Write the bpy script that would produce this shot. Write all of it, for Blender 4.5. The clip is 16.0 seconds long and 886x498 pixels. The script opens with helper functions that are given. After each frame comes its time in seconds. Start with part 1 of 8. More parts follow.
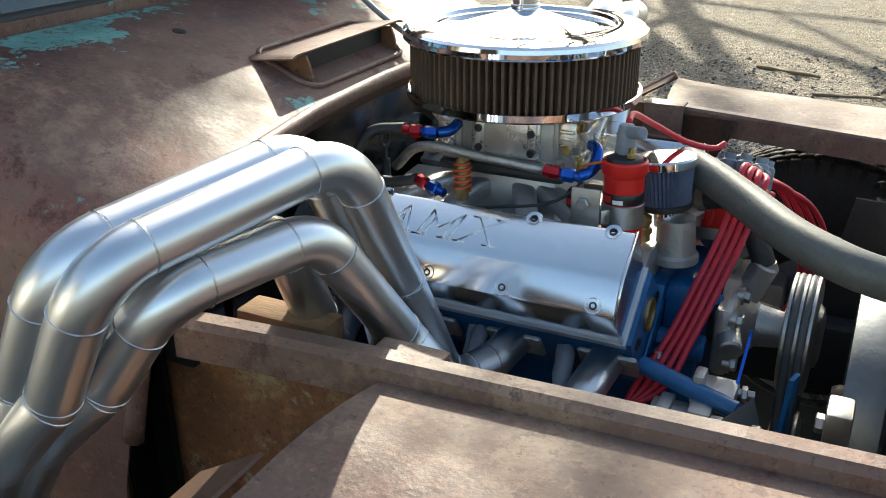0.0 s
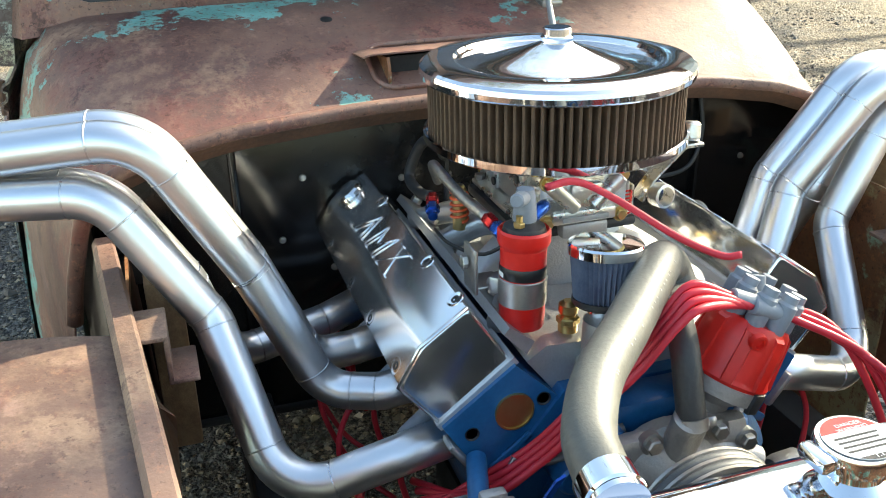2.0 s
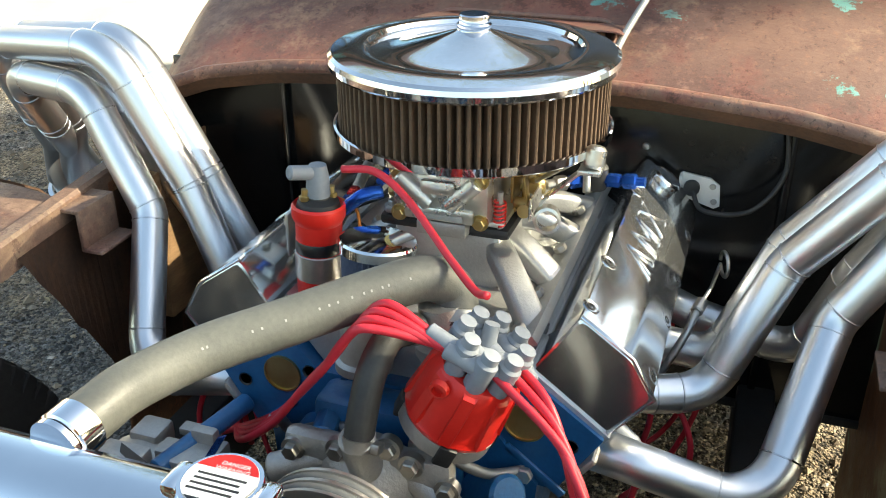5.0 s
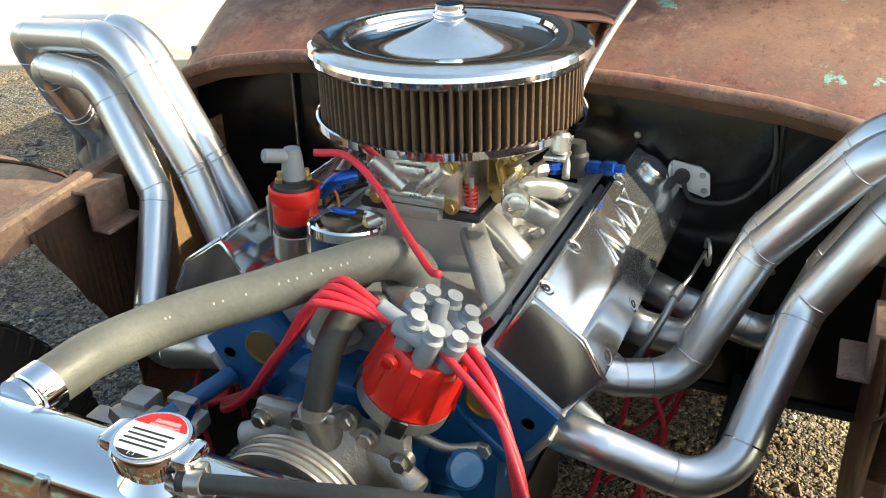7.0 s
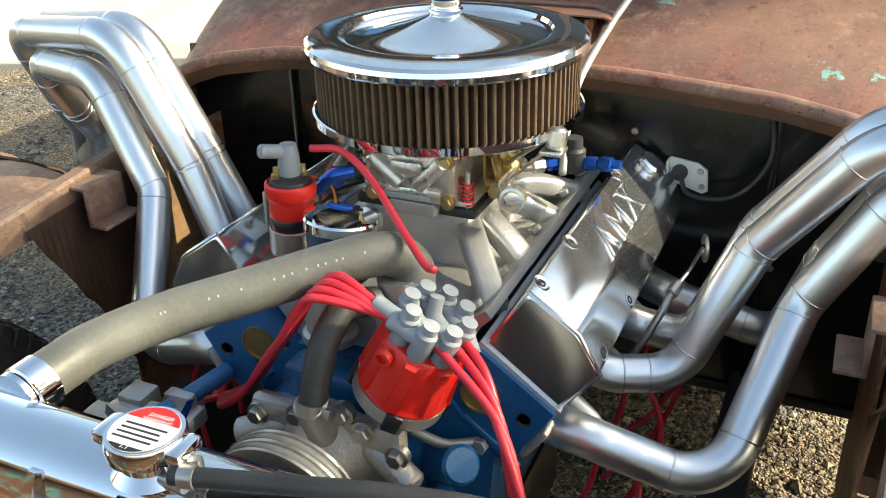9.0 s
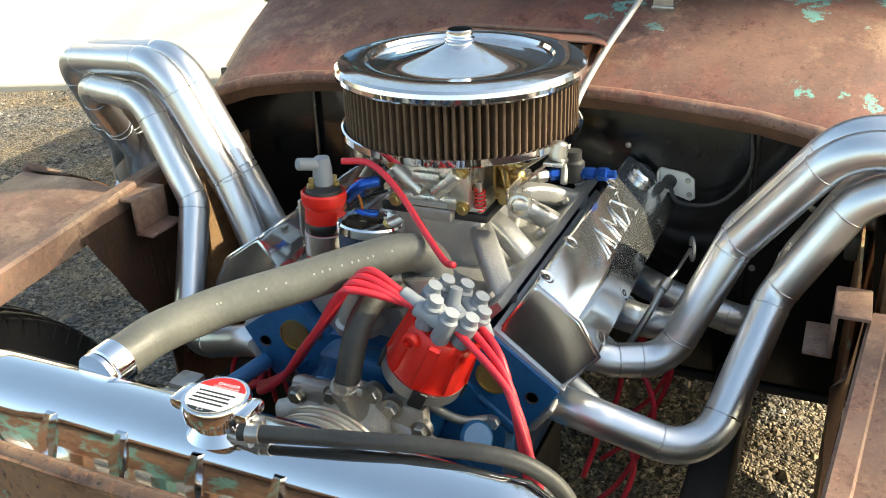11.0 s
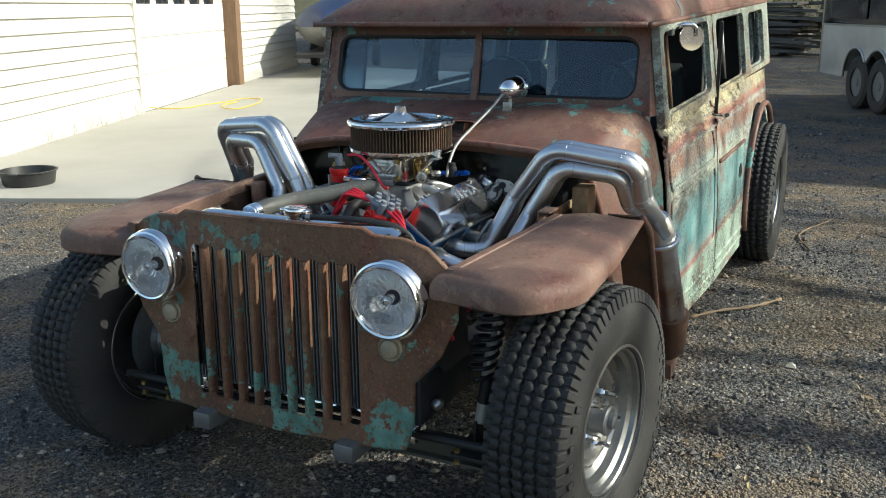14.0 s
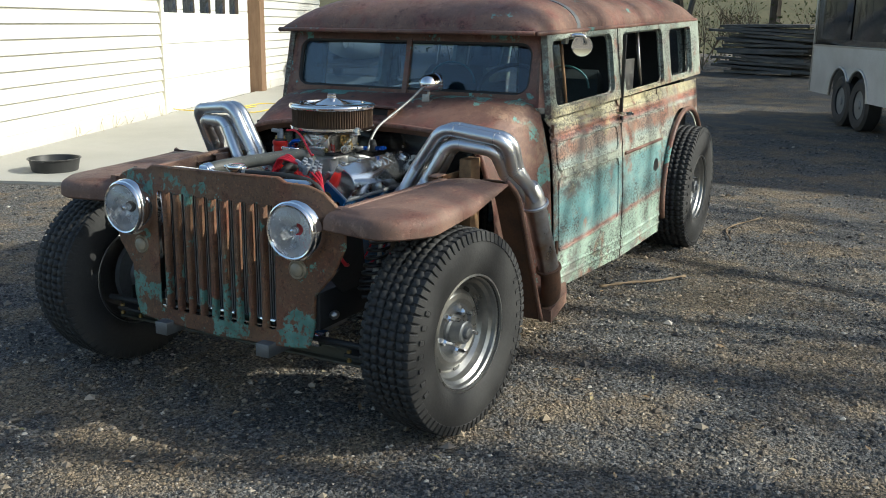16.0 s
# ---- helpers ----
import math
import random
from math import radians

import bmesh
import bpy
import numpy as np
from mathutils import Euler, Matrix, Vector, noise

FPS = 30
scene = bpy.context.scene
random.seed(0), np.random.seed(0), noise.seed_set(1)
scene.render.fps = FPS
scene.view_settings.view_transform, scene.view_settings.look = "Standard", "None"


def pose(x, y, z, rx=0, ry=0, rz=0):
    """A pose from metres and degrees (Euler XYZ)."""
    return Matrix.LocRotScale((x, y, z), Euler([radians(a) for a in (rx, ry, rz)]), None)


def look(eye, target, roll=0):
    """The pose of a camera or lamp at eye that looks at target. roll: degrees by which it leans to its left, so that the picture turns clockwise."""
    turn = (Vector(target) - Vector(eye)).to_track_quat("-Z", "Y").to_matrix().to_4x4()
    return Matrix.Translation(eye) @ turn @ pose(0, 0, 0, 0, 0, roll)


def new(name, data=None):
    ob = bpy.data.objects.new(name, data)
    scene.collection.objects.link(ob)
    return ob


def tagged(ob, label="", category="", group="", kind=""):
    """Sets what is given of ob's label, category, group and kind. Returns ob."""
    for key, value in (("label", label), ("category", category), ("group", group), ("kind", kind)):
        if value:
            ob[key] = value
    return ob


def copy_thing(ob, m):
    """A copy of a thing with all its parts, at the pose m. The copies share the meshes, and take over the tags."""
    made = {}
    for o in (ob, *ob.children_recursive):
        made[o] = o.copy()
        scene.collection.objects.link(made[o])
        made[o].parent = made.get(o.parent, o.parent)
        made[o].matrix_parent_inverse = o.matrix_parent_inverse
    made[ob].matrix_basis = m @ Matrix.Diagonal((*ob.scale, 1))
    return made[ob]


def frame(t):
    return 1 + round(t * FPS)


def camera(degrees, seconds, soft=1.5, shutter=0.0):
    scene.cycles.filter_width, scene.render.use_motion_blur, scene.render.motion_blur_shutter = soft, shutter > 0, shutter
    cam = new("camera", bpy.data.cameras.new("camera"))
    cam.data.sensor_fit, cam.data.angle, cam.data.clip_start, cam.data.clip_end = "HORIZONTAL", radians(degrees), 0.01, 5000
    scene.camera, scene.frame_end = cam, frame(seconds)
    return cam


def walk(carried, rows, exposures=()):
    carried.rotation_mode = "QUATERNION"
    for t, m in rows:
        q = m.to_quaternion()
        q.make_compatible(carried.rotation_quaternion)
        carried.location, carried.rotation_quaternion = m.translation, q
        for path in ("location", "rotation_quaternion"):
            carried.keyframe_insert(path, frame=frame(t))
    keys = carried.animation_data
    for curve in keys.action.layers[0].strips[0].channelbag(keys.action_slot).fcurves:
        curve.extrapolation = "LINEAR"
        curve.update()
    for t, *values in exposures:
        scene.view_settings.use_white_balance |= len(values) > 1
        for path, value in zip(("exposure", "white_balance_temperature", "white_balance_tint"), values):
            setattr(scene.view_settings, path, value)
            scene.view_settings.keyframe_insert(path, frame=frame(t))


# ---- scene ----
cam = camera(51.2, 16.0, 1.0)
PATH = [
    (0, (0.504, -1.289, 1.364), (-0.308, 0.349, 0.553), -0.5),
    (0.5, (0.695, -1.124, 1.361), (-0.37, 0.352, 0.532), -0.2),
    (1, (0.886, -0.889, 1.408), (-0.427, 0.335, 0.526), -1.5),
    (1.5, (1.044, -0.71, 1.388), (-0.537, 0.18, 0.548), -1.3),
    (2, (1.108, -0.503, 1.381), (-0.636, 0.045, 0.568), -1.3),
    (2.5, (1.146, -0.309, 1.385), (-0.652, 0.009, 0.569), -1.0),
    (3, (1.223, -0.111, 1.397), (-0.602, -0.027, 0.583), -0.5),
    (3.5, (1.252, 0.048, 1.397), (-0.567, -0.058, 0.572), -0.7),
    (4, (1.173, 0.155, 1.391), (-0.621, -0.121, 0.551), -0.3),
    (4.2, (1.142, 0.191, 1.393), (-0.632, -0.158, 0.539), -0.0),
    (6.3, (1.062, 0.479, 1.404), (-0.56, -0.261, 0.499), -1.6),
    (6.5, (1.066, 0.475, 1.402), (-0.561, -0.261, 0.499), -1.6),
    (7, (1.073, 0.472, 1.402), (-0.554, -0.261, 0.499), -1.6),
    (7.5, (1.077, 0.471, 1.403), (-0.549, -0.264, 0.5), -1.6),
    (8, (1.076, 0.474, 1.4), (-0.549, -0.262, 0.496), -1.6),
    (8.5, (1.071, 0.479, 1.398), (-0.553, -0.259, 0.493), -1.7),
    (10.3, (1.082, 0.482, 1.404), (-0.538, -0.257, 0.501), -1.7),
    (10.8, (1.147, 0.503, 1.428), (-0.48, -0.238, 0.54), -1.9),
    (11, (1.21, 0.519, 1.444), (-0.429, -0.226, 0.574), -2.1),
    (11.5, (1.442, 0.576, 1.457), (-0.269, -0.148, 0.715), -1.7),
    (12, (1.7, 0.687, 1.467), (-0.02, -0.027, 0.739), -1.7),
    (12.5, (1.969, 0.896, 1.471), (0.233, 0.153, 0.812), -1.4),
    (13, (2.253, 1.072, 1.481), (0.498, 0.31, 0.9), -1.4),
    (13.5, (2.518, 1.254, 1.48), (0.757, 0.491, 0.918), -1.2),
    (14, (2.734, 1.509, 1.477), (0.999, 0.653, 0.969), -0.5),
    (14.5, (2.948, 1.746, 1.476), (1.222, 0.867, 0.977), -0.1),
    (15, (3.118, 1.957, 1.461), (1.398, 1.059, 0.974), 0.2),
    (15.5, (3.203, 2.133, 1.45), (1.484, 1.23, 0.97), 0.3),
    (16, (3.258, 2.293, 1.454), (1.546, 1.376, 0.977), 0.7),
]
walk(cam, [(t, look(eye, target, roll)) for t, eye, target, roll in PATH],
     exposures=((0.0, 1.05, 6950, 2), (0.5, 1.2, 6950, 0), (1.0, 1.65, 7100, 1), (2.5, 1.95, 7400, 0), (3.5, 1.95, 7500, 0), (4.2, 1.7, 7650, 0), (8.5, 1.55, 7950, 1), (11.0, 1.55, 8000, 1), (12.0, 1.0, 7200, 1), (13.0, 0.62, 6700, 0), (14.0, 0.33, 6400, 1), (16.0, 0.22, 6250, 2)))

# ---- world and sun ----
world = bpy.data.worlds.new("sky")
scene.world = world
world.use_nodes = True
wn = world.node_tree.nodes
wbg = wn["Background"]
sky = wn.new("ShaderNodeTexSky")
sky.sky_type = "NISHITA"
sky.sun_disc = False
sky.dust_density = 1.8
SUN_DIR = Vector((-0.56, 1.55, 1.0)).normalized()      # from the place to the sun
sky.sun_elevation = math.asin(SUN_DIR.z)
sky.sun_rotation = math.atan2(SUN_DIR.x, SUN_DIR.y)
world.node_tree.links.new(sky.outputs[0], wbg.inputs[0])
wbg.inputs[1].default_value = 0.15
sun = new("sun", bpy.data.lights.new("sun", "SUN"))
sun.data.energy, sun.data.angle, sun.data.color = 5.0, radians(0.53), (1.0, 0.94, 0.84)
sun.matrix_world = look(SUN_DIR * 30, (0, 0, 0))

# ---- materials ----


def nodes_of(name):
    m = bpy.data.materials.new(name)
    m.use_nodes = True
    nt = m.node_tree
    return m, nt, nt.nodes["Principled BSDF"]


def link(nt, a, b):
    nt.links.new(a, b)


def coords(nt, scale=(1, 1, 1), kind="Object"):
    tc = nt.nodes.new("ShaderNodeTexCoord")
    mp = nt.nodes.new("ShaderNodeMapping")
    mp.inputs["Scale"].default_value = scale
    link(nt, tc.outputs[kind], mp.inputs[0])
    return mp.outputs[0]


def noise_fac(nt, vec, scale, detail=5, rough=0.6, lo=0.4, hi=0.6):
    n = nt.nodes.new("ShaderNodeTexNoise")
    n.inputs["Scale"].default_value, n.inputs["Detail"].default_value, n.inputs["Roughness"].default_value = scale, detail, rough
    link(nt, vec, n.inputs["Vector"])
    r = nt.nodes.new("ShaderNodeMapRange")
    r.inputs["From Min"].default_value, r.inputs["From Max"].default_value = lo, hi
    link(nt, n.outputs["Fac"], r.inputs["Value"])
    return r.outputs[0]


def mix(nt, fac, a, b, blend="MIX"):
    m = nt.nodes.new("ShaderNodeMix")
    m.data_type, m.blend_type = "RGBA", blend
    for sock, v in ((m.inputs[0], fac), (m.inputs[6], a), (m.inputs[7], b)):
        if hasattr(v, "is_linked"):
            link(nt, v, sock)
        elif isinstance(v, tuple):
            sock.default_value = (*v, 1)
        else:
            sock.default_value = v
    return m.outputs[2]


def math_node(nt, op, a, b=0.5):
    m = nt.nodes.new("ShaderNodeMath")
    m.operation = op
    for sock, v in ((m.inputs[0], a), (m.inputs[1], b)):
        if hasattr(v, "is_linked"):
            link(nt, v, sock)
        else:
            sock.default_value = v
    return m.outputs[0]


def bump(nt, bsdf, height, strength=0.3, dist=0.002):
    b = nt.nodes.new("ShaderNodeBump")
    b.inputs["Strength"].default_value, b.inputs["Distance"].default_value = strength, dist
    link(nt, height, b.inputs["Height"])
    link(nt, b.outputs[0], bsdf.inputs["Normal"])


def simple(name, c1, c2, rough=0.5, metal=0.0, scale=6.0, fine=80.0, bmp=0.15, rough2=None, stretch=(1, 1, 1), coat=0.0):
    """A surface with colour that wanders between c1 and c2 at two scales, uneven gloss and fine relief."""
    m, nt, p = nodes_of(name)
    v = coords(nt, stretch)
    a = noise_fac(nt, v, scale, 4, 0.6, 0.35, 0.65)
    b = noise_fac(nt, v, fine, 3, 0.6, 0.3, 0.7)
    f = math_node(nt, "ADD", math_node(nt, "MULTIPLY", a, 0.65), math_node(nt, "MULTIPLY", b, 0.35))
    link(nt, mix(nt, f, c1, c2), p.inputs["Base Color"])
    r = nt.nodes.new("ShaderNodeMapRange")
    r.inputs["To Min"].default_value, r.inputs["To Max"].default_value = rough, rough if rough2 is None else rough2
    link(nt, a, r.inputs["Value"])
    link(nt, r.outputs[0], p.inputs["Roughness"])
    p.inputs["Metallic"].default_value = metal
    p.inputs["Coat Weight"].default_value = coat
    if bmp:
        bump(nt, p, b, bmp, 0.001)
    return m


def patina(name, base, base2, red, teal, teal_lo, teal_hi, pale=(0.5, 0.42, 0.22), pale_lo=0.62, pale_hi=0.72, rough=0.45, seed=0.0, zone=None, grit=1.0):
    """Old paint worn through to rust, with flakes of green paint and bleached primer; zone: (axis, from, to, more) where more green paint is left."""
    m, nt, p = nodes_of(name)
    v0 = coords(nt)
    mp = nt.nodes.new("ShaderNodeMapping")
    mp.inputs["Location"].default_value = (seed, seed * 1.7, -seed)
    link(nt, v0, mp.inputs[0])
    v = mp.outputs[0]
    c = mix(nt, noise_fac(nt, v, 3.0, 8, 0.7, 0.38, 0.62), base, base2)
    c = mix(nt, math_node(nt, "MULTIPLY", noise_fac(nt, v, 5.5, 10, 0.75, 0.5, 0.66), 0.85), c, red)
    c = mix(nt, math_node(nt, "MULTIPLY", noise_fac(nt, v, 11, 10, 0.8, 0.56, 0.62), 0.7), c, tuple(q * 0.38 for q in base))
    c = mix(nt, math_node(nt, "MULTIPLY", noise_fac(nt, v, 14, 8, 0.75, 0.58, 0.66), 0.55), c, tuple(min(0.6, q * 1.7) for q in base2))
    c = mix(nt, math_node(nt, "MULTIPLY", noise_fac(nt, v, 90, 6, 0.8, 0.55, 0.62), min(1.0, 0.6 * grit)), c, (base2[0] * 1.55, base2[1] * 1.25, base2[2] * 1.0))
    c = mix(nt, math_node(nt, "MULTIPLY", noise_fac(nt, v, 110, 6, 0.8, 0.57, 0.63), min(1.0, 0.8 * grit)), c, tuple(q * 0.25 for q in base))
    n = nt.nodes.new("ShaderNodeTexNoise")
    n.inputs["Scale"].default_value, n.inputs["Detail"].default_value, n.inputs["Roughness"].default_value = 6.5, 11, 0.68
    link(nt, v, n.inputs["Vector"])
    val = n.outputs["Fac"]
    if zone:
        sx = nt.nodes.new("ShaderNodeSeparateXYZ")
        link(nt, v0, sx.inputs[0])
        zr = nt.nodes.new("ShaderNodeMapRange")
        zr.interpolation_type = "SMOOTHSTEP"
        zr.inputs["From Min"].default_value, zr.inputs["From Max"].default_value, zr.inputs["To Max"].default_value = zone[1], zone[2], zone[3]
        link(nt, sx.outputs[zone[0]], zr.inputs["Value"])
        val = math_node(nt, "ADD", val, zr.outputs[0])
    tr = nt.nodes.new("ShaderNodeMapRange")
    tr.inputs["From Min"].default_value, tr.inputs["From Max"].default_value = teal_lo, teal_hi
    link(nt, val, tr.inputs["Value"])
    speck = noise_fac(nt, v, 60, 6, 0.75, 0.40, 0.47)
    tf2 = math_node(nt, "MULTIPLY", tr.outputs[0], speck)
    c = mix(nt, tf2, c, mix(nt, noise_fac(nt, v, 18, 5, 0.6, 0.35, 0.65), teal, tuple(min(1, q * 1.5 + 0.04) for q in teal)))
    pf = noise_fac(nt, v, 2.1, 10, 0.75, pale_lo, pale_hi)
    c = mix(nt, math_node(nt, "MULTIPLY", pf, speck), c, pale)
    link(nt, c, p.inputs["Base Color"])
    r = nt.nodes.new("ShaderNodeMapRange")
    r.inputs["To Min"].default_value, r.inputs["To Max"].default_value = rough - 0.1, rough + 0.2
    link(nt, noise_fac(nt, v, 9, 7, 0.65, 0.3, 0.7), r.inputs["Value"])
    link(nt, r.outputs[0], p.inputs["Roughness"])
    h = math_node(nt, "ADD", noise_fac(nt, v, 120, 4, 0.7, 0.3, 0.7), math_node(nt, "MULTIPLY", tf2, 1.6))
    bump(nt, p, h, 0.15 + 0.25 * grit, 0.0012)
    return m


def door_patina(name):
    """Old two-tone paint: mint and grey-blue bands, bleached cream at the belt, red primer, rust scuffs and black lichen."""
    m, nt, p = nodes_of(name)
    v = coords(nt)
    sx = nt.nodes.new("ShaderNodeSeparateXYZ")
    link(nt, v, sx.inputs[0])
    wob = math_node(nt, "MULTIPLY", math_node(nt, "SUBTRACT", noise_fac(nt, v, 7, 6, 0.7, 0.0, 1.0), 0.5), 0.05)
    # the body rises towards the rear
    tilt = math_node(nt, "MULTIPLY", math_node(nt, "MINIMUM", math_node(nt, "ADD", sx.outputs[0], 0.62), 0.0), 0.018)
    z = math_node(nt, "ADD", math_node(nt, "ADD", sx.outputs[2], tilt), wob)
    ramp = nt.nodes.new("ShaderNodeValToRGB")
    stops = [(0.20, (0.40, 0.53, 0.42)), (0.40, (0.42, 0.56, 0.46)), (0.425, (0.36, 0.13, 0.10)), (0.445, (0.24, 0.38, 0.36)), (0.52, (0.13, 0.29, 0.30)), (0.70, (0.17, 0.34, 0.34)), (0.745, (0.48, 0.52, 0.42)), (0.79, (0.46, 0.50, 0.42)),
             (0.82, (0.36, 0.45, 0.42)), (0.855, (0.35, 0.20, 0.14)), (0.90, (0.34, 0.21, 0.155)), (0.915, (0.42, 0.47, 0.41)), (0.94, (0.34, 0.12, 0.09)), (0.965, (0.42, 0.20, 0.13)), (0.985, (0.50, 0.46, 0.30)), (1.03, (0.56, 0.50, 0.30)), (1.06, (0.50, 0.43, 0.26)), (1.10, (0.34, 0.38, 0.31)), (1.2, (0.32, 0.36, 0.30))]
    el = ramp.color_ramp.elements
    while len(el) < len(stops):
        el.new(0.5)
    for e, (pos, col) in zip(el, stops):
        e.position, e.color = (pos - 0.2) / 1.0, (*col, 1)
    link(nt, math_node(nt, "SUBTRACT", z, 0.2), ramp.inputs[0])
    c = ramp.outputs[0]
    st = nt.nodes.new("ShaderNodeMapping")
    st.inputs["Scale"].default_value = (1, 1, 1.8)
    link(nt, v, st.inputs[0])
    sv = st.outputs[0]
    c = mix(nt, math_node(nt, "MULTIPLY", noise_fac(nt, sv, 3.3, 8, 0.7, 0.46, 0.66), 0.42), c, (0.46, 0.52, 0.46))
    c = mix(nt, math_node(nt, "MULTIPLY", noise_fac(nt, sv, 4.6, 9, 0.72, 0.54, 0.62), 0.75), c, (0.24, 0.20, 0.18))
    c = mix(nt, math_node(nt, "MULTIPLY", noise_fac(nt, v, 5.8, 9, 0.72, 0.56, 0.63), 0.85), c, (0.34, 0.15, 0.10))
    c = mix(nt, math_node(nt, "MULTIPLY", noise_fac(nt, v, 3.9, 9, 0.75, 0.60, 0.68), 0.8), c, (0.55, 0.47, 0.26))
    lich = math_node(nt, "MULTIPLY", noise_fac(nt, v, 2.6, 6, 0.7, 0.44, 0.54), noise_fac(nt, sv, 55, 7, 0.85, 0.49, 0.53))
    c = mix(nt, math_node(nt, "MULTIPLY", lich, 0.9), c, (0.035, 0.03, 0.028))
    c = mix(nt, math_node(nt, "MULTIPLY", noise_fac(nt, v, 150, 5, 0.75, 0.56, 0.62), 0.75), c, (0.06, 0.05, 0.045))
    # a scorched, flaked streak along the top of the lower panel
    near_x = nt.nodes.new("ShaderNodeMapRange")
    near_x.inputs["From Min"].default_value, near_x.inputs["From Max"].default_value = 0.50, 0.18
    link(nt, math_node(nt, "ABSOLUTE", math_node(nt, "ADD", sx.outputs[0], 0.92), 0.0), near_x.inputs["Value"])
    near_z = nt.nodes.new("ShaderNodeMapRange")
    near_z.inputs["From Min"].default_value, near_z.inputs["From Max"].default_value = 0.085, 0.03
    link(nt, math_node(nt, "ABSOLUTE", math_node(nt, "SUBTRACT", z, 0.715), 0.0), near_z.inputs["Value"])
    streak = math_node(nt, "MULTIPLY", math_node(nt, "MULTIPLY", near_x.outputs[0], near_z.outputs[0]), noise_fac(nt, sv, 14, 9, 0.85, 0.44, 0.54))
    c = mix(nt, math_node(nt, "MULTIPLY", streak, 0.85), c, (0.055, 0.052, 0.05))
    # rust and grime along the door seams
    for x_seam in (-0.63, -1.643, -2.43):
        near_s = nt.nodes.new("ShaderNodeMapRange")
        near_s.inputs["From Min"].default_value, near_s.inputs["From Max"].default_value = 0.07, 0.0
        link(nt, math_node(nt, "ABSOLUTE", math_node(nt, "SUBTRACT", sx.outputs[0], x_seam), 0.0), near_s.inputs["Value"])
        c = mix(nt, math_node(nt, "MULTIPLY", near_s.outputs[0], noise_fac(nt, v, 22, 8, 0.8, 0.46, 0.54)), c, (0.10, 0.06, 0.045))
    link(nt, c, p.inputs["Base Color"])
    r = nt.nodes.new("ShaderNodeMapRange")
    r.inputs["To Min"].default_value, r.inputs["To Max"].default_value = 0.34, 0.62
    link(nt, noise_fac(nt, v, 8, 6, 0.65, 0.3, 0.7), r.inputs["Value"])
    link(nt, r.outputs[0], p.inputs["Roughness"])
    bump(nt, p, math_node(nt, "SUBTRACT", noise_fac(nt, v, 110, 4, 0.7, 0.3, 0.7), lich), 0.3, 0.0014)
    return m


def brushed(name, col, rough, scale=(1, 1, 1), tint=(0.55, 0.6, 0.7), relief=0.012, even=False):
    m, nt, p = nodes_of(name)
    v = coords(nt, scale)
    f = noise_fac(nt, v, 9, 4, 0.6, 0.3, 0.7)
    link(nt, mix(nt, f, col, tint), p.inputs["Base Color"])
    p.inputs["Metallic"].default_value = 1.0
    r = nt.nodes.new("ShaderNodeMapRange")
    r.inputs["To Min"].default_value, r.inputs["To Max"].default_value = rough * (0.93 if even else 0.75), rough * (1.08 if even else 1.3)
    link(nt, noise_fac(nt, v, 22, 5, 0.65, 0.3, 0.7), r.inputs["Value"])
    link(nt, r.outputs[0], p.inputs["Roughness"])
    if relief:
        bump(nt, p, noise_fac(nt, v, 240, 2, 0.5, 0.2, 0.8), relief, 0.0004)
    return m


RUST = patina("rusty_brown_paint", (0.125, 0.066, 0.050), (0.215, 0.125, 0.092), (0.21, 0.058, 0.045), (0.10, 0.27, 0.24), 0.64, 0.66, pale=(0.34, 0.22, 0.15), pale_lo=0.62, pale_hi=0.72, zone=(0, -0.49, -0.60, 0.05))
RUST_COWL = patina("rusty_scuttle_paint", (0.095, 0.046, 0.039), (0.19, 0.105, 0.078), (0.25, 0.080, 0.058), (0.10, 0.25, 0.22), 0.62, 0.635, pale=(0.32, 0.20, 0.135), pale_lo=0.54, pale_hi=0.64, rough=0.55, grit=0.6, seed=1.4, zone=(0, -0.42, -0.58, 0.13))
RUST_ROOF = patina("rusty_roof_paint", (0.125, 0.068, 0.052), (0.215, 0.13, 0.096), (0.21, 0.06, 0.047), (0.10, 0.27, 0.24), 0.63, 0.66, pale=(0.34, 0.22, 0.15), pale_lo=0.6, pale_hi=0.7, seed=5.3)
RUST_APRON = patina("rusty_apron_paint", (0.14, 0.06, 0.03), (0.24, 0.11, 0.05), (0.20, 0.07, 0.035), (0.22, 0.32, 0.22), 0.58, 0.62, pale=(0.36, 0.30, 0.16), pale_lo=0.53, pale_hi=0.60, seed=9.6)
RUST_FENDER = patina("rusty_fender_paint", (0.145, 0.082, 0.061), (0.225, 0.140, 0.106), (0.20, 0.075, 0.056), (0.10, 0.28, 0.24), 0.80, 0.9, pale=(0.36, 0.24, 0.16), pale_lo=0.58, pale_hi=0.70, rough=0.52, seed=3.1, grit=0.7)
RUST_GRILLE = patina("rusty_grille_paint", (0.105, 0.055, 0.035), (0.19, 0.105, 0.06), (0.20, 0.062, 0.038), (0.085, 0.20, 0.165), 0.59, 0.605, pale=(0.30, 0.19, 0.11), pale_lo=0.60, pale_hi=0.70, seed=7.7, grit=1.5, zone=(2, 0.62, 0.44, 0.07))
PATINA_DOOR = door_patina("worn_green_door_paint")
RUST_DARK = simple("dark_rusty_steel", (0.06, 0.035, 0.025), (0.16, 0.08, 0.045), 0.7, 0.0, 12, 110, 0.4, 0.85)
STEEL_PIPE = brushed("bare_stainless_tube", (0.78, 0.785, 0.80), 0.34, tint=(0.73, 0.745, 0.775), relief=0, even=True)
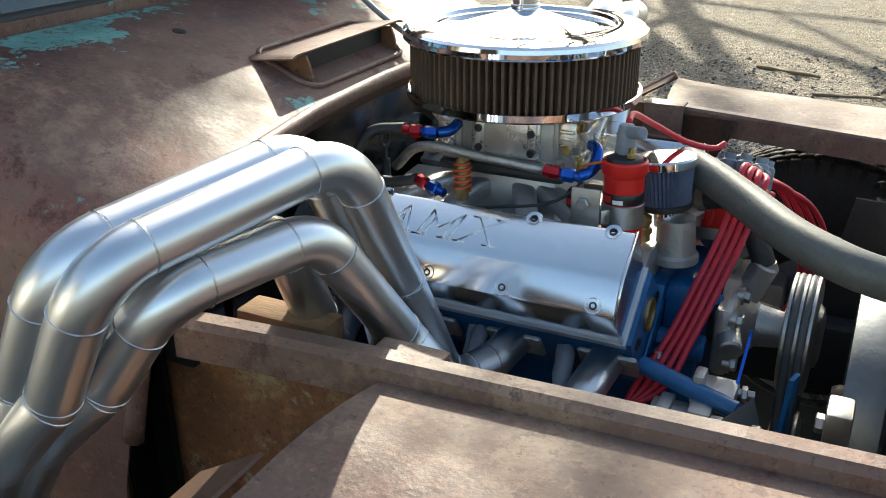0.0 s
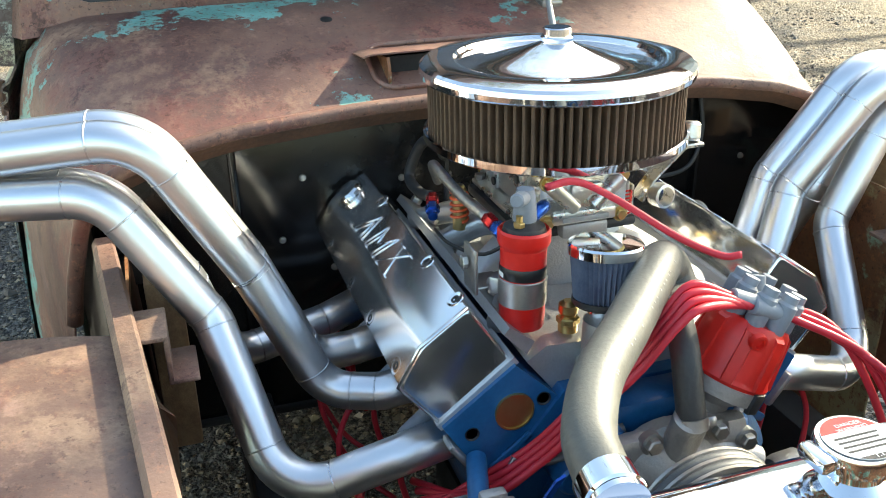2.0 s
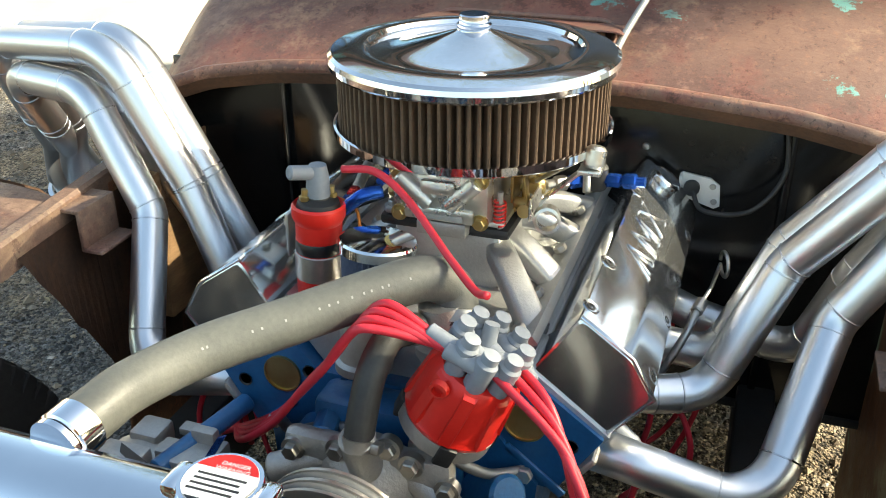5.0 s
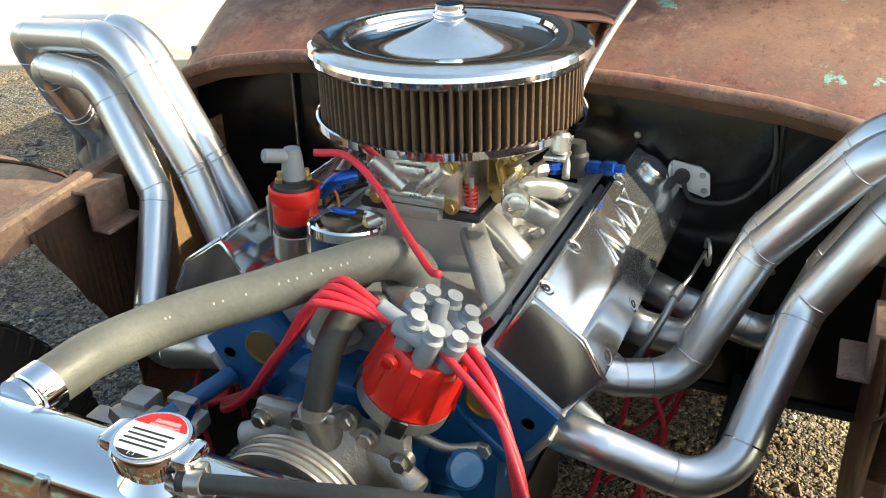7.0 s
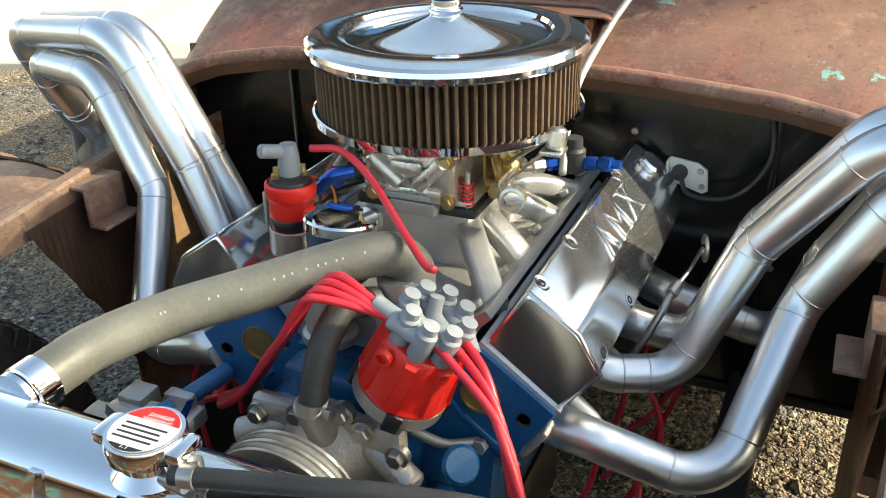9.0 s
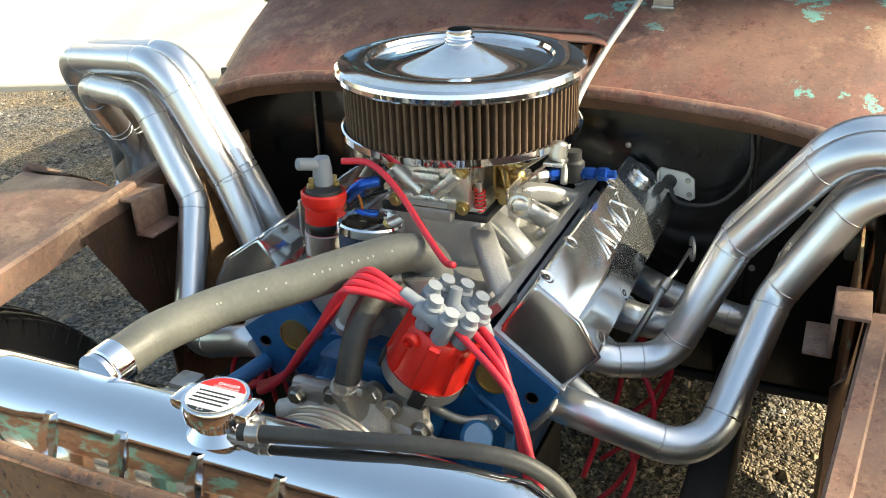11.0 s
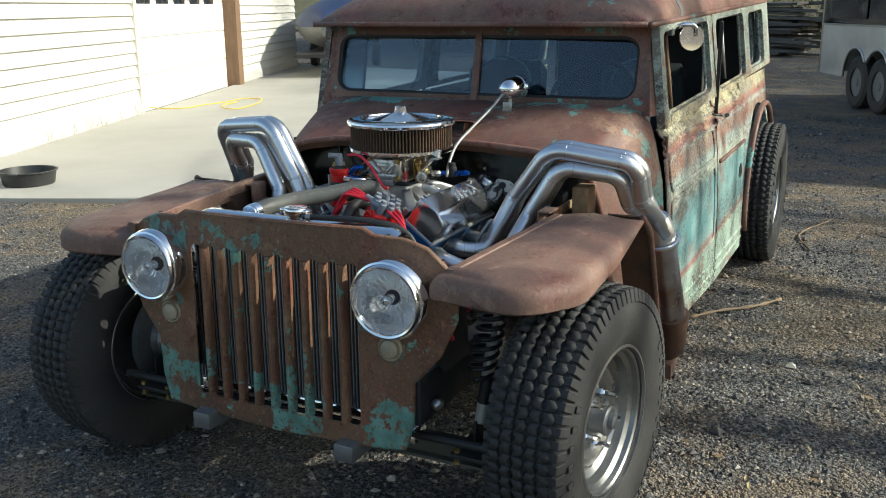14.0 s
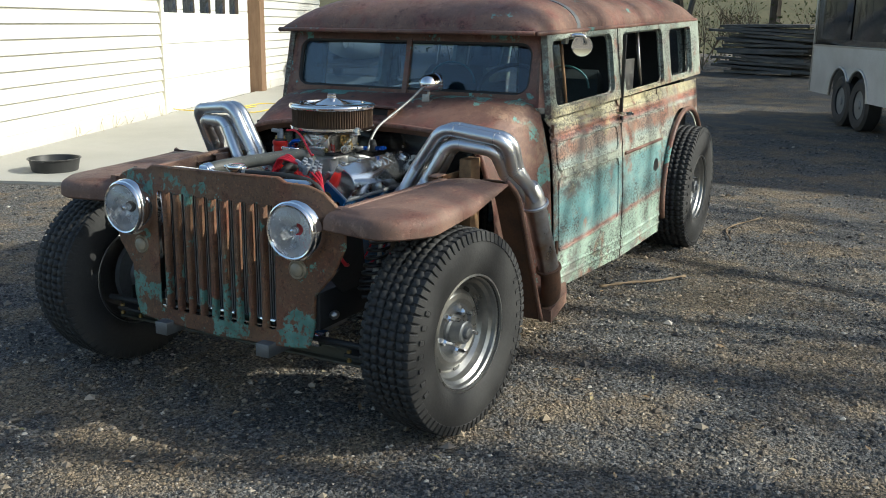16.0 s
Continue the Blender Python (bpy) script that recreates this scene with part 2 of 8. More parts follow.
COVER = simple("satin_polished_cover", (0.74, 0.75, 0.75), (0.84, 0.85, 0.85), 0.09, 0.95, 6, 320, 0.012, 0.17)
WELD = brushed("weld_bead", (0.72, 0.72, 0.73), 0.30, tint=(0.50, 0.51, 0.54))
POLISHED = brushed("polished_aluminium", (0.80, 0.81, 0.83), 0.07, tint=(0.72, 0.74, 0.77), relief=0)
CHROME = brushed("chrome", (0.88, 0.88, 0.9), 0.035, tint=(0.8, 0.8, 0.82), relief=0)
CAST = simple("cast_aluminium", (0.40, 0.39, 0.37), (0.52, 0.51, 0.49), 0.42, 0.85, 20, 220, 0.35, 0.6)
STEEL = simple("plated_steel", (0.35, 0.34, 0.32), (0.5, 0.48, 0.45), 0.3, 0.95, 20, 120, 0.1, 0.45)
BRASS = simple("brass", (0.45, 0.32, 0.12), (0.55, 0.42, 0.2), 0.3, 1.0, 20, 90, 0.1, 0.5)
BLUE = simple("blue_engine_enamel", (0.004, 0.075, 0.21), (0.010, 0.13, 0.32), 0.28, 0.1, 10, 140, 0.2, 0.5, coat=0.3)
ANODISED_BLUE = simple("blue_anodised_fitting", (0.01, 0.08, 0.42), (0.02, 0.13, 0.55), 0.25, 0.7, 30, 120, 0.05)
ANODISED_RED = simple("red_anodised_fitting", (0.45, 0.01, 0.02), (0.55, 0.03, 0.03), 0.25, 0.7, 30, 120, 0.05)
RED = simple("red_plastic", (0.56, 0.010, 0.008), (0.66, 0.022, 0.015), 0.28, 0.0, 14, 160, 0.06, 0.4)
RED_WIRE = simple("red_silicone_wire", (0.52, 0.014, 0.03), (0.62, 0.03, 0.05), 0.38, 0.0, 14, 160, 0.06, 0.5)
BOOT = simple("grey_rubber_boot", (0.17, 0.19, 0.22), (0.24, 0.26, 0.29), 0.45, 0.0, 20, 150, 0.1, 0.6)
HOSE = simple("grey_black_rubber_hose", (0.075, 0.077, 0.07), (0.13, 0.13, 0.115), 0.42, 0.0, 12, 180, 0.2, 0.55)
RUBBER = simple("tyre_rubber", (0.014, 0.014, 0.015), (0.040, 0.039, 0.038), 0.58, 0.0, 7, 90, 0.35, 0.8)
BLACK = simple("black_paint", (0.008, 0.008, 0.009), (0.02, 0.02, 0.02), 0.28, 0.0, 5, 60, 0.1, 0.5)
MATT_BLACK = simple("matt_black_steel", (0.012, 0.012, 0.013), (0.03, 0.03, 0.03), 0.45, 0.0, 9, 80, 0.2, 0.65)
PAPER = simple("dark_filter_gauze", (0.06, 0.035, 0.02), (0.13, 0.078, 0.045), 0.7, 0.0, 30, 300, 0.3, 0.85)
BLUE_PLEAT = simple("blue_grey_filter_gauze", (0.05, 0.07, 0.12), (0.12, 0.14, 0.2), 0.7, 0.0, 30, 300, 0.3)
WHITE = simple("white_print", (0.75, 0.75, 0.74), (0.82, 0.82, 0.8), 0.5, 0.0, 20, 100, 0.02)
GREY_PRINT = simple("grey_print", (0.26, 0.26, 0.25), (0.34, 0.34, 0.32), 0.6, 0.0, 20, 100, 0.02)
WOOD = simple("weathered_wood", (0.16, 0.085, 0.04), (0.30, 0.18, 0.09), 0.75, 0.0, 8, 60, 0.4, 0.9, stretch=(1, 6, 6))
SIDING = simple("cream_vinyl_siding", (0.64, 0.625, 0.57), (0.69, 0.675, 0.62), 0.45, 0.0, 0.7, 40, 0.06, 0.55, stretch=(1, 1, 5))
DOOR_WHITE = simple("white_garage_door", (0.78, 0.77, 0.72), (0.82, 0.81, 0.77), 0.45, 0.0, 0.9, 40, 0.05, 0.55)
FIREWALL = simple("black_firewall_enamel", (0.004, 0.004, 0.0045), (0.010, 0.010, 0.010), 0.10, 0.0, 4, 60, 0.05, 0.24)
FIREWALL.node_tree.nodes["Principled BSDF"].inputs["Specular IOR Level"].default_value = 0.3
DUSTY_CHROME = simple("dusty_chrome", (0.70, 0.70, 0.70), (0.84, 0.84, 0.85), 0.015, 0.96, 7, 260, 0.01, 0.05)
BROWN_TRIM = simple("brown_wood_trim", (0.15, 0.085, 0.045), (0.24, 0.15, 0.09), 0.7, 0.0, 3, 50, 0.3, 0.8, stretch=(6, 6, 1))
YELLOW = simple("yellow_cord", (0.75, 0.55, 0.03), (0.8, 0.6, 0.05), 0.5, 0.0, 10, 60, 0.05)
FRAME_GREY = simple("grey_bare_steel", (0.16, 0.17, 0.18), (0.25, 0.26, 0.27), 0.45, 0.7, 9, 90, 0.2, 0.6)


def glass_mat(name, tint, rough=0.0):
    m, nt, p = nodes_of(name)
    p.inputs["Base Color"].default_value = (*tint, 1)
    p.inputs["Roughness"].default_value = rough
    p.inputs["Transmission Weight"].default_value = 1.0
    p.inputs["IOR"].default_value = 1.45
    return m


GLASS = glass_mat("window_glass", (0.28, 0.42, 0.56))
GLASS.node_tree.nodes["Principled BSDF"].inputs["IOR"].default_value = 1.62
LENS = glass_mat("headlight_glass", (0.97, 0.98, 1.0))

# ---- mesh helpers ----


def part(name, bm, material, parent=None, label="", smooth=30):
    """Links a bmesh as one mesh object, under a thing or a part."""
    if smooth:
        for f in bm.faces:
            f.smooth = True
        lim = radians(smooth)
        for e in bm.edges:
            e.smooth = len(e.link_faces) == 2 and e.calc_face_angle(0) < lim
    me = bpy.data.meshes.new(name)
    bm.to_mesh(me)
    bm.free()
    me.materials.append(material)
    ob = new(name, me)
    if parent:
        ob.parent = parent
        ob.matrix_parent_inverse = Matrix.Translation(parent.matrix_world.translation).inverted() if parent.type == "EMPTY" else Matrix()
    if label:
        ob["label"] = label
    return ob


def thing(name, at=(0, 0, 0), label="", category="", group="", kind=""):
    e = new(name)
    e.empty_display_size = 0.05
    e.matrix_world = Matrix.Translation(at)
    e.location = at
    return tagged(e, label, category, group, kind)


def join(*bms):
    out = bms[0]
    for b in bms[1:]:
        tmp = bpy.data.meshes.new("tmp")
        b.to_mesh(tmp)
        b.free()
        out.from_mesh(tmp)
        bpy.data.meshes.remove(tmp)
    return out


def moved(bm, m):
    bm.transform(m)
    return bm


def box(x0, x1, y0, y1, z0, z1, bev=0.003, segs=2):
    bm = bmesh.new()
    bmesh.ops.create_cube(bm, size=1)
    bm.transform(Matrix.Translation(((x0 + x1) / 2, (y0 + y1) / 2, (z0 + z1) / 2)) @ Matrix.Diagonal((abs(x1 - x0), abs(y1 - y0), abs(z1 - z0), 1)))
    if bev:
        bmesh.ops.bevel(bm, geom=bm.edges[:], offset=bev, segments=segs, affect="EDGES", profile=0.5)
    return bm


def lathe(profile, segs=32, m=None, closed=False, caps=True):
    """Turns (radius, height) round z; the ends are capped unless their radius is 0."""
    bm = bmesh.new()
    rings = []
    for r, z in profile:
        if r < 1e-6:
            rings.append([bm.verts.new((0, 0, z))])
        else:
            rings.append([bm.verts.new((r * math.cos(2 * math.pi * i / segs), r * math.sin(2 * math.pi * i / segs), z)) for i in range(segs)])
    pairs = list(zip(rings, rings[1:]))
    if closed:
        pairs.append((rings[-1], rings[0]))
    for a, b in pairs:
        for i in range(segs):
            j = (i + 1) % segs
            if len(a) == 1 and len(b) == 1:
                continue
            if len(a) == 1:
                bm.faces.new((a[0], b[j], b[i]))
            elif len(b) == 1:
                bm.faces.new((a[i], a[j], b[0]))
            else:
                bm.faces.new((a[i], a[j], b[j], b[i]))
    if not closed and caps:
        if len(rings[0]) > 1:
            bm.faces.new(rings[0][::-1])
        if len(rings[-1]) > 1:
            bm.faces.new(rings[-1])
    bmesh.ops.recalc_face_normals(bm, faces=bm.faces[:])
    if m is not None:
        bm.transform(m)
    return bm


def axis(p, d):
    """A pose at p whose z axis points along d."""
    return Matrix.Translation(p) @ Vector(d).to_track_quat("Z", "Y").to_matrix().to_4x4()


def rod(a, b, r, segs=16, bev=0.0):
    a, b = Vector(a), Vector(b)
    n = (b - a).length
    prof = [(r, 0), (r, n)] if not bev else [(r - bev, 0), (r, bev), (r, n - bev), (r - bev, n)]
    return lathe(prof, segs, axis(a, b - a))


def fillet(points, rad, n=7):
    """A polyline with its corners turned into arcs."""
    pts = [Vector(p) for p in points]
    out = [pts[0]]
    for k in range(1, len(pts) - 1):
        p, a, b = pts[k], pts[k - 1], pts[k + 1]
        u, w = (a - p), (b - p)
        lu, lw = u.length, w.length
        u.normalize(), w.normalize()
        ang = u.angle(w)
        if ang > 3.05:
            out.append(p)
            continue
        r = rad[k - 1] if isinstance(rad, (list, tuple)) else rad
        d = min(r / math.tan(ang / 2), lu * 0.49, lw * 0.49)
        r = d * math.tan(ang / 2)
        c = p + (u + w).normalized() * (r / math.sin(ang / 2))
        s, e = p + u * d - c, p + w * d - c
        for i in range(n + 1):
            q = s.slerp(e, i / n) if hasattr(s, "slerp") else s.lerp(e, i / n)
            out.append(c + q.normalized() * r)
    out.append(pts[-1])
    return out


def smooth_curve(points, n=8):
    """Catmull-Rom through the points."""
    p = [Vector(q) for q in points]
    p = [2 * p[0] - p[1]] + p + [2 * p[-1] - p[-2]]
    out = []
    for i in range(1, len(p) - 2):
        for k in range(n):
            t = k / n
            a, b, c, d = p[i - 1], p[i], p[i + 1], p[i + 2]
            out.append(0.5 * ((2 * b) + (c - a) * t + (2 * a - 5 * b + 4 * c - d) * t * t + (3 * b - a - 3 * c + d) * t ** 3))
    out.append(p[-2])
    return out


def sweep(line, r, segs=16, cap=True):
    """A tube along a line; r may change along it."""
    line = [Vector(p) for p in line]
    bm = bmesh.new()
    n = len(line)
    t = [(line[min(i + 1, n - 1)] - line[max(i - 1, 0)]).normalized() for i in range(n)]
    u = t[0].orthogonal().normalized()
    rings = []
    for i in range(n):
        if i:
            u = (t[i - 1].rotation_difference(t[i]) @ u)
            u = (u - t[i] * u.dot(t[i])).normalized()
        w = t[i].cross(u)
        rr = r[i] if isinstance(r, (list, tuple)) else r
        rings.append([bm.verts.new(line[i] + (u * math.cos(2 * math.pi * k / segs) + w * math.sin(2 * math.pi * k / segs)) * rr) for k in range(segs)])
    for a, b in zip(rings, rings[1:]):
        for k in range(segs):
            bm.faces.new((a[k], a[(k + 1) % segs], b[(k + 1) % segs], b[k]))
    if cap:
        bm.faces.new(rings[0][::-1])
        bm.faces.new(rings[-1])
    return bm


def sheet(fn, us, vs, thick=0.002):
    """A sheet through the points fn(u, v), with thickness."""
    bm = bmesh.new()
    g = [[bm.verts.new(fn(u, v)) for v in vs] for u in us]
    n, m = len(us), len(vs)
    for i in range(n - 1):
        for j in range(m - 1):
            bm.faces.new((g[i][j], g[i + 1][j], g[i + 1][j + 1], g[i][j + 1]))
    if thick:
        bm.normal_update()
        h = [[bm.verts.new(v.co - v.normal * thick) for v in row] for row in g]
        for i in range(n - 1):
            for j in range(m - 1):
                bm.faces.new((h[i][j], h[i][j + 1], h[i + 1][j + 1], h[i + 1][j]))
        rim = [(i, 0) for i in range(n)] + [(n - 1, j) for j in range(1, m)] + [(i, m - 1) for i in range(n - 2, -1, -1)] + [(0, j) for j in range(m - 2, -1, -1)]
        for (i, j), (k, l) in zip(rim, rim[1:]):
            bm.faces.new((g[i][j], h[i][j], h[k][l], g[k][l]))
        bmesh.ops.recalc_face_normals(bm, faces=bm.faces[:])
    return bm


def span(a, b, n):
    return [a + (b - a) * i / n for i in range(n + 1)]


def loft(sections, closed=True, caps=True):
    bm = bmesh.new()
    rows = [[bm.verts.new(p) for p in s] for s in sections]
    m = len(rows[0])
    for a, b in zip(rows, rows[1:]):
        for k in range(m if closed else m - 1):
            bm.faces.new((a[k], a[(k + 1) % m], b[(k + 1) % m], b[k]))
    if caps and closed:
        bm.faces.new(rows[0][::-1])
        bm.faces.new(rows[-1])
    bmesh.ops.recalc_face_normals(bm, faces=bm.faces[:])
    return bm


def rounded(x0, x1, z0, z1, r, n=5):
    """The points of a rectangle with round corners, anticlockwise."""
    out = []
    for cx, cz, a0 in ((x1 - r, z1 - r, 0), (x0 + r, z1 - r, 90), (x0 + r, z0 + r, 180), (x1 - r, z0 + r, 270)):
        for i in range(n + 1):
            a = radians(a0 + 90 * i / n)
            out.append((cx + r * math.cos(a), cz + r * math.sin(a)))
    return out


def panel(outer, holes, place, thick=0.003):
    """A flat panel with holes: loops of (u, v), laid in space by place(u, v)."""
    bm = bmesh.new()
    edges = []
    for loop in (outer, *holes):
        vs = [bm.verts.new((u, v, 0)) for u, v in loop]
        edges += [bm.edges.new((vs[i], vs[(i + 1) % len(vs)])) for i in range(len(vs))]
    bmesh.ops.triangle_fill(bm, edges=edges, use_beauty=True, use_dissolve=False, normal=(0, 0, 1))
    for v in bm.verts:
        v.co = Vector(place(v.co.x, v.co.y))
    bmesh.ops.recalc_face_normals(bm, faces=bm.faces[:])
    bmesh.ops.solidify(bm, geom=bm.faces[:], thickness=thick)
    return bm


def flip(bm, s):
    """Mirrors a mesh in y when s is -1."""
    if s < 0:
        bm.transform(Matrix.Diagonal((1, -1, 1, 1)))
        bmesh.ops.reverse_faces(bm, faces=bm.faces[:])
    return bm


def words(text, size, m, material, name, parent, depth=0.0006, label=""):
    cu = bpy.data.curves.new(name, "FONT")
    cu.body, cu.size, cu.extrude, cu.align_x, cu.align_y = text, size, depth, "CENTER", "CENTER"
    tmp = bpy.data.objects.new(name, cu)
    me = bpy.data.meshes.new_from_object(tmp)
    bpy.data.objects.remove(tmp)
    me.transform(m)
    me.materials.append(material)
    ob = new(name, me)
    if parent:
        ob.parent = parent
        ob.matrix_parent_inverse = Matrix.Translation(parent.matrix_world.translation).inverted() if parent.type == "EMPTY" else Matrix()
    if label:
        ob["label"] = label
    return ob


def hexnut(p, d, r, h):
    return lathe([(r * 0.9, 0), (r, h * 0.15), (r, h * 0.85), (r * 0.85, h)], 6, axis(p, d))

# ---- ground and buildings ----


def gz(x, y):
    return -0.02 * min(max(-y - 1.3, 0.0), 2.0)


def gravel_mat():
    m, nt, p = nodes_of("gravel")
    v = coords(nt)
    vo = nt.nodes.new("ShaderNodeTexVoronoi")
    vo.inputs["Scale"].default_value = 62
    link(nt, v, vo.inputs["Vector"])
    vo2 = nt.nodes.new("ShaderNodeTexVoronoi")
    vo2.inputs["Scale"].default_value = 150
    link(nt, v, vo2.inputs["Vector"])
    sp = nt.nodes.new("ShaderNodeSeparateColor")
    link(nt, vo.outputs["Color"], sp.inputs[0])
    sp2 = nt.nodes.new("ShaderNodeSeparateColor")
    link(nt, vo2.outputs["Color"], sp2.inputs[0])
    grey = mix(nt, sp.outputs[0], (0.060, 0.061, 0.064), (0.31, 0.31, 0.305))
    grey = mix(nt, math_node(nt, "MULTIPLY", sp2.outputs[1], 0.42), grey, (0.27, 0.22, 0.16))
    tan = mix(nt, sp2.outputs[0], (0.24, 0.175, 0.105), (0.50, 0.39, 0.26))
    c = mix(nt, math_node(nt, "MULTIPLY", noise_fac(nt, v, 1.3, 9, 0.72, 0.47, 0.57), 0.9), grey, tan)
    sep = nt.nodes.new("ShaderNodeSeparateXYZ")
    link(nt, v, sep.inputs[0])
    sandy = nt.nodes.new("ShaderNodeMapRange")
    sandy.interpolation_type = "SMOOTHSTEP"
    sandy.inputs["From Min"].default_value, sandy.inputs["From Max"].default_value = 2.6, 4.4
    link(nt, math_node(nt, "ADD", sep.outputs[1], noise_fac(nt, v, 0.8, 5, 0.6, 0.0, 1.0)), sandy.inputs["Value"])
    sand = mix(nt, noise_fac(nt, v, 9, 8, 0.75, 0.38, 0.62), (0.30, 0.23, 0.15), (0.56, 0.47, 0.34))
    sand = mix(nt, math_node(nt, "MULTIPLY", sp2.outputs[2], 0.5), sand, (0.20, 0.15, 0.10))
    c = mix(nt, math_node(nt, "MULTIPLY", sandy.outputs[0], noise_fac(nt, v, 2.6, 7, 0.7, 0.25, 0.5)), c, sand)
    c = mix(nt, math_node(nt, "MULTIPLY", noise_fac(nt, v, 0.45, 6, 0.65, 0.56, 0.62), 0.6), c, (0.085, 0.08, 0.075))
    c = mix(nt, noise_fac(nt, v, 40, 4, 0.7, 0.64, 0.70), c, (0.36, 0.27, 0.17))
    # near-black spots in the colour stand in for shaded pits between stones
    c = mix(nt, math_node(nt, "MULTIPLY", noise_fac(nt, v, 75, 4, 0.75, 0.52, 0.44), 0.85), c, (0.022, 0.021, 0.020))
    link(nt, c, p.inputs["Base Color"])
    p.inputs["Roughness"].default_value = 0.85
    h = math_node(nt, "ADD", math_node(nt, "SUBTRACT", 1.0, vo.outputs["Distance"]), math_node(nt, "MULTIPLY", vo2.outputs["Distance"], -0.6))
    h = math_node(nt, "ADD", h, math_node(nt, "MULTIPLY", noise_fac(nt, v, 22, 4, 0.7, 0.3, 0.7), 0.9))
    bump(nt, p, h, 1.0, 0.022)
    return m


GRAVEL = gravel_mat()
CONCRETE = simple("pale_concrete", (0.38, 0.36, 0.315), (0.47, 0.45, 0.40), 0.8, 0.0, 0.8, 60, 0.2, 0.9)
FOUNDATION = simple("concrete_footing", (0.48, 0.46, 0.42), (0.58, 0.56, 0.52), 0.8, 0.0, 1.5, 50, 0.25, 0.9)

near = [-4.0 + 0.1 * i for i in range(91)]
xs = sorted(set([-300, -120, -60, -35, -22, -14, -9, -6, -5] + near[:60] + [2.0 + 0.1 * i for i in range(21)] + [5, 7, 12, 25, 60, 120, 300]))
ys = sorted(set([-300, -120, -60, -30, -16, -10, -8.3, -7, -6] + [-5 + 0.12 * i for i in range(84)] + [6, 8, 12, 20, 40, 90, 300]))
bm = bmesh.new()
gv = [[bm.verts.new((x, y, gz(x, y) + (0.012 * noise.noise((x * 1.7, y * 1.7, 0)) + 0.006 * noise.noise((x * 6, y * 6, 3)) if abs(x) < 6 else 0))) for y in ys] for x in xs]
for i in range(len(xs) - 1):
    for j in range(len(ys) - 1):
        bm.faces.new((gv[i][j], gv[i + 1][j], gv[i + 1][j + 1], gv[i][j + 1]))
tagged(part("ground", bm, GRAVEL, smooth=180), "grey and tan gravel yard with leaf litter", "ground", kind="structure")

WD = Vector((-0.919, -0.395, 0)).normalized()          # along the workshop wall
WN = Vector((0.395, -0.919, 0)).normalized()           # into the workshop
W0 = Vector((-7.62, -8.52, -0.05))                      # left jamb of the garage door


def on_wall(s, d, z):
    p = W0 + WD * s + WN * d
    return (p.x, p.y, p.z + z)


def wall_box(s0, s1, d0, d1, z0, z1, bev=0.0):
    bm = box(s0, s1, d0, d1, z0, z1, bev)
    m = Matrix(((WD.x, WN.x, 0, W0.x), (WD.y, WN.y, 0, W0.y), (0, 0, 1, W0.z), (0, 0, 0, 1)))
    bm.transform(m)
    bmesh.ops.recalc_face_normals(bm, faces=bm.faces[:])
    return bm


slab_pts = [on_wall(-6.3, 0.0, 0), (-2.21, -5.26, 0), (-2.9, -3.6, 0), (-3.6, -1.95, 0), (-17, -7.2, 0), on_wall(12.0, 0.0, 0)]
bm = bmesh.new()
bm.faces.new([bm.verts.new((x, y, gz(x, y) + 0.03)) for x, y, z in slab_pts])
bmesh.ops.recalc_face_normals(bm, faces=bm.faces[:])
bmesh.ops.solidify(bm, geom=bm.faces[:], thickness=-0.12)
tagged(part("pavement", bm, CONCRETE, smooth=0), "pale sunlit concrete apron before a workshop", "pavement", kind="structure")

wall_w = tagged(part("wall_west", wall_box(-6, 0, 0.03, 0.2, 0, 3.6), SIDING, smooth=0), "workshop wall clad in cream horizontal siding", "wall", kind="structure")
wall_e = tagged(part("wall_east", wall_box(5.30, 11.3, 0.03, 0.2, 0, 3.6), SIDING, smooth=0), "workshop wall clad in cream siding beside the garage door", "wall", kind="structure")
part("lintel", wall_box(0, 5.30, 0.03, 0.2, 2.75, 3.6), SIDING, wall_w, smooth=0)
part("return_wall", wall_box(11.13, 11.3, 0.2, 8.0, 0, 3.6), SIDING, wall_e, smooth=0)
part("footing", wall_box(-6, -0.07, -0.02, 0.03, 0, 0.23, 0.01), FOUNDATION, wall_w, "stained concrete footing")
part("footing", wall_box(5.36, 11.3, -0.02, 0.03, 0, 0.2, 0.01), FOUNDATION, wall_e)
tagged(part("trim", wall_box(-0.07, 0.0, -0.03, 0.2, 0, 2.75, 0.006), simple("cream_corner_trim", (0.62, 0.58, 0.48), (0.68, 0.64, 0.54), 0.5), smooth=0), "narrow cream corner strip of the garage opening", "trim", kind="structure")
tagged(part("trim", wall_box(5.0, 5.34, -0.13, 0.2, 0, 3.0, 0.008), BROWN_TRIM, smooth=0), "rough brown wooden post beside the garage door", "post", kind="structure")
garage = tagged(part("door_1", wall_box(0, 5.0, 0.16, 0.2, 0.0, 2.75), DOOR_WHITE, smooth=0), "closed white sectional garage door with a row of small windows", "garage door", kind="structure")
for k in range(5):
    part("door_panel", wall_box(0.01, 4.99, 0.12, 0.16, 0.01 + 0.55 * k, 0.55 + 0.55 * k, 0.012), DOOR_WHITE, garage)
WIN_DARK = simple("dark_window", (0.02, 0.025, 0.03), (0.05, 0.055, 0.06), 0.08, 0.0, 2, 10, 0)
for k in range(5):
    s = 0.44 + 0.835 * k
    part("pane", wall_box(s, s + 0.56, 0.112, 0.125, 1.60, 2.06, 0.004), WIN_DARK, garage, "small dark glass pane")
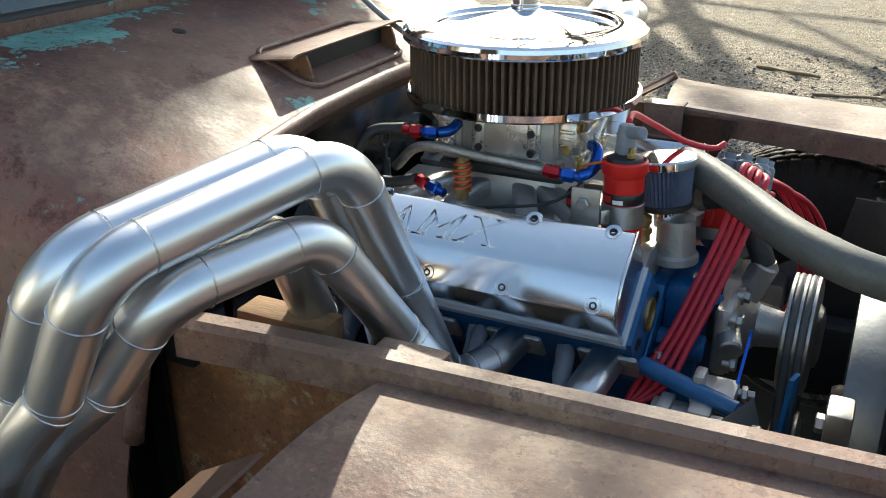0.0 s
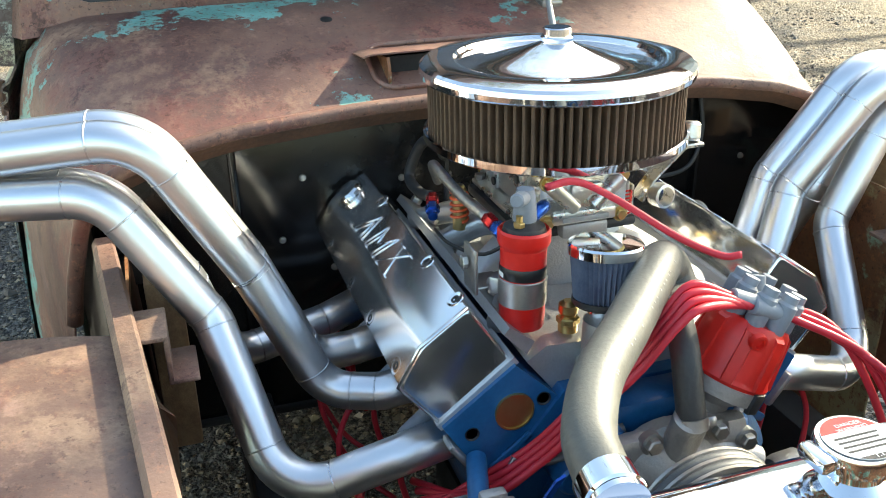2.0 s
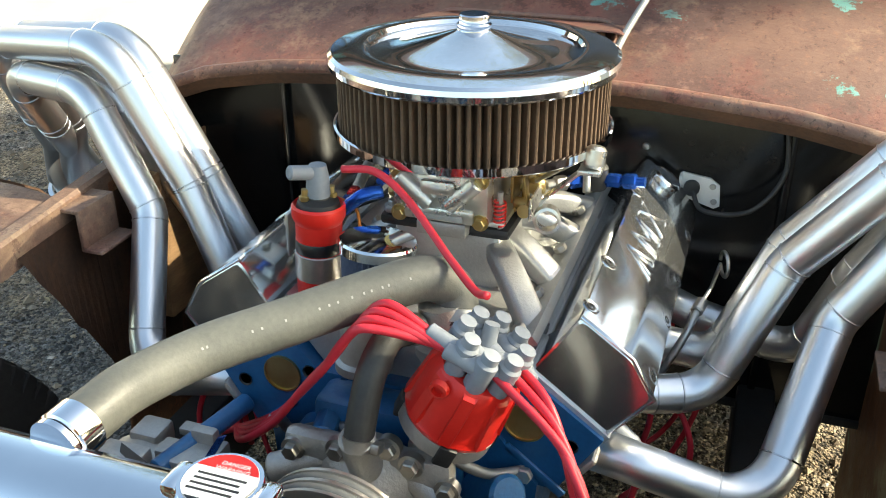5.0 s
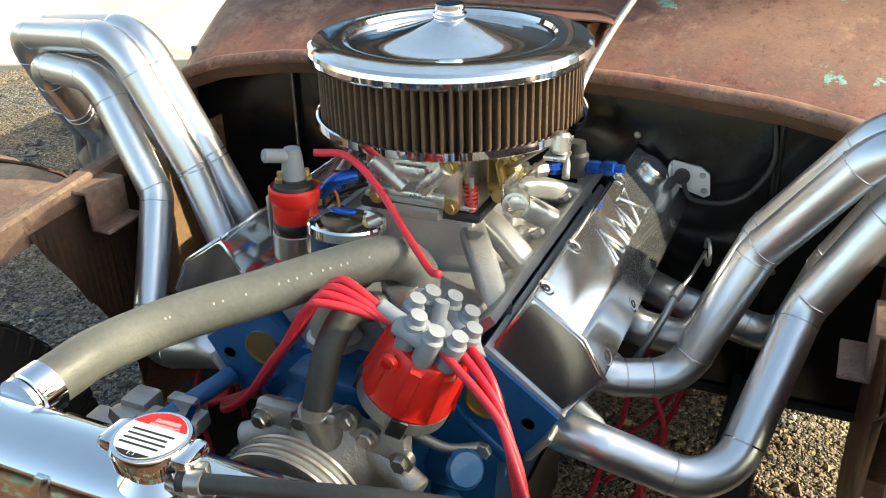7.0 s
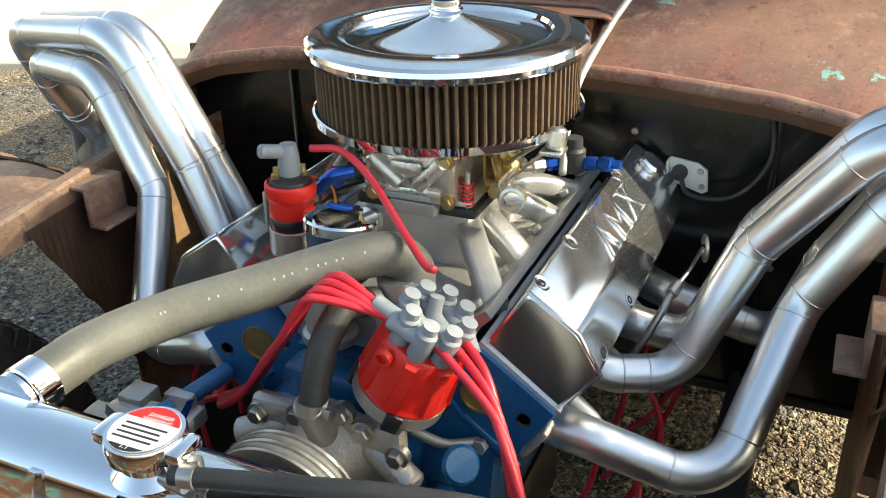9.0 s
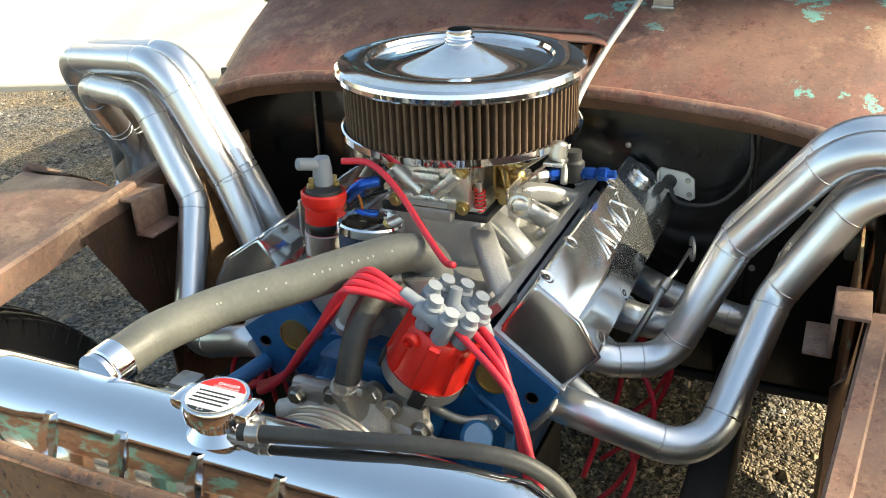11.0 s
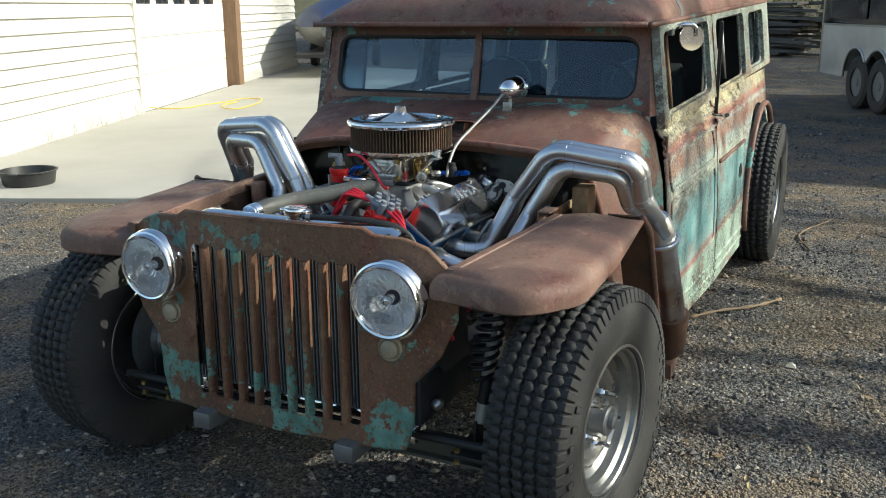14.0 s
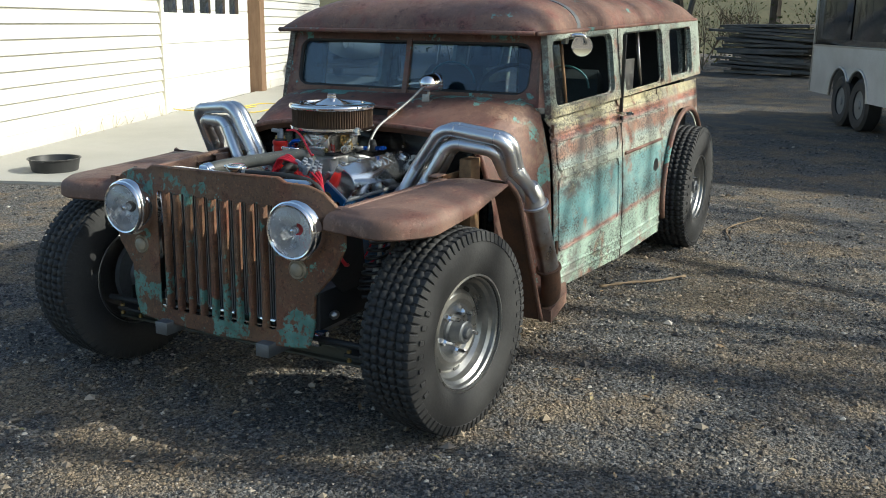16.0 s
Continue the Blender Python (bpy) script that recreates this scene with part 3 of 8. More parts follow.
# siding boards
for wall, s0, s1, z0 in ((wall_w, -6, -0.07, 0.23), (wall_e, 5.36, 11.3, 0.2)):
    for k in range(20):
        z = z0 + 0.172 * k
        if z > 3.5:
            break
        bmb = bmesh.new()
        sec = [(0.03, z), (-0.008, z), (-0.012, z + 0.004), (0.026, z + 0.171), (0.03, z + 0.171)]
        a = [bmb.verts.new(on_wall(s0, d, zz)) for d, zz in sec]
        b = [bmb.verts.new(on_wall(s1, d, zz)) for d, zz in sec]
        for i in range(5):
            bmb.faces.new((a[i], a[(i + 1) % 5], b[(i + 1) % 5], b[i]))
        bmb.faces.new(a), bmb.faces.new(b[::-1])
        bmesh.ops.recalc_face_normals(bmb, faces=bmb.faces[:])
        part("siding_board", bmb, SIDING, wall, smooth=0)
tagged(part("roof", wall_box(-6.3, 11.6, -0.45, 8.3, 3.6, 3.75, 0.0), BROWN_TRIM, smooth=0), "workshop roof edge", "roof", kind="structure")

# unseen block on the sunny side, added to cast shade over the yard
shade_block = tagged(part("shade_wall", box(-17.0, -9.0, 8.7, 8.9, -0.1, 6.0, 0), SIDING, smooth=0), "plain siding wall out of view, added to shade the yard", "wall", kind="structure")
part("end_wall", box(-9.2, -9.0, 8.9, 13.0, -0.1, 6.0, 0), SIDING, shade_block, smooth=0)
part("shade_block_roof", box(-17.2, -9.0, 8.7, 13.2, 6.0, 6.15, 0), BROWN_TRIM, shade_block, smooth=0)

# ---- the car: body ----
car = thing("car", (-1.2, 0, 0), "rusty brown and pale green station wagon hot rod without a bonnet", "car")


def rise(x):
    return 0.03 * max(0.0, -x - 0.62)


def side_w(z):
    """Half width of the body at height z."""
    t = [(0.1, 0.79), (0.5, 0.79), (0.8, 0.775), (1.0, 0.745), (1.04, 0.722), (1.42, 0.672), (1.7, 0.66)]
    for (a, wa), (b, wb) in zip(t, t[1:]):
        if z <= b:
            return wa + (wb - wa) * max(0.0, (z - a) / (b - a))
    return 0.66


# cowl
FRONT = [(0.0, 1.014), (0.2, 1.012), (0.4, 1.002), (0.51, 0.988), (0.575, 0.966), (0.622, 0.915), (0.650, 0.81), (0.672, 0.68), (0.68, 0.5), (0.69, 0.32)]
BACK = [(0.0, 1.122), (0.25, 1.122), (0.45, 1.120), (0.60, 1.114), (0.66, 1.10), (0.70, 1.06), (0.72, 1.0), (0.755, 0.85), (0.775, 0.6), (0.785, 0.28)]
FX = [-0.245, -0.24, -0.222, -0.20, -0.19, -0.19, -0.20, -0.215, -0.23, -0.25]
BX = [-0.585, -0.59, -0.60, -0.615, -0.62, -0.622, -0.622, -0.62, -0.62, -0.62]


def curve_at(tab, k):
    i = min(int(k), len(tab) - 2)
    f = k - i
    a, b = tab[i], tab[i + 1]
    return tuple(p + (q - p) * f for p, q in zip(a, b)) if isinstance(a, tuple) else a + (b - a) * f


def cowl_point(k, v):
    s = 1 if k >= 0 else -1
    k = abs(k)
    (yf, zf), (yb, zb) = curve_at(FRONT, k), curve_at(BACK, k)
    xf, xb = curve_at(FX, k), curve_at(BX, k)
    e = 1 - (1 - v) ** 1.6
    return Vector((xf + (xb - xf) * v, s * (yf + (yb - yf) * v), zf + (zb - zf) * e))


cowl = part("cowl", sheet(cowl_point, span(-9, 9, 54), span(0, 1, 10), 0.003), RUST_COWL, car, "rusty brown scuttle panel with flakes of green paint", smooth=50)
part("cowl_lip", sweep([cowl_point(k, 0) + Vector((0.004, 0, -0.006)) for k in span(-6.5, 6.5, 60)], 0.012, 10), RUST, car)
part("cowl_flange", sheet(lambda k, v: cowl_point(k, 0) + Vector((0.012 - 0.02 * v, 0, -0.012 - 0.022 * v)), span(-5.2, 5.2, 50), span(0, 1, 2), 0.003), RUST_DARK, car)
hole = lathe([(0.0, 0), (0.0105, 0), (0.0105, 0.003), (0.0, 0.003)], 20, axis(cowl_point(-0.88, 0.664) - Vector((0.0010, 0, 0.0024)), (0.28, 0, 0.96)))
part("drilled_hole", moved(hole, Matrix()), BLACK, cowl)
# firewall
part("firewall", box(-0.272, -0.262, -0.62, 0.62, 0.49, 0.985, 0.002), FIREWALL, car, "gloss black firewall")
for s in (1, -1):
    part("firewall_side", box(-0.27, -0.21, s * 0.585, s * 0.595, 0.3, 0.88, 0.002), FIREWALL, car)
    part("firewall_rib", box(-0.263, -0.252, s * 0.40, s * 0.412, 0.49, 0.985, 0.003), FIREWALL, car)
# scoop vent on the cowl: a flap hinged at the rear, open to the front over a dark throat
def lid_point(u, v):
    edge = max(0.0, abs(u + 0.02) - 0.150) / 0.017
    return Vector((-0.410 + 0.128 * v, u, 1.063 + 0.013 * v - 0.004 * edge * edge))


vent = part("cowl_vent_lid", sheet(lid_point, [-0.187, -0.183, -0.177, -0.168] + span(-0.15, 0.11, 8) + [0.128, 0.137, 0.143, 0.147], span(0, 1, 6), 0.0025), RUST_COWL, car, "raised hinged ventilator flap", smooth=60)
for y in (-0.150, 0.108):
    side = [(-0.38, 1.060), (-0.292, 1.020), (-0.280, 1.024), (-0.276, 1.038), (-0.280, 1.056), (-0.286, 1.071), (-0.38, 1.062)]
    part("vent_cheek", loft([[(x, y, z) for x, z in side], [(x, y + 0.005, z) for x, z in side]]), RUST_APRON, vent, "flaking rusty cheek", smooth=0)
part("vent_mesh", box(-0.310, -0.304, -0.146, 0.110, 1.020, 1.068, 0.0), MATT_BLACK, vent, "dark insect mesh in the throat")
loop_v = rounded(-0.372, -0.266, -0.168, 0.128, 0.03, 5)
lip_v = [Vector((x, y, cowl_point(0, (-0.245 - x) / 0.34).z + 0.002)) for x, y in loop_v]
part("vent_lip", sweep(lip_v + lip_v[:1], 0.0045, 8, cap=False), RUST, vent)

# windscreen


def ws_place(u, v):
    t = v / 0.33
    return Vector((-0.605 - 0.075 * t - 0.03 * (abs(u) / 0.7) ** 3, u, 1.099 + v))


ws_out = [(-0.70, 0.0), (0.70, 0.0), (0.675, 0.34), (-0.675, 0.34)]
hole_l = [(x, z) for x, z in rounded(-0.638, 0.638, 0.037, 0.262, 0.055, 6)]
frame_ws = part("windscreen_frame", panel(ws_out, [hole_l], ws_place, 0.02), RUST, car, "rusty windscreen surround", smooth=20)
seal_line = [ws_place(u, v) + Vector((0.006, 0, 0)) for u, v in hole_l]
part("rubber_seal", sweep(seal_line + seal_line[:2], 0.011, 8, cap=False), MATT_BLACK, frame_ws)
part("centre_bar", sheet(lambda u, v: ws_place(u, v) + Vector((0.008, 0, 0)), span(-0.013, 0.013, 2), span(0.02, 0.28, 2), 0.02), RUST, frame_ws)
for s in (1, -1):
    g = part("windscreen_glass", sheet(lambda u, v: ws_place(s * u, v) - Vector((0.008, 0, 0)), span(0.005, 0.646, 4), span(0.027, 0.272, 2), 0.005), GLASS, frame_ws, "dark reflecting windscreen glass", smooth=0)
    g.visible_shadow = False

# roof


def roof_point(u, x):
    y = u * 0.69
    t = min(1.0, (-x - 0.56) / 0.42)
    back = min(1.0, max(0.0, (x + 3.40) / 0.35))
    crown = 0.165 * math.sqrt(max(0.0, 1 - (1 - t) ** 2.4)) * math.sqrt(max(0.0, 1 - (1 - back) ** 2.4))
    edge = (1 - abs(u) ** 4.5) ** 0.5
    return Vector((x, y, 1.412 + rise(x) + crown * edge))


us = [math.sin(radians(a)) for a in span(-90, 90, 28)]
rx = [-0.56, -0.565, -0.58, -0.60, -0.64, -0.70, -0.78, -0.88, -1.0] + span(-1.3, -3.0, 8) + [-3.1, -3.2, -3.28, -3.34, -3.38, -3.40]
roof_part = part("roof", sheet(roof_point, us, rx, 0.004), RUST_ROOF, car, "rusty brown rounded steel roof", smooth=50)
part("roof_strap", sheet(lambda u, x: roof_point(u, x) + Vector((0, 0, 0.004)), us, span(-1.08, -1.125, 2), 0.004), FRAME_GREY, roof_part, "bare grey seam strip across the roof")
for s in (1, -1):
    part("rain_gutter", sweep([Vector((x, s * 0.698, 1.408 + rise(x))) for x in span(-0.56, -3.40, 12)], 0.011, 8), RUST, roof_part)
part("visor_lip", sweep([Vector((-0.553, y, 1.409)) for y in span(-0.69, 0.69, 10)], 0.010, 8), RUST, roof_part)
part("headliner", box(-3.3, -0.66, -0.64, 0.64, 1.41, 1.42, 0), MATT_BLACK, roof_part)

# sides


def rocker(x):
    t = [(-0.6, 0.245), (-1.65, 0.185), (-3.4, 0.20)]
    if x > t[1][0]:
        return 0.245 + (0.185 - 0.245) * (x + 0.6) / -1.05
    return 0.185


WHEEL_RX = -2.93
for s in (1, -1):
    rows_z = [0.0, 0.06, 0.065, 0.12, 0.125, 0.30, 0.5, 0.7, 0.80, 0.86, 0.875, 0.90, 0.915, 0.94, 0.955, 1.0]

    def low(x, k, s=s):
        zb = rocker(x)
        zt = 1.04 + rise(x) * 0.6
        z = zb + (zt - zb) * k
        bead = 0.0
        if any(abs(k - c) < 0.012 for c in (0.0625, 0.1225)):
            bead = 0.006
        if any(abs(k - c) < 0.011 for c in (0.87, 0.91, 0.95)):
            bead = 0.008
        return Vector((x, s * (side_w(z) + bead), z))

    ks = [0, 0.05, 0.06, 0.065, 0.075, 0.11, 0.12, 0.125, 0.135, 0.3, 0.45, 0.6, 0.75, 0.855, 0.862, 0.868, 0.874, 0.882, 0.898, 0.904, 0.91, 0.916, 0.924, 0.938, 0.944, 0.95, 0.956, 0.965, 1.0]
    door = part("front_door", sheet(low, span(-0.625, -1.635, 16), ks, 0.004 * s), PATINA_DOOR, car, "pale green door worn through to rust and bleached primer", smooth=25)
    quarter = part("rear_door", sheet(low, span(-1.65, -2.42, 10), ks, 0.004 * s), PATINA_DOOR, car, "pale green rear door panel with worn paint", smooth=25)
    # pressed panel frames and beads on the door
    for x0, x1, z0, z1 in ((-0.68, -1.56, 0.42, 0.76), (-0.68, -1.56, 0.80, 0.93)):
        loop = [Vector((u, s * (side_w(v) + 0.002), v)) for u, v in rounded(x1, x0, z0, z1, 0.04, 4)]
        part("pressed_bead", sweep(loop + loop[:1], 0.006, 6, cap=False), PATINA_DOOR, door)
    part("drip_bead", sweep([Vector((x, s * (side_w(0.745) + 0.003), 0.755 + rise(x) * 0.3)) for x in span(-1.68, -2.40, 6)], 0.009, 8), RUST, quarter)
    hole_o = lathe([(0, 0), (0.055, 0), (0.06, 0.004), (0.0, 0.005)], 24, axis((-2.3, s * 0.781, 0.575), (0, s, 0)) @ Matrix.Diagonal((1.0, 1.5, 1, 1)))
    part("filler_hole", hole_o, BLACK, quarter, "open dark oval filler hole")
    part("door_gap", box(-1.652, -1.634, s * 0.745, s * 0.76, 0.2, 1.4, 0.0), BLACK, car)
    # rear quarter with wheel opening
    arch = [(-2.435, 0.19)] + [(WHEEL_RX + 0.49 * math.cos(radians(a)), 0.42 + 0.5 * math.sin(radians(a))) for a in span(5, 175, 18)] + [(-3.43, 0.3), (-3.43, 1.085), (-2.435, 1.072)]
    rear = part("rear_quarter", panel(arch, [], lambda u, v, s=s: Vector((u, s * side_w(v), v)), 0.004), PATINA_DOOR, car, "pale green rear quarter with rust round the wheel opening", smooth=20)
    part("wheel_arch_lip", sweep([Vector((WHEEL_RX + 0.49 * math.cos(radians(a)), s * (side_w(0.5) + 0.012), 0.42 + 0.5 * math.sin(radians(a)))) for a in span(-18, 178, 24)], 0.016, 10), RUST, rear, "rusty rounded wheel-arch lip")
    # pillars and window openings
    def up(u, v, s=s):
        return Vector((u, s * (0.722 - (v - 1.04) * 0.13), v + rise(u)))
    wins = ((-0.705, -1.545, 1.072, 1.375), (-1.72, -2.50, 1.052, 1.372), (-2.66, -3.20, 1.062, 1.365))
    loops = [rounded(b, a, c, d, 0.05, 5) for a, b, c, d in wins]
    f_up = part("door_window_frame", panel([(-0.63, 1.035), (-0.66, 1.41), (-1.635, 1.41), (-1.635, 1.035)], loops[:1], up, 0.03 * s), PATINA_DOOR, car, "worn door window frame with bleached primer", smooth=20)
    r_up = part("rear_window_frame", panel([(-1.65, 1.035), (-1.65, 1.41), (-3.42, 1.41), (-3.42, 1.035)], loops[1:], up, 0.03 * s), PATINA_DOOR, car, "worn rear window frames", smooth=20)
    for k, lp in enumerate(loops):
        rim = [up(u, v) + Vector((0, s * 0.002, 0)) for u, v in lp]
        part("window_rim", sweep(rim + rim[:1], 0.008, 6, cap=False), PATINA_DOOR, f_up if k == 0 else r_up)
    gw = part("window_glass", panel(loops[2], [], lambda u, v: up(u, v) - Vector((0, s * 0.02, 0)), 0.004), GLASS, r_up, "dusty side window glass")
    gw.visible_shadow = False
    gv2 = part("quarter_light", panel([(-0.72, 1.08), (-0.74, 1.365), (-0.93, 1.365), (-0.93, 1.08)], [], lambda u, v: up(u, v) - Vector((0, s * 0.02, 0)), 0.004), GLASS, f_up)
    gv2.visible_shadow = False
    part("quarter_light_bar", sweep([up(-0.935, 1.07) - Vector((0, s * 0.015, 0)), up(-0.935, 1.375) - Vector((0, s * 0.015, 0))], 0.008, 8), WOOD, f_up, "light wooden window bar")
    part("window_post", sweep([up(-2.19, 1.06) - Vector((0, s * 0.03, 0)), up(-2.19, 1.37) - Vector((0, s * 0.03, 0))], 0.010, 8), STEEL, r_up)
    part("a_pillar", loft([[(-0.60, s * 0.70, 1.085), (-0.64, s * 0.722, 1.085), (-0.66, s * 0.69, 1.085), (-0.62, s * 0.66, 1.085)], [(-0.675, s * 0.67, 1.415), (-0.70, s * 0.678, 1.415), (-0.72, s * 0.65, 1.415), (-0.69, s * 0.64, 1.415)]]), RUST, car)
    hinge_x = -0.645
    for z in (0.45, 0.98):
        part("door_hinge", rod((hinge_x, s * (side_w(z) + 0.006), z - 0.03), (hinge_x, s * (side_w(z) + 0.006), z + 0.03), 0.008, 10), RUST_DARK, door)
    hb = join(rod((-1.585, s * 0.74, 0.985), (-1.585, s * 0.80, 0.985), 0.012, 12, 0.002), sweep(fillet([(-1.575, s * 0.795, 0.985), (-1.66, s * 0.80, 0.985), (-1.70, s * 0.795, 0.98)], 0.02), 0.011, 12))
    part("door_handle", hb, CHROME, door, "dull chrome door handle")
# closing panels; the rear one has no window, which keeps the cabin dark
part("rear_panel", panel([(-0.66, 0.25), (0.66, 0.25), (0.64, 1.48), (-0.64, 1.48)], [], lambda u, v: Vector((-3.41, u, v)), 0.01), PATINA_DOOR, car, smooth=0)
part("floor_pan", box(-3.4, -0.75, -0.74, 0.74, 0.20, 0.22, 0), MATT_BLACK, car)
part("toe_board", sheet(lambda u, v: Vector((-0.268 - 0.49 * v, u, 0.492 - 0.27 * v)), span(-0.62, 0.62, 2), span(0, 1, 4), 0.004), MATT_BLACK, car)
part("firewall_foot", box(-0.285, -0.255, -0.60, 0.60, 0.482, 0.496, 0.003), MATT_BLACK, car)

# ---- front fenders ----


def fender_rows(s):
    """Border points (plan), inner points, skirt heights."""
    border = fillet([(0.765, 0.500, 0), (0.80, 0.76, 0), (0.66, 0.858, 0), (0.35, 0.862, 0), (0.055, 0.855, 0)], [0.12, 0.16, 0.5], 6)
    out = []
    n = len(border)
    for i, b in enumerate(border):
        t = i / (n - 1)
        # the inner edge runs from front to rear
        k = max(0.0, min(1.0, (0.72 - b.x) / 0.665))
        if b.y < 0.80:
            k *= 0.3
        inner = Vector((0.70 - 0.615 * k, 0.522 + 0.058 * k + (0.028 if s > 0 else 0.0), 0))
        skirt = 0.762 if b.x > 0.62 else 0.762 + 0.098 * ((0.62 - b.x) / 0.64) ** 1.6
        if b.y < 0.6:
            skirt = 0.764
        out.append((b, inner, skirt))
    return out


def fender_top(x):
    return 0.854 - 0.022 * max(0.0, x) / 0.75


fender_parts = {}
for s in (1, -1):
    rows = fender_rows(s)
    bm = bmesh.new()
    grid = []
    for b, inner, sk in rows:
        col = []
        d = (inner - b).normalized()
        zt = fender_top(min(b.x, 0.70)) - (0.006 if b.x > 0.6 else 0.004)
        col.append(Vector((b.x, b.y, sk)) + d * 0.012)
        col.append(Vector((b.x, b.y, sk + 0.006)))
        col.append(Vector((b.x, b.y, max(sk + 0.008, zt - 0.038))))
        for a in (20, 45, 70, 90):
            rr = 0.038
            c = Vector((b.x, b.y, 0)) + d * rr * (1 - math.cos(radians(a)))
            zz = zt - rr + rr * math.sin(radians(a))
            col.append(Vector((c.x, c.y, max(zz, sk + 0.009))))
        p0 = b + d * 0.038
        for q in (0.12, 0.3, 0.5, 0.7, 0.85, 1.0):
            p = p0.lerp(inner, q)
            zz = zt + (fender_top(p.x) - zt) * q + 0.012 * math.sin(math.pi * q)
            col.append(Vector((p.x, p.y, zz)))
        grid.append([bm.verts.new(v) for v in col])
    for a, b in zip(grid, grid[1:]):
        for j in range(len(a) - 1):
            bm.faces.new((a[j], b[j], b[j + 1], a[j + 1]))
    bmesh.ops.recalc_face_normals(bm, faces=bm.faces[:])
    bmesh.ops.solidify(bm, geom=bm.faces[:], thickness=-0.003)
    fen = part("fender", flip(bm, s), RUST_FENDER, car, "flat-topped rusty brown front fender", smooth=40)
    fender_parts[s] = fen
    # seam strip along the inner edge
    rail = loft([[(x, s * (y - 0.012), z - 0.035), (x, s * (y + 0.018), z - 0.035), (x, s * (y + 0.018), z + 0.004), (x, s * (y + 0.012), z + 0.013), (x, s * (y - 0.008), z + 0.013), (x, s * (y - 0.012), z + 0.008)]
                 for x, y, z in [(0.735 - (0.064 if s > 0 else 0.09) * i, 0.512 + 0.0085 * i * (0.71 if s > 0 else 1.0) + (0.028 if s > 0 else 0.0), fender_top(0.735 - (0.064 if s > 0 else 0.09) * i) + (-0.005 if s > 0 else 0.016)) for i in range(11)]])
    part("inner_rail", rail, RUST_FENDER, fen, "rusty folded rail along the inner edge")
    # splash panel behind the wheel, with its folded edge
    def splash(u, v, s=s):
        t = 1 - v
        x = -0.026 - 0.325 * t if t > 0.1 else 0.05 - 1.085 * t
        z = 0.86 - 0.67 * t
        return Vector((x, s * (0.745 + (0.852 - 0.745) * u), z))
    part("splash_panel", sheet(splash, span(0, 1, 4), span(0, 1, 14), 0.004), RUST_DARK, fen, "rusty splash panel behind the wheel", smooth=40)
    part("splash_edge", sweep([splash(1.0, v) for v in span(0, 1, 16)], 0.010, 8), RUST_FENDER, fen)
    # apron between fender and cowl
    part("apron", sheet(lambda u, v: Vector((u, s * (0.572 - 0.01 * u), v)), span(-0.335, 0.06, 7), span(0.30, 0.862, 8), 0.004), RUST_APRON, fen, "flaking rusty side apron with bleached patches", smooth=0)
    # ragged inner apron below the rail, cut away towards the front
    rnd = random.Random(5 + s)
    bm = bmesh.new()
    top, bot = [], []
    n = 30
    for i in range(n + 1):
        x = -0.20 + 0.44 * i / n
        yy = (0.592 if s > 0 else 0.568) - 0.055 * max(0.0, x) / 0.55
        zb = 0.50 + rnd.uniform(-0.015, 0.015) + (0.06 if i in (6, 7, 12, 17) else 0) if x < 0.08 else 0.56 + (x - 0.08) / 0.16 * 0.27 + rnd.uniform(-0.006, 0.006)
        top.append(bm.verts.new((x, s * yy, 0.845)))
        bot.append(bm.verts.new((x, s * (yy - 0.015), min(zb, 0.838))))
    for i in range(n):
        bm.faces.new((top[i], top[i + 1], bot[i + 1], bot[i]))
    bmesh.ops.solidify(bm, geom=bm.faces[:], thickness=0.003)
    part("torn_inner_apron", bm, RUST_DARK, fen, "dark inner apron with a torn lower edge", smooth=0)
    # channel bracket on the rail
    ch = join(box(0.055, 0.135, 0.52, 0.562, 0.856, 0.862, 0.002), box(0.055, 0.135, 0.519, 0.525, 0.798, 0.862, 0.002), box(0.055, 0.135, 0.49, 0.522, 0.798, 0.804, 0.002))
    part("channel_bracket", flip(moved(ch, Matrix.Translation((0, 0.028 if s > 0 else 0.008, 0.008))), s), RUST_FENDER, fen, "rusty folded channel bracket")
    part("running_board_stub", flip(loft([[(-0.45, 0.62, 0.19), (-0.45, 0.86, 0.15), (-0.44, 0.86, 0.21), (-0.44, 0.62, 0.24)], [(-0.62, 0.62, 0.20), (-0.66, 0.85, 0.19), (-0.66, 0.85, 0.245), (-0.62, 0.62, 0.26)], [(-0.74, 0.66, 0.235), (-0.78, 0.80, 0.235), (-0.78, 0.80, 0.25), (-0.74, 0.66, 0.26)]]), s), RUST_FENDER, car, "rusty remnant of the running board")

# ---- grille ----
half = [(0.0, 0.313), (0.30, 0.318), (0.405, 0.325), (0.425, 0.40), (0.43, 0.52), (0.50, 0.60), (0.545, 0.70), (0.545, 0.772), (0.525, 0.825), (0.47, 0.874), (0.41, 0.895), (0.325, 0.900), (0.295, 0.917), (0.0, 0.917)]
outline = [(y, z) for y, z in half] + [(-y, z) for y, z in half[-2:0:-1]]
SLOT_Y = [-0.257 + 0.0575 * i for i in range(10)]
slot_holes = [rounded(y - 0.0195, y + 0.0195, 0.37, 0.828, 0.018, 4) for y in SLOT_Y]
lamp_holes = [[(s * 0.392 + 0.088 * math.cos(radians(a)), 0.757 + 0.088 * math.sin(radians(a))) for a in range(0, 360, 15)] for s in (1, -1)]


def grille_place(u, v):
    return Vector((0.765 - 0.045 * (abs(u) / 0.54) ** 2.2 - 0.012 * (v - 0.6), u, v + (0.010 * u if v > 0.83 else 0.0)))


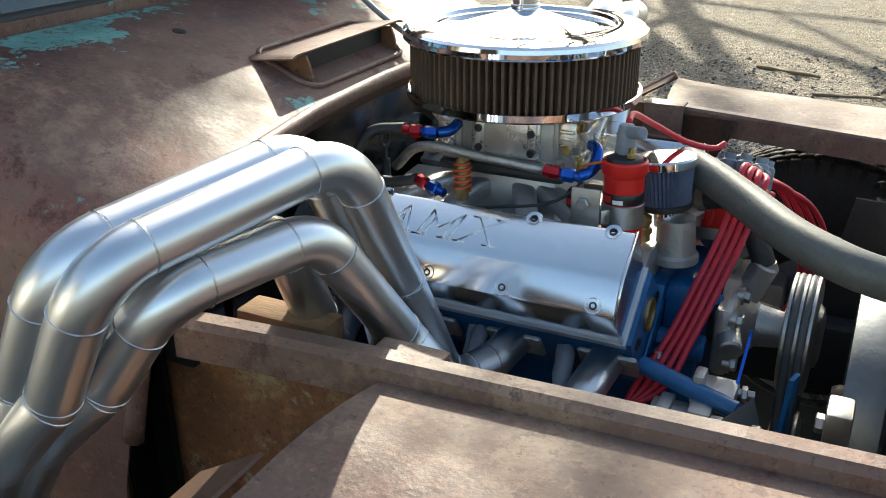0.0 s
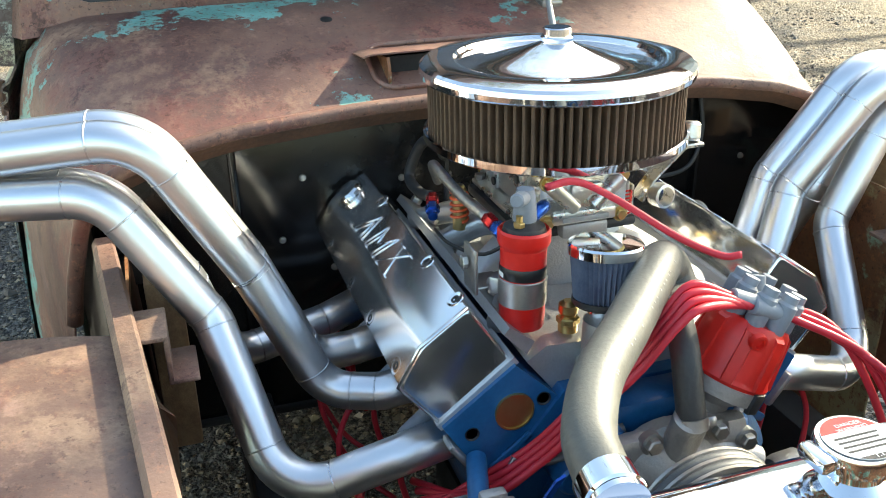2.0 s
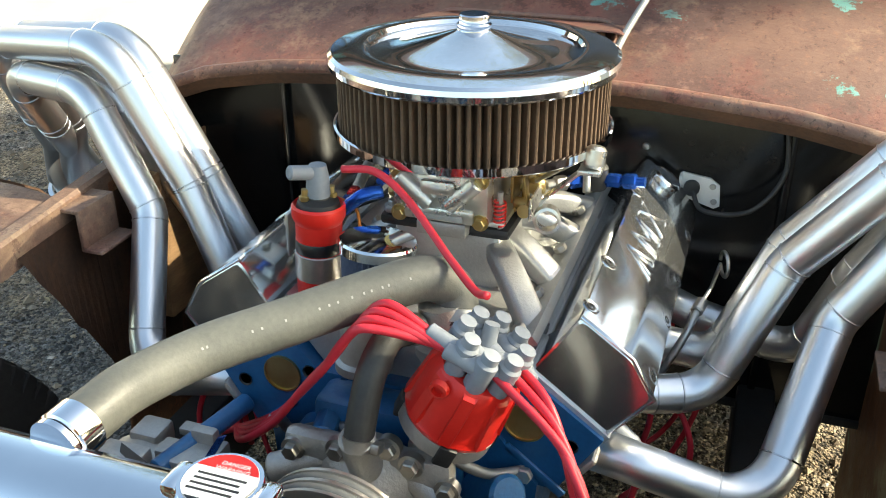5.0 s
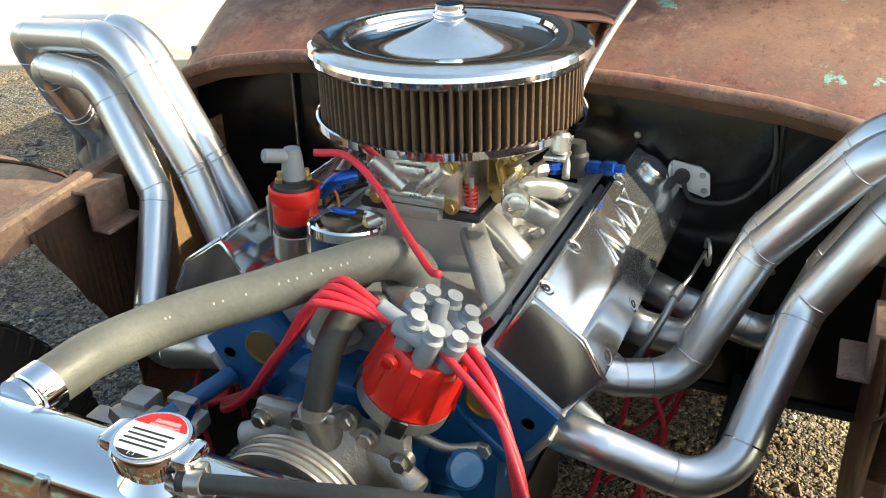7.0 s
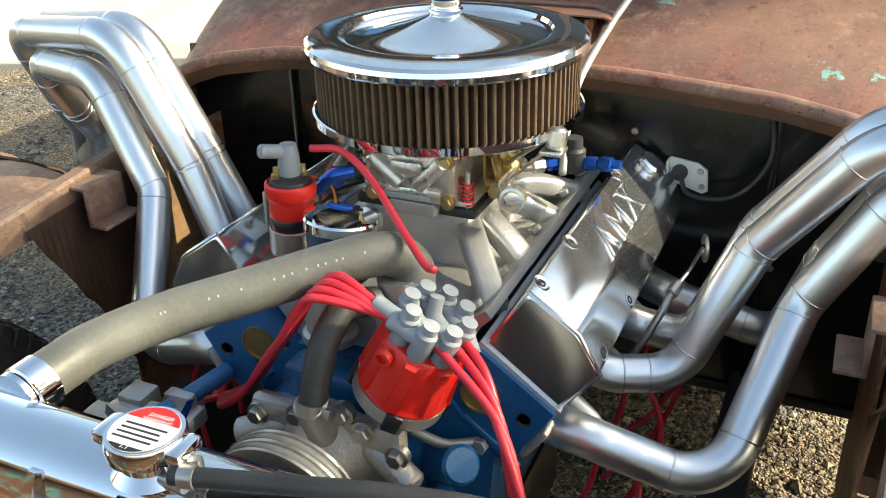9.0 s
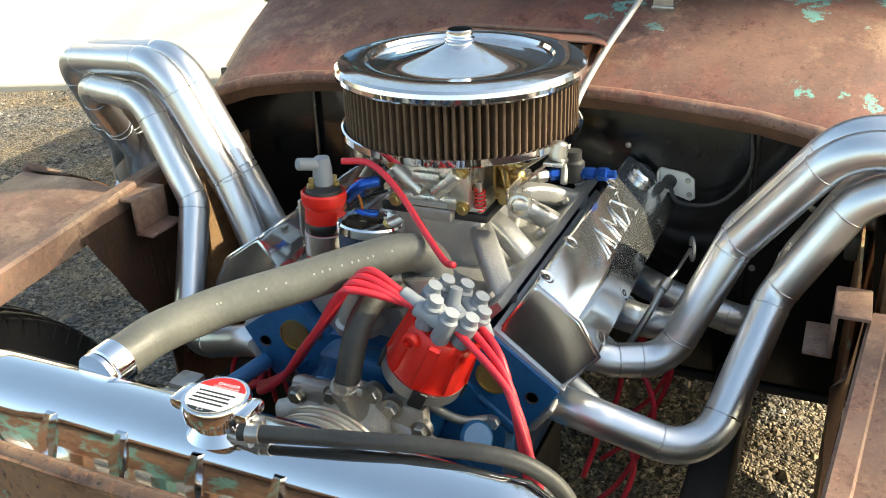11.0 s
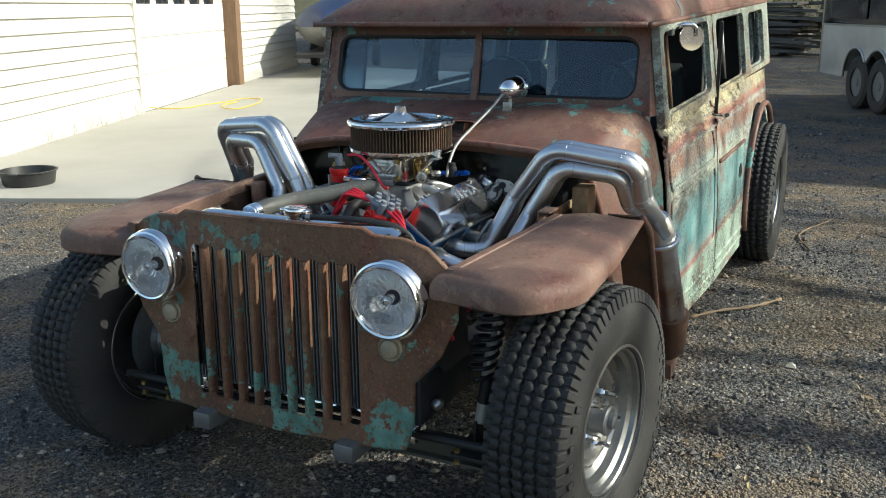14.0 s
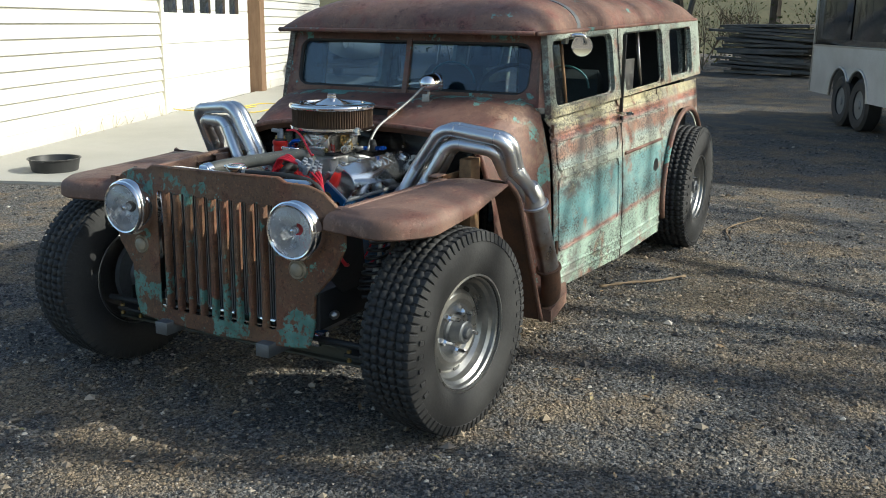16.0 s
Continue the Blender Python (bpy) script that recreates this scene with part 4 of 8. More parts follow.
grille = part("grille", panel(outline, slot_holes + lamp_holes, grille_place, 0.004), RUST_GRILLE, car, "rusty slotted grille panel with flakes of green paint", smooth=15)
for i in range(9):
    y = (SLOT_Y[i] + SLOT_Y[i + 1]) / 2
    sec = []
    for z in span(0.375, 0.822, 8):
        c = grille_place(y, z)
        sec.append([c + Vector((0.014 * math.sin(radians(a)) - 0.002, 0.0105 * math.cos(radians(a)), 0)) for a in span(0, 180, 6)] + [c + Vector((-0.016, -0.0105, 0)), c + Vector((-0.016, 0.0105, 0))])
    part("grille_bar", loft(sec), RUST_GRILLE, grille)
edge = [grille_place(u, v) + Vector((-0.008, 0, 0)) for u, v in outline]
part("rolled_edge", sweep(edge + edge[:1], 0.009, 8, cap=False), RUST_GRILLE, grille)
top_rows = [(y, z + 0.004) for y, z in [(-q[0], q[1]) for q in half[7:]] + half[-2:6:-1]]
part("top_flange", sheet(lambda k, v: grille_place(*curve_at(top_rows, k)) + Vector((-0.018 * v, 0, 0.002 * v)), span(0, 12, 48), span(0, 1, 2), 0.003), RUST_GRILLE, grille)
for y in [-0.50, -0.46, -0.41, 0.36, 0.41, 0.46, 0.505]:
    zz = 0.900 if abs(y) < 0.42 else 0.900 - 0.6 * (abs(y) - 0.41)
    part("bolt_hole", lathe([(0, 0), (0.006, 0), (0.006, 0.002), (0, 0.002)], 10, axis(grille_place(y, zz) + Vector((-0.02, 0, 0.004)), (0, 0, 1))), BLACK, grille)
LAMP_RIM = simple("pitted_lamp_rim", (0.20, 0.15, 0.10), (0.38, 0.33, 0.25), 0.4, 0.5, 30, 160, 0.3, 0.6)
REFLECTOR = simple("bright_reflector", (0.90, 0.91, 0.93), (0.95, 0.955, 0.96), 0.16, 0.55, 30, 200, 0.05, 0.3)
for s in (1, -1):
    hc = Vector((0.76, s * 0.392, 0.757))
    m = axis(hc, (1, s * 0.03, -0.02))
    lamp = part("headlight", lathe([(0.100, -0.02), (0.108, 0.0), (0.108, 0.03), (0.104, 0.042), (0.099, 0.044), (0.098, 0.05), (0.094, 0.056), (0.089, 0.054), (0.088, 0.03), (0.089, 0.02), (0.092, 0.0), (0.092, -0.05), (0.098, -0.05)], 56, m, closed=True), CHROME, car, "round headlight with a chrome ring")
    bmr = bmesh.new()
    rr = random.Random(int(40 + s))
    prof_r = [(0.089, 0.040), (0.083, 0.014), (0.070, -0.006), (0.054, -0.022), (0.036, -0.034), (0.016, -0.042)]
    for q in range(24):
        a0, a1 = 2 * math.pi * q / 24, 2 * math.pi * (q + 1) / 24
        for (ra, za), (rb, zb) in zip(prof_r, prof_r[1:]):
            za2, zb2 = za + rr.uniform(-0.0008, 0.0008) * (ra < 0.085), zb + rr.uniform(-0.0008, 0.0008)
            corner = [(ra, a0, za2), (ra, a1, za2 + rr.uniform(-0.001, 0.001)), (rb, a1, zb2 + rr.uniform(-0.001, 0.001)), (rb, a0, zb2)]
            mid = bmr.verts.new(((ra + rb) / 2 * math.cos((a0 + a1) / 2), (ra + rb) / 2 * math.sin((a0 + a1) / 2), (za + zb) / 2 - 0.0014))
            vs4 = [bmr.verts.new((r_ * math.cos(a_), r_ * math.sin(a_), z_)) for r_, a_, z_ in corner]
            for i4 in range(4):
                bmr.faces.new((vs4[i4], vs4[(i4 + 1) % 4], mid))
    part("reflector", moved(bmr, m), REFLECTOR, lamp, "faceted bright reflector", smooth=0)
    part("bulb_cap", lathe([(0.010, -0.03), (0.011, 0.004), (0.013, 0.007), (0.013, 0.012), (0.008, 0.015), (0, 0.015)], 24, m), REFLECTOR, lamp)
    part("bulb", lathe([(0.007, 0.015), (0.007, 0.019), (0, 0.021)], 20, m), CHROME, lamp)
    part("lens", lathe([(0.0895, 0.046), (0.085, 0.052), (0.06, 0.060), (0.03, 0.0645), (0.0, 0.066), (0.0, 0.063), (0.03, 0.0615), (0.06, 0.057), (0.085, 0.049), (0.0895, 0.046)], 48, m, caps=False), LENS, lamp, "clear glass lens").visible_shadow = False
    mk = axis(grille_place(s * 0.372, 0.607) + Vector((0.002, 0, 0)), (1, 0, 0))
    ml = part("marker_lamp", lathe([(0.036, -0.01), (0.037, 0.002), (0.033, 0.006), (0.027, 0.005), (0.026, 0.002), (0.026, -0.01)], 32, mk, closed=True), LAMP_RIM, car, "small round marker lamp with a rusty rim")
    part("lens", lathe([(0.026, 0.0), (0.025, 0.009), (0.018, 0.014), (0.0, 0.017)], 28, mk), simple("dusty_lens", (0.30, 0.25, 0.18), (0.42, 0.36, 0.27), 0.35), ml)
    part("frame_horn", box(0.30, 0.80, s * 0.245 - 0.03, s * 0.245 + 0.03, 0.275, 0.325, 0.003), FRAME_GREY, car, "bare grey steel frame horn")

# ---- wheels ----


def tyre_bm(r, w, rim_r):
    h = w / 2
    prof = [(rim_r, -h * 0.80), (rim_r + 0.012, -h * 0.88), (rim_r + 0.05, -h * 0.99), (rim_r + 0.09, -h * 1.0), (r - 0.04, -h * 0.95), (r - 0.018, -h * 0.86), (r - 0.010, -h * 0.80)]
    grooves = [-0.62, -0.24, 0.24, 0.62]
    zz = -h * 0.80
    for g in grooves:
        c = g * h * 0.9
        prof += [(r - 0.010 - 0.004 * (abs(c) / h) ** 2, c - 0.007), (r - 0.012, c - 0.005), (r - 0.012, c + 0.005), (r - 0.010 - 0.004 * (abs(c) / h) ** 2, c + 0.007)]
    prof += [(q, -z) for q, z in prof[6::-1]]
    prof += [(rim_r - 0.004, h * 0.6), (rim_r - 0.004, -h * 0.6)]
    return lathe(prof, 96, None, closed=True)


def tread_lugs(r, w, n=74):
    """Zigzag cuts across the tread, as dark slots standing between the blocks, and shoulder lugs."""
    bm = bmesh.new()
    h = w / 2
    for i in range(n):
        a0 = 2 * math.pi * i / n
        for sd in (-1, 1):
            b = box(r - 0.042, r - 0.006, sd * h * 0.72 - 0.018, sd * h * 0.72 + 0.023, -0.0115, 0.0115, 0.002, 1)
            for v in b.verts:
                if v.co.x < r - 0.02:
                    v.co.y += sd * 0.008
            b.transform(Matrix.Rotation(a0 + (0.03 if sd > 0 else 0), 4, "Y"))
            tmp = bpy.data.meshes.new("t")
            b.to_mesh(tmp)
            b.free()
            bm.from_mesh(tmp)
            bpy.data.meshes.remove(tmp)
    # five zigzag ribs round the tread, each cut by fine slanting sipes
    for row, c in enumerate((-0.66, -0.33, 0.0, 0.33, 0.66)):
        mid, half_w = c * h * 0.9, 0.0125 if row in (0, 4) else 0.0115
        top, base = r + 0.0005 - 0.006 * c * c, r - 0.014
        for i in range(n):
            zig = [0.0048, -0.0048, 0.0048] if row % 2 else [-0.0048, 0.0048, -0.0048]
            ring = []
            for k, q in enumerate((0.04, 0.5, 0.96)):
                a = 2 * math.pi * (i + q) / n
                ca, sa = math.cos(a), math.sin(a)
                ring.append([bm.verts.new((rr * ca, mid + zig[k] + w_, -rr * sa)) for rr, w_ in ((base, -half_w - 0.002), (top, -half_w), (top, half_w), (base, half_w + 0.002))])
            for p, q in zip(ring, ring[1:]):
                for j in range(3):
                    bm.faces.new((p[j], p[j + 1], q[j + 1], q[j]))
            bm.faces.new(ring[0][::-1]), bm.faces.new(ring[2])
    bm.transform(Matrix.Rotation(radians(90), 4, "X"))
    return bm


RIM_STEEL = simple("bare_wheel_steel", (0.22, 0.22, 0.215), (0.34, 0.34, 0.33), 0.26, 0.9, 9, 80, 0.08, 0.42)


def wheel(name_label, r, w, rim_r, pose_m, front=True):
    """A wheel whose outer face looks along +z before it is posed."""
    hub = thing("wheel", (0, 0, 0))
    hub.parent = car
    hub.matrix_parent_inverse = Matrix.Translation(car.location).inverted()
    hub.matrix_basis = pose_m
    hub["label"] = name_label

    def put(nm, bm, mat, lab="", sm=30):
        ob = part(nm, bm, mat, None, lab, sm)
        ob.parent = hub
        return ob
    put("tyre", tyre_bm(r, w, rim_r), RUBBER, "black all-terrain tyre with a blocky tread", 35)
    put("tread", moved(tread_lugs(r, w), Matrix()), RUBBER)
    h = w / 2
    R0 = rim_r
    put("rim", lathe([(R0 + 0.004, h * 0.90), (R0 + 0.012, h * 0.885), (R0 + 0.012, h * 0.84), (R0 + 0.002, h * 0.80), (R0 - 0.006, h * 0.74), (R0 - 0.010, h * 0.62), (R0 - 0.022, h * 0.54), (R0 - 0.028, h * 0.34), (R0 - 0.042, h * 0.20), (R0 - 0.052, h * 0.20), (R0 - 0.060, h * 0.30), (R0 - 0.070, h * 0.38), (R0 - 0.088, h * 0.40), (R0 - 0.104, h * 0.34),
                      (R0 - 0.112, h * 0.25), (0.082, h * 0.22), (0.055, h * 0.22), (0.0, h * 0.22), (0.0, h * 0.10), (R0 - 0.05, h * 0.08), (R0 - 0.022, -h * 0.2), (R0 - 0.012, -h * 0.7), (R0 + 0.008, -h * 0.80), (R0 + 0.012, -h * 0.86), (R0 + 0.006, -h * 0.88), (R0 + 0.004, -h * 0.6), (R0, h * 0.5), (R0 + 0.003, h * 0.8)], 72, closed=True), RIM_STEEL, "bare grey steel rim", 22)
    for i in range(8):
        a = radians(45 * i + 11)
        put("vent_slot", lathe([(0.0, 0.0), (0.010, 0.0), (0.010, 0.003), (0.0, 0.003)], 14, Matrix.Rotation(a, 4, "Z") @ Matrix.Translation((R0 - 0.047, 0, h * 0.20)) @ Matrix.Diagonal((1.0, 2.0, 1, 1))), BLACK)
    put("hub", lathe([(0.056, h * 0.22), (0.054, h * 0.30), (0.042, h * 0.34), (0.038, h * 0.62), (0.042, h * 0.64), (0.042, h * 0.72), (0.036, h * 0.75), (0.022, h * 0.75), (0.020, h * 0.86), (0.012, h * 0.88), (0.0, h * 0.88)], 28), FRAME_GREY, "steel locking hub")
    for i in range(5):
        a = radians(72 * i + 20)
        put("wheel_nut", lathe([(0.0145, 0), (0.0145, 0.018), (0.009, 0.026), (0.0075, 0.027), (0.0075, 0.062), (0, 0.064)], 6, Matrix.Translation((0.074 * math.cos(a), 0.074 * math.sin(a), h * 0.22))), CHROME)
    # raised lettering bars on the sidewall
    for sd in (0, 1):
        for i in range(7):
            a = radians(62 + 180 * sd + 9 * i)
            b = box(-0.009, 0.009, r * 0.79, r * 0.865, h * 0.985, h * 1.012, 0.003, 1)
            put("sidewall_mark", moved(b, Matrix.Rotation(a, 4, "Z")), RUBBER)
    return hub


def facing(p, yaw, side):
    """Pose of a wheel at p: its outer face looks along +y (side 1) or -y, turned by yaw degrees."""
    return Matrix.Translation(p) @ Matrix.Rotation(radians(yaw), 4, "Z") @ Matrix.Rotation(radians(-90 * side), 4, "X")


STEER = -7
wheel("front wheel with a bare grey steel rim", 0.377, 0.232, 0.205, facing((0.435, 0.80, 0.374), STEER, 1))
wheel("front wheel turned to show its dark inner side", 0.377, 0.232, 0.205, facing((0.45, -0.79, 0.374), STEER, -1))
wheel("wide rear wheel standing proud of the body", 0.405, 0.25, 0.205, facing((WHEEL_RX, 0.80, 0.40), 0, 1), False)
wheel("wide rear wheel standing proud of the body", 0.405, 0.25, 0.205, facing((WHEEL_RX, -0.80, 0.40), 0, -1), False)

# ---- engine ----
engine = thing("engine", (0, 0, 0.4), "blue V8 engine with polished valve covers in the open bay", "engine")
mx = lambda s, p: Vector((p[0], s * p[1], p[2]))
# block and timing cover
part("block", loft([[mx(1, p) for p in ((x, 0.09, 0.78), (x, 0.17, 0.68), (x, 0.16, 0.55), (x, 0.11, 0.40), (x, -0.11, 0.40), (x, -0.16, 0.55), (x, -0.17, 0.68), (x, -0.09, 0.78))] for x in (0.262, -0.24)]), BLUE, engine, "blue enamelled engine block", smooth=20)
tc = join(lathe([(0.075, 0), (0.075, 0.05), (0.068, 0.06), (0, 0.062)], 36, axis((0.26, 0, 0.66), (1, 0, 0))), box(0.26, 0.315, -0.085, 0.085, 0.56, 0.78, 0.012),
          rod((0.26, 0.105, 0.60), (0.325, 0.105, 0.60), 0.022, 20, 0.004), rod((0.26, -0.105, 0.70), (0.33, -0.105, 0.70), 0.02, 20, 0.004), rod((0.27, -0.10, 0.63), (0.27, -0.02, 0.74), 0.022, 16), rod((0.26, -0.07, 0.765), (0.34, -0.06, 0.75), 0.015, 12, 0.003), rod((0.27, 0.10, 0.66), (0.31, 0.15, 0.70), 0.024, 16, 0.004))
part("timing_cover", tc, BLUE, engine, "blue ribbed timing cover")
part("sump", box(-0.2, 0.2, -0.12, 0.12, 0.26, 0.40, 0.02), BLACK, engine)
part("gearbox", loft([[(-0.24, 0.15 * math.cos(a), 0.52 + 0.15 * math.sin(a)) for a in [i * math.pi / 8 for i in range(16)]], [(-0.7, 0.09 * math.cos(a), 0.46 + 0.09 * math.sin(a)) for a in [i * math.pi / 8 for i in range(16)]]]), CAST, engine)
SILVER_FLANGE = simple("bright_cover_flange", (0.50, 0.51, 0.52), (0.62, 0.63, 0.63), 0.3, 0.6, 10, 120, 0.1, 0.45)
SEC = [(0.204, 0.903), (0.262, 0.862), (0.288, 0.816), (0.240, 0.757), (0.150, 0.823)]


def vc_section(x, s, grow=0.0, sub=None):
    cy, cz = 0.222, 0.828
    out = []
    n = len(SEC)
    for i, (y, z) in enumerate(SEC):
        y, z = cy + (y - cy) * (1 + grow), cz + (z - cz) * (1 + grow)
        out.append(Vector((x, s * y, z)))
    return out


def soft_poly(pts, r=0.006, n=2):
    """Rounds the corners of a closed polygon."""
    out = []
    m = len(pts)
    for i in range(m):
        p, a, b = pts[i], pts[i - 1], pts[(i + 1) % m]
        u, w = (a - p).normalized(), (b - p).normalized()
        for k in range(n + 1):
            t = k / n
            q0, q1 = p + u * r, p + w * r
            out.append((q0 * (1 - t) ** 2) + (p * 2 * t * (1 - t)) + (q1 * t * t))
    return out


for s in (1, -1):
    head = [(0.240, 0.757), (0.150, 0.823), (0.085, 0.76), (0.135, 0.68), (0.190, 0.675)]
    part("cylinder_head", loft([[Vector((x, s * y, z)) for y, z in head] for x in (0.256, -0.235)]), BLUE, engine, "blue cylinder head", smooth=15)
    # round plug, bolt holes and raised marks in the head's face
    part("core_plug", lathe([(0.0, 0.001), (0.019, 0.001), (0.0225, 0.0015), (0.0225, 0.004), (0.0245, 0.004), (0.0245, 0)], 28, axis((0.256, s * 0.152, 0.762), (1, 0, 0))), BRASS, engine, "brass core plug")
    for y, z in ((0.205, 0.742), (0.125, 0.715), (0.115, 0.772)):
        part("bolt_hole", lathe([(0, 0), (0.007, 0), (0.009, 0.0015), (0.009, 0)], 14, axis((0.257, s * y, z), (1, 0, 0))), BLACK, engine)
    part("head_rib", moved(box(0.256, 0.262, -0.045, 0.045, -0.006, 0.006, 0.003), Matrix.Translation((0, s * 0.165, 0.70)) @ Matrix.Rotation(radians(-38 * s), 4, "X")), BLUE, engine)
    # earth strap bolted across the front
    part("strap", sweep(smooth_curve([mx(s, p) for p in ((0.27, 0.155, 0.705), (0.30, 0.12, 0.715), (0.315, 0.075, 0.742), (0.318, 0.04, 0.752))], 6), 0.007, 6), FRAME_GREY, engine)
    part("strap_bolt", hexnut(mx(s, (0.272, 0.158, 0.704)), (1, 0, 0.1), 0.010, 0.010), STEEL, engine)
    # valve cover
    secs = [soft_poly(vc_section(x, s, g), 0.007) for x, g in ((0.246, -0.06), (0.2445, -0.015), (0.240, 0.0), (-0.244, 0.0), (-0.249, -0.015), (-0.251, -0.06))]
    vc = part("valve_cover", loft(secs), COVER, engine, "polished aluminium valve cover with raised marks", smooth=25)
    part("cover_flange", loft([[Vector((x, s * y, z)) for y, z in ((0.246, 0.758), (0.150, 0.831), (0.144, 0.823), (0.240, 0.750))] for x in (0.25, -0.252)]), SILVER_FLANGE, vc)
    wl = [Vector((0.2445, s * y, z)) for y, z in SEC[:4]]
    part("weld_seam", sweep(wl, 0.0026, 6), COVER, vc)
    nF1 = Vector((0, s * 0.577, 0.817))
    nF2 = Vector((0, s * 0.87, 0.49))
    for x, (y, z), nn in ((0.214, (0.281, 0.826), nF2), (0.09, (0.281, 0.826), nF2), (-0.02, (0.281, 0.826), nF2), (-0.16, (0.281, 0.826), nF2), (0.105, (0.2085, 0.899), nF1), (-0.12, (0.2085, 0.899), nF1), (0.214, (0.2085, 0.899), nF1)):
        p = Vector((x, s * y, z))
        part("bolt_recess", lathe([(0.0, 0.0004), (0.0075, 0.0004), (0.0088, 0.0011), (0.0108, 0.0013), (0.0116, 0.0)], 20, axis(p, nn)), COVER, vc)
        part("cap_screw", lathe([(0, 0.0005), (0.0030, 0.0005), (0.0030, 0.0016), (0.0052, 0.0016), (0.0055, 0.0005)], 16, axis(p, nn)), MATT_BLACK, vc)
    # raised slanted marks of the badge on the upper facet
    up_d = Vector((0, -s * 0.817, 0.577))
    xd = Vector((-s, 0, 0))
    org = Vector((-0.02, s * 0.2365, 0.8802)) + nF1 * 0.0008

    def mark(lines, cx, nm="raised_mark"):
        bms = []
        for (a, b), (c, d) in lines:
            p0 = org + xd * (cx + a + b * 0.30) + up_d * b
            p1 = org + xd * (cx + c + d * 0.30) + up_d * d
            bms.append(sweep([p0 - nF1 * 0.0006, p1 - nF1 * 0.0006], 0.0013, 6))
        for one in bms:
            part(nm, one, COVER, vc)
    h, w = 0.021, 0.024
    mark([((-w, -h), (0, h)), ((0, h), (w, -h)), ((-w * 0.55, -h), (0, h * 0.35)), ((0, h * 0.35), (w * 0.5, -h)), ((-w * 1.2, -h), (-w * 0.4, -h)), ((w * 0.35, -h), (w * 1.25, -h))], -0.062)
    mark([((-w, -h), (-w, h)), ((-w, h), (0, -h * 0.3)), ((0, -h * 0.3), (w, h)), ((w, h), (w, -h)), ((-w * 0.6, -h), (-w * 0.6, h * 0.5)), ((w * 0.6, -h), (w * 0.6, h * 0.5)), ((-w * 1.3, -h), (-w * 0.3, -h)), ((w * 0.3, -h), (w * 1.3, -h))], 0.0)
    mark([((-w, -h), (w * 0.7, h)), ((w, -h), (-w * 0.7, h)), ((-w * 1.3, -h), (-w * 0.5, -h)), ((w * 0.5, -h), (w * 1.3, -h)), ((-w * 1.1, h), (-w * 0.3, h)), ((w * 0.3, h), (w * 1.1, h))], 0.062)
    part("filler_cap", lathe([(0.022, 0), (0.024, 0.002), (0.024, 0.008), (0.020, 0.011), (0.016, 0.009), (0, 0.009)], 28, axis((-0.215, s * 0.236, 0.880), nF1)), COVER, vc, "flat oil filler cap")
    # exhaust flange plates and plug boots with leads
    for x in (0.235, 0.10, -0.03, -0.17):
        part("exhaust_flange", moved(box(-0.042, 0.042, -0.004, 0.006, -0.026, 0.026, 0.006), Matrix.Translation((x - 0.012, s * 0.218, 0.714)) @ Matrix.Rotation(radians(-36 * s), 4, "X")) if s > 0 else moved(box(-0.042, 0.042, -0.006, 0.004, -0.026, 0.026, 0.006), Matrix.Translation((x - 0.012, s * 0.218, 0.714)) @ Matrix.Rotation(radians(36), 4, "X")), CAST, engine)
    for x in (0.165, 0.035, -0.10, -0.21):
        b0, b1 = mx(s, (x, 0.222, 0.725)), mx(s, (x + 0.012, 0.298, 0.672))
        d = (b1 - b0).normalized()
        part("plug_boot", lathe([(0.008, 0), (0.0125, 0.01), (0.0125, 0.05), (0.010, 0.06), (0.0085, 0.088), (0, 0.089)], 14, axis(b0, d)), BOOT, engine)
        part("plug_lead", sweep(smooth_curve([b0 + d * 0.085, b0 + d * 0.115, mx(s, (x + 0.03, 0.33, 0.60)), mx(s, (x + 0.06, 0.29, 0.50)), mx(s, (x + 0.10, 0.24, 0.46))], 6), 0.0042, 8), RED_WIRE, engine)
# intake manifold: flat valley, plenum box and runners of square section
SILVER = simple("silver_cast_paint", (0.44, 0.44, 0.43), (0.56, 0.56, 0.55), 0.32, 0.75, 14, 260, 0.3, 0.48)
man = join(loft([[(x, 0.130, 0.815), (x, 0.105, 0.832), (x, 0.0, 0.826), (x, -0.105, 0.832), (x, -0.130, 0.815), (x, -0.08, 0.75), (x, 0.08, 0.75)] for x in (0.24, 0.10, -0.10, -0.235)]), box(-0.088, 0.088, -0.072, 0.072, 0.82, 0.905, 0.012))


def runner(path, w, h):
    """A duct of rounded square section along the path."""
    line = smooth_curve(path, 6)
    secs_r = []
    for i, p in enumerate(line):
        d = (line[min(i + 1, len(line) - 1)] - line[max(i - 1, 0)]).normalized()
        sd = d.cross(Vector((0, 0, 1))).normalized()
        upv = sd.cross(d)
        secs_r.append([p + sd * a_ + upv * b_ for a_, b_ in rounded(-w, w, -h, h, 0.008, 3)])
    return loft(secs_r)


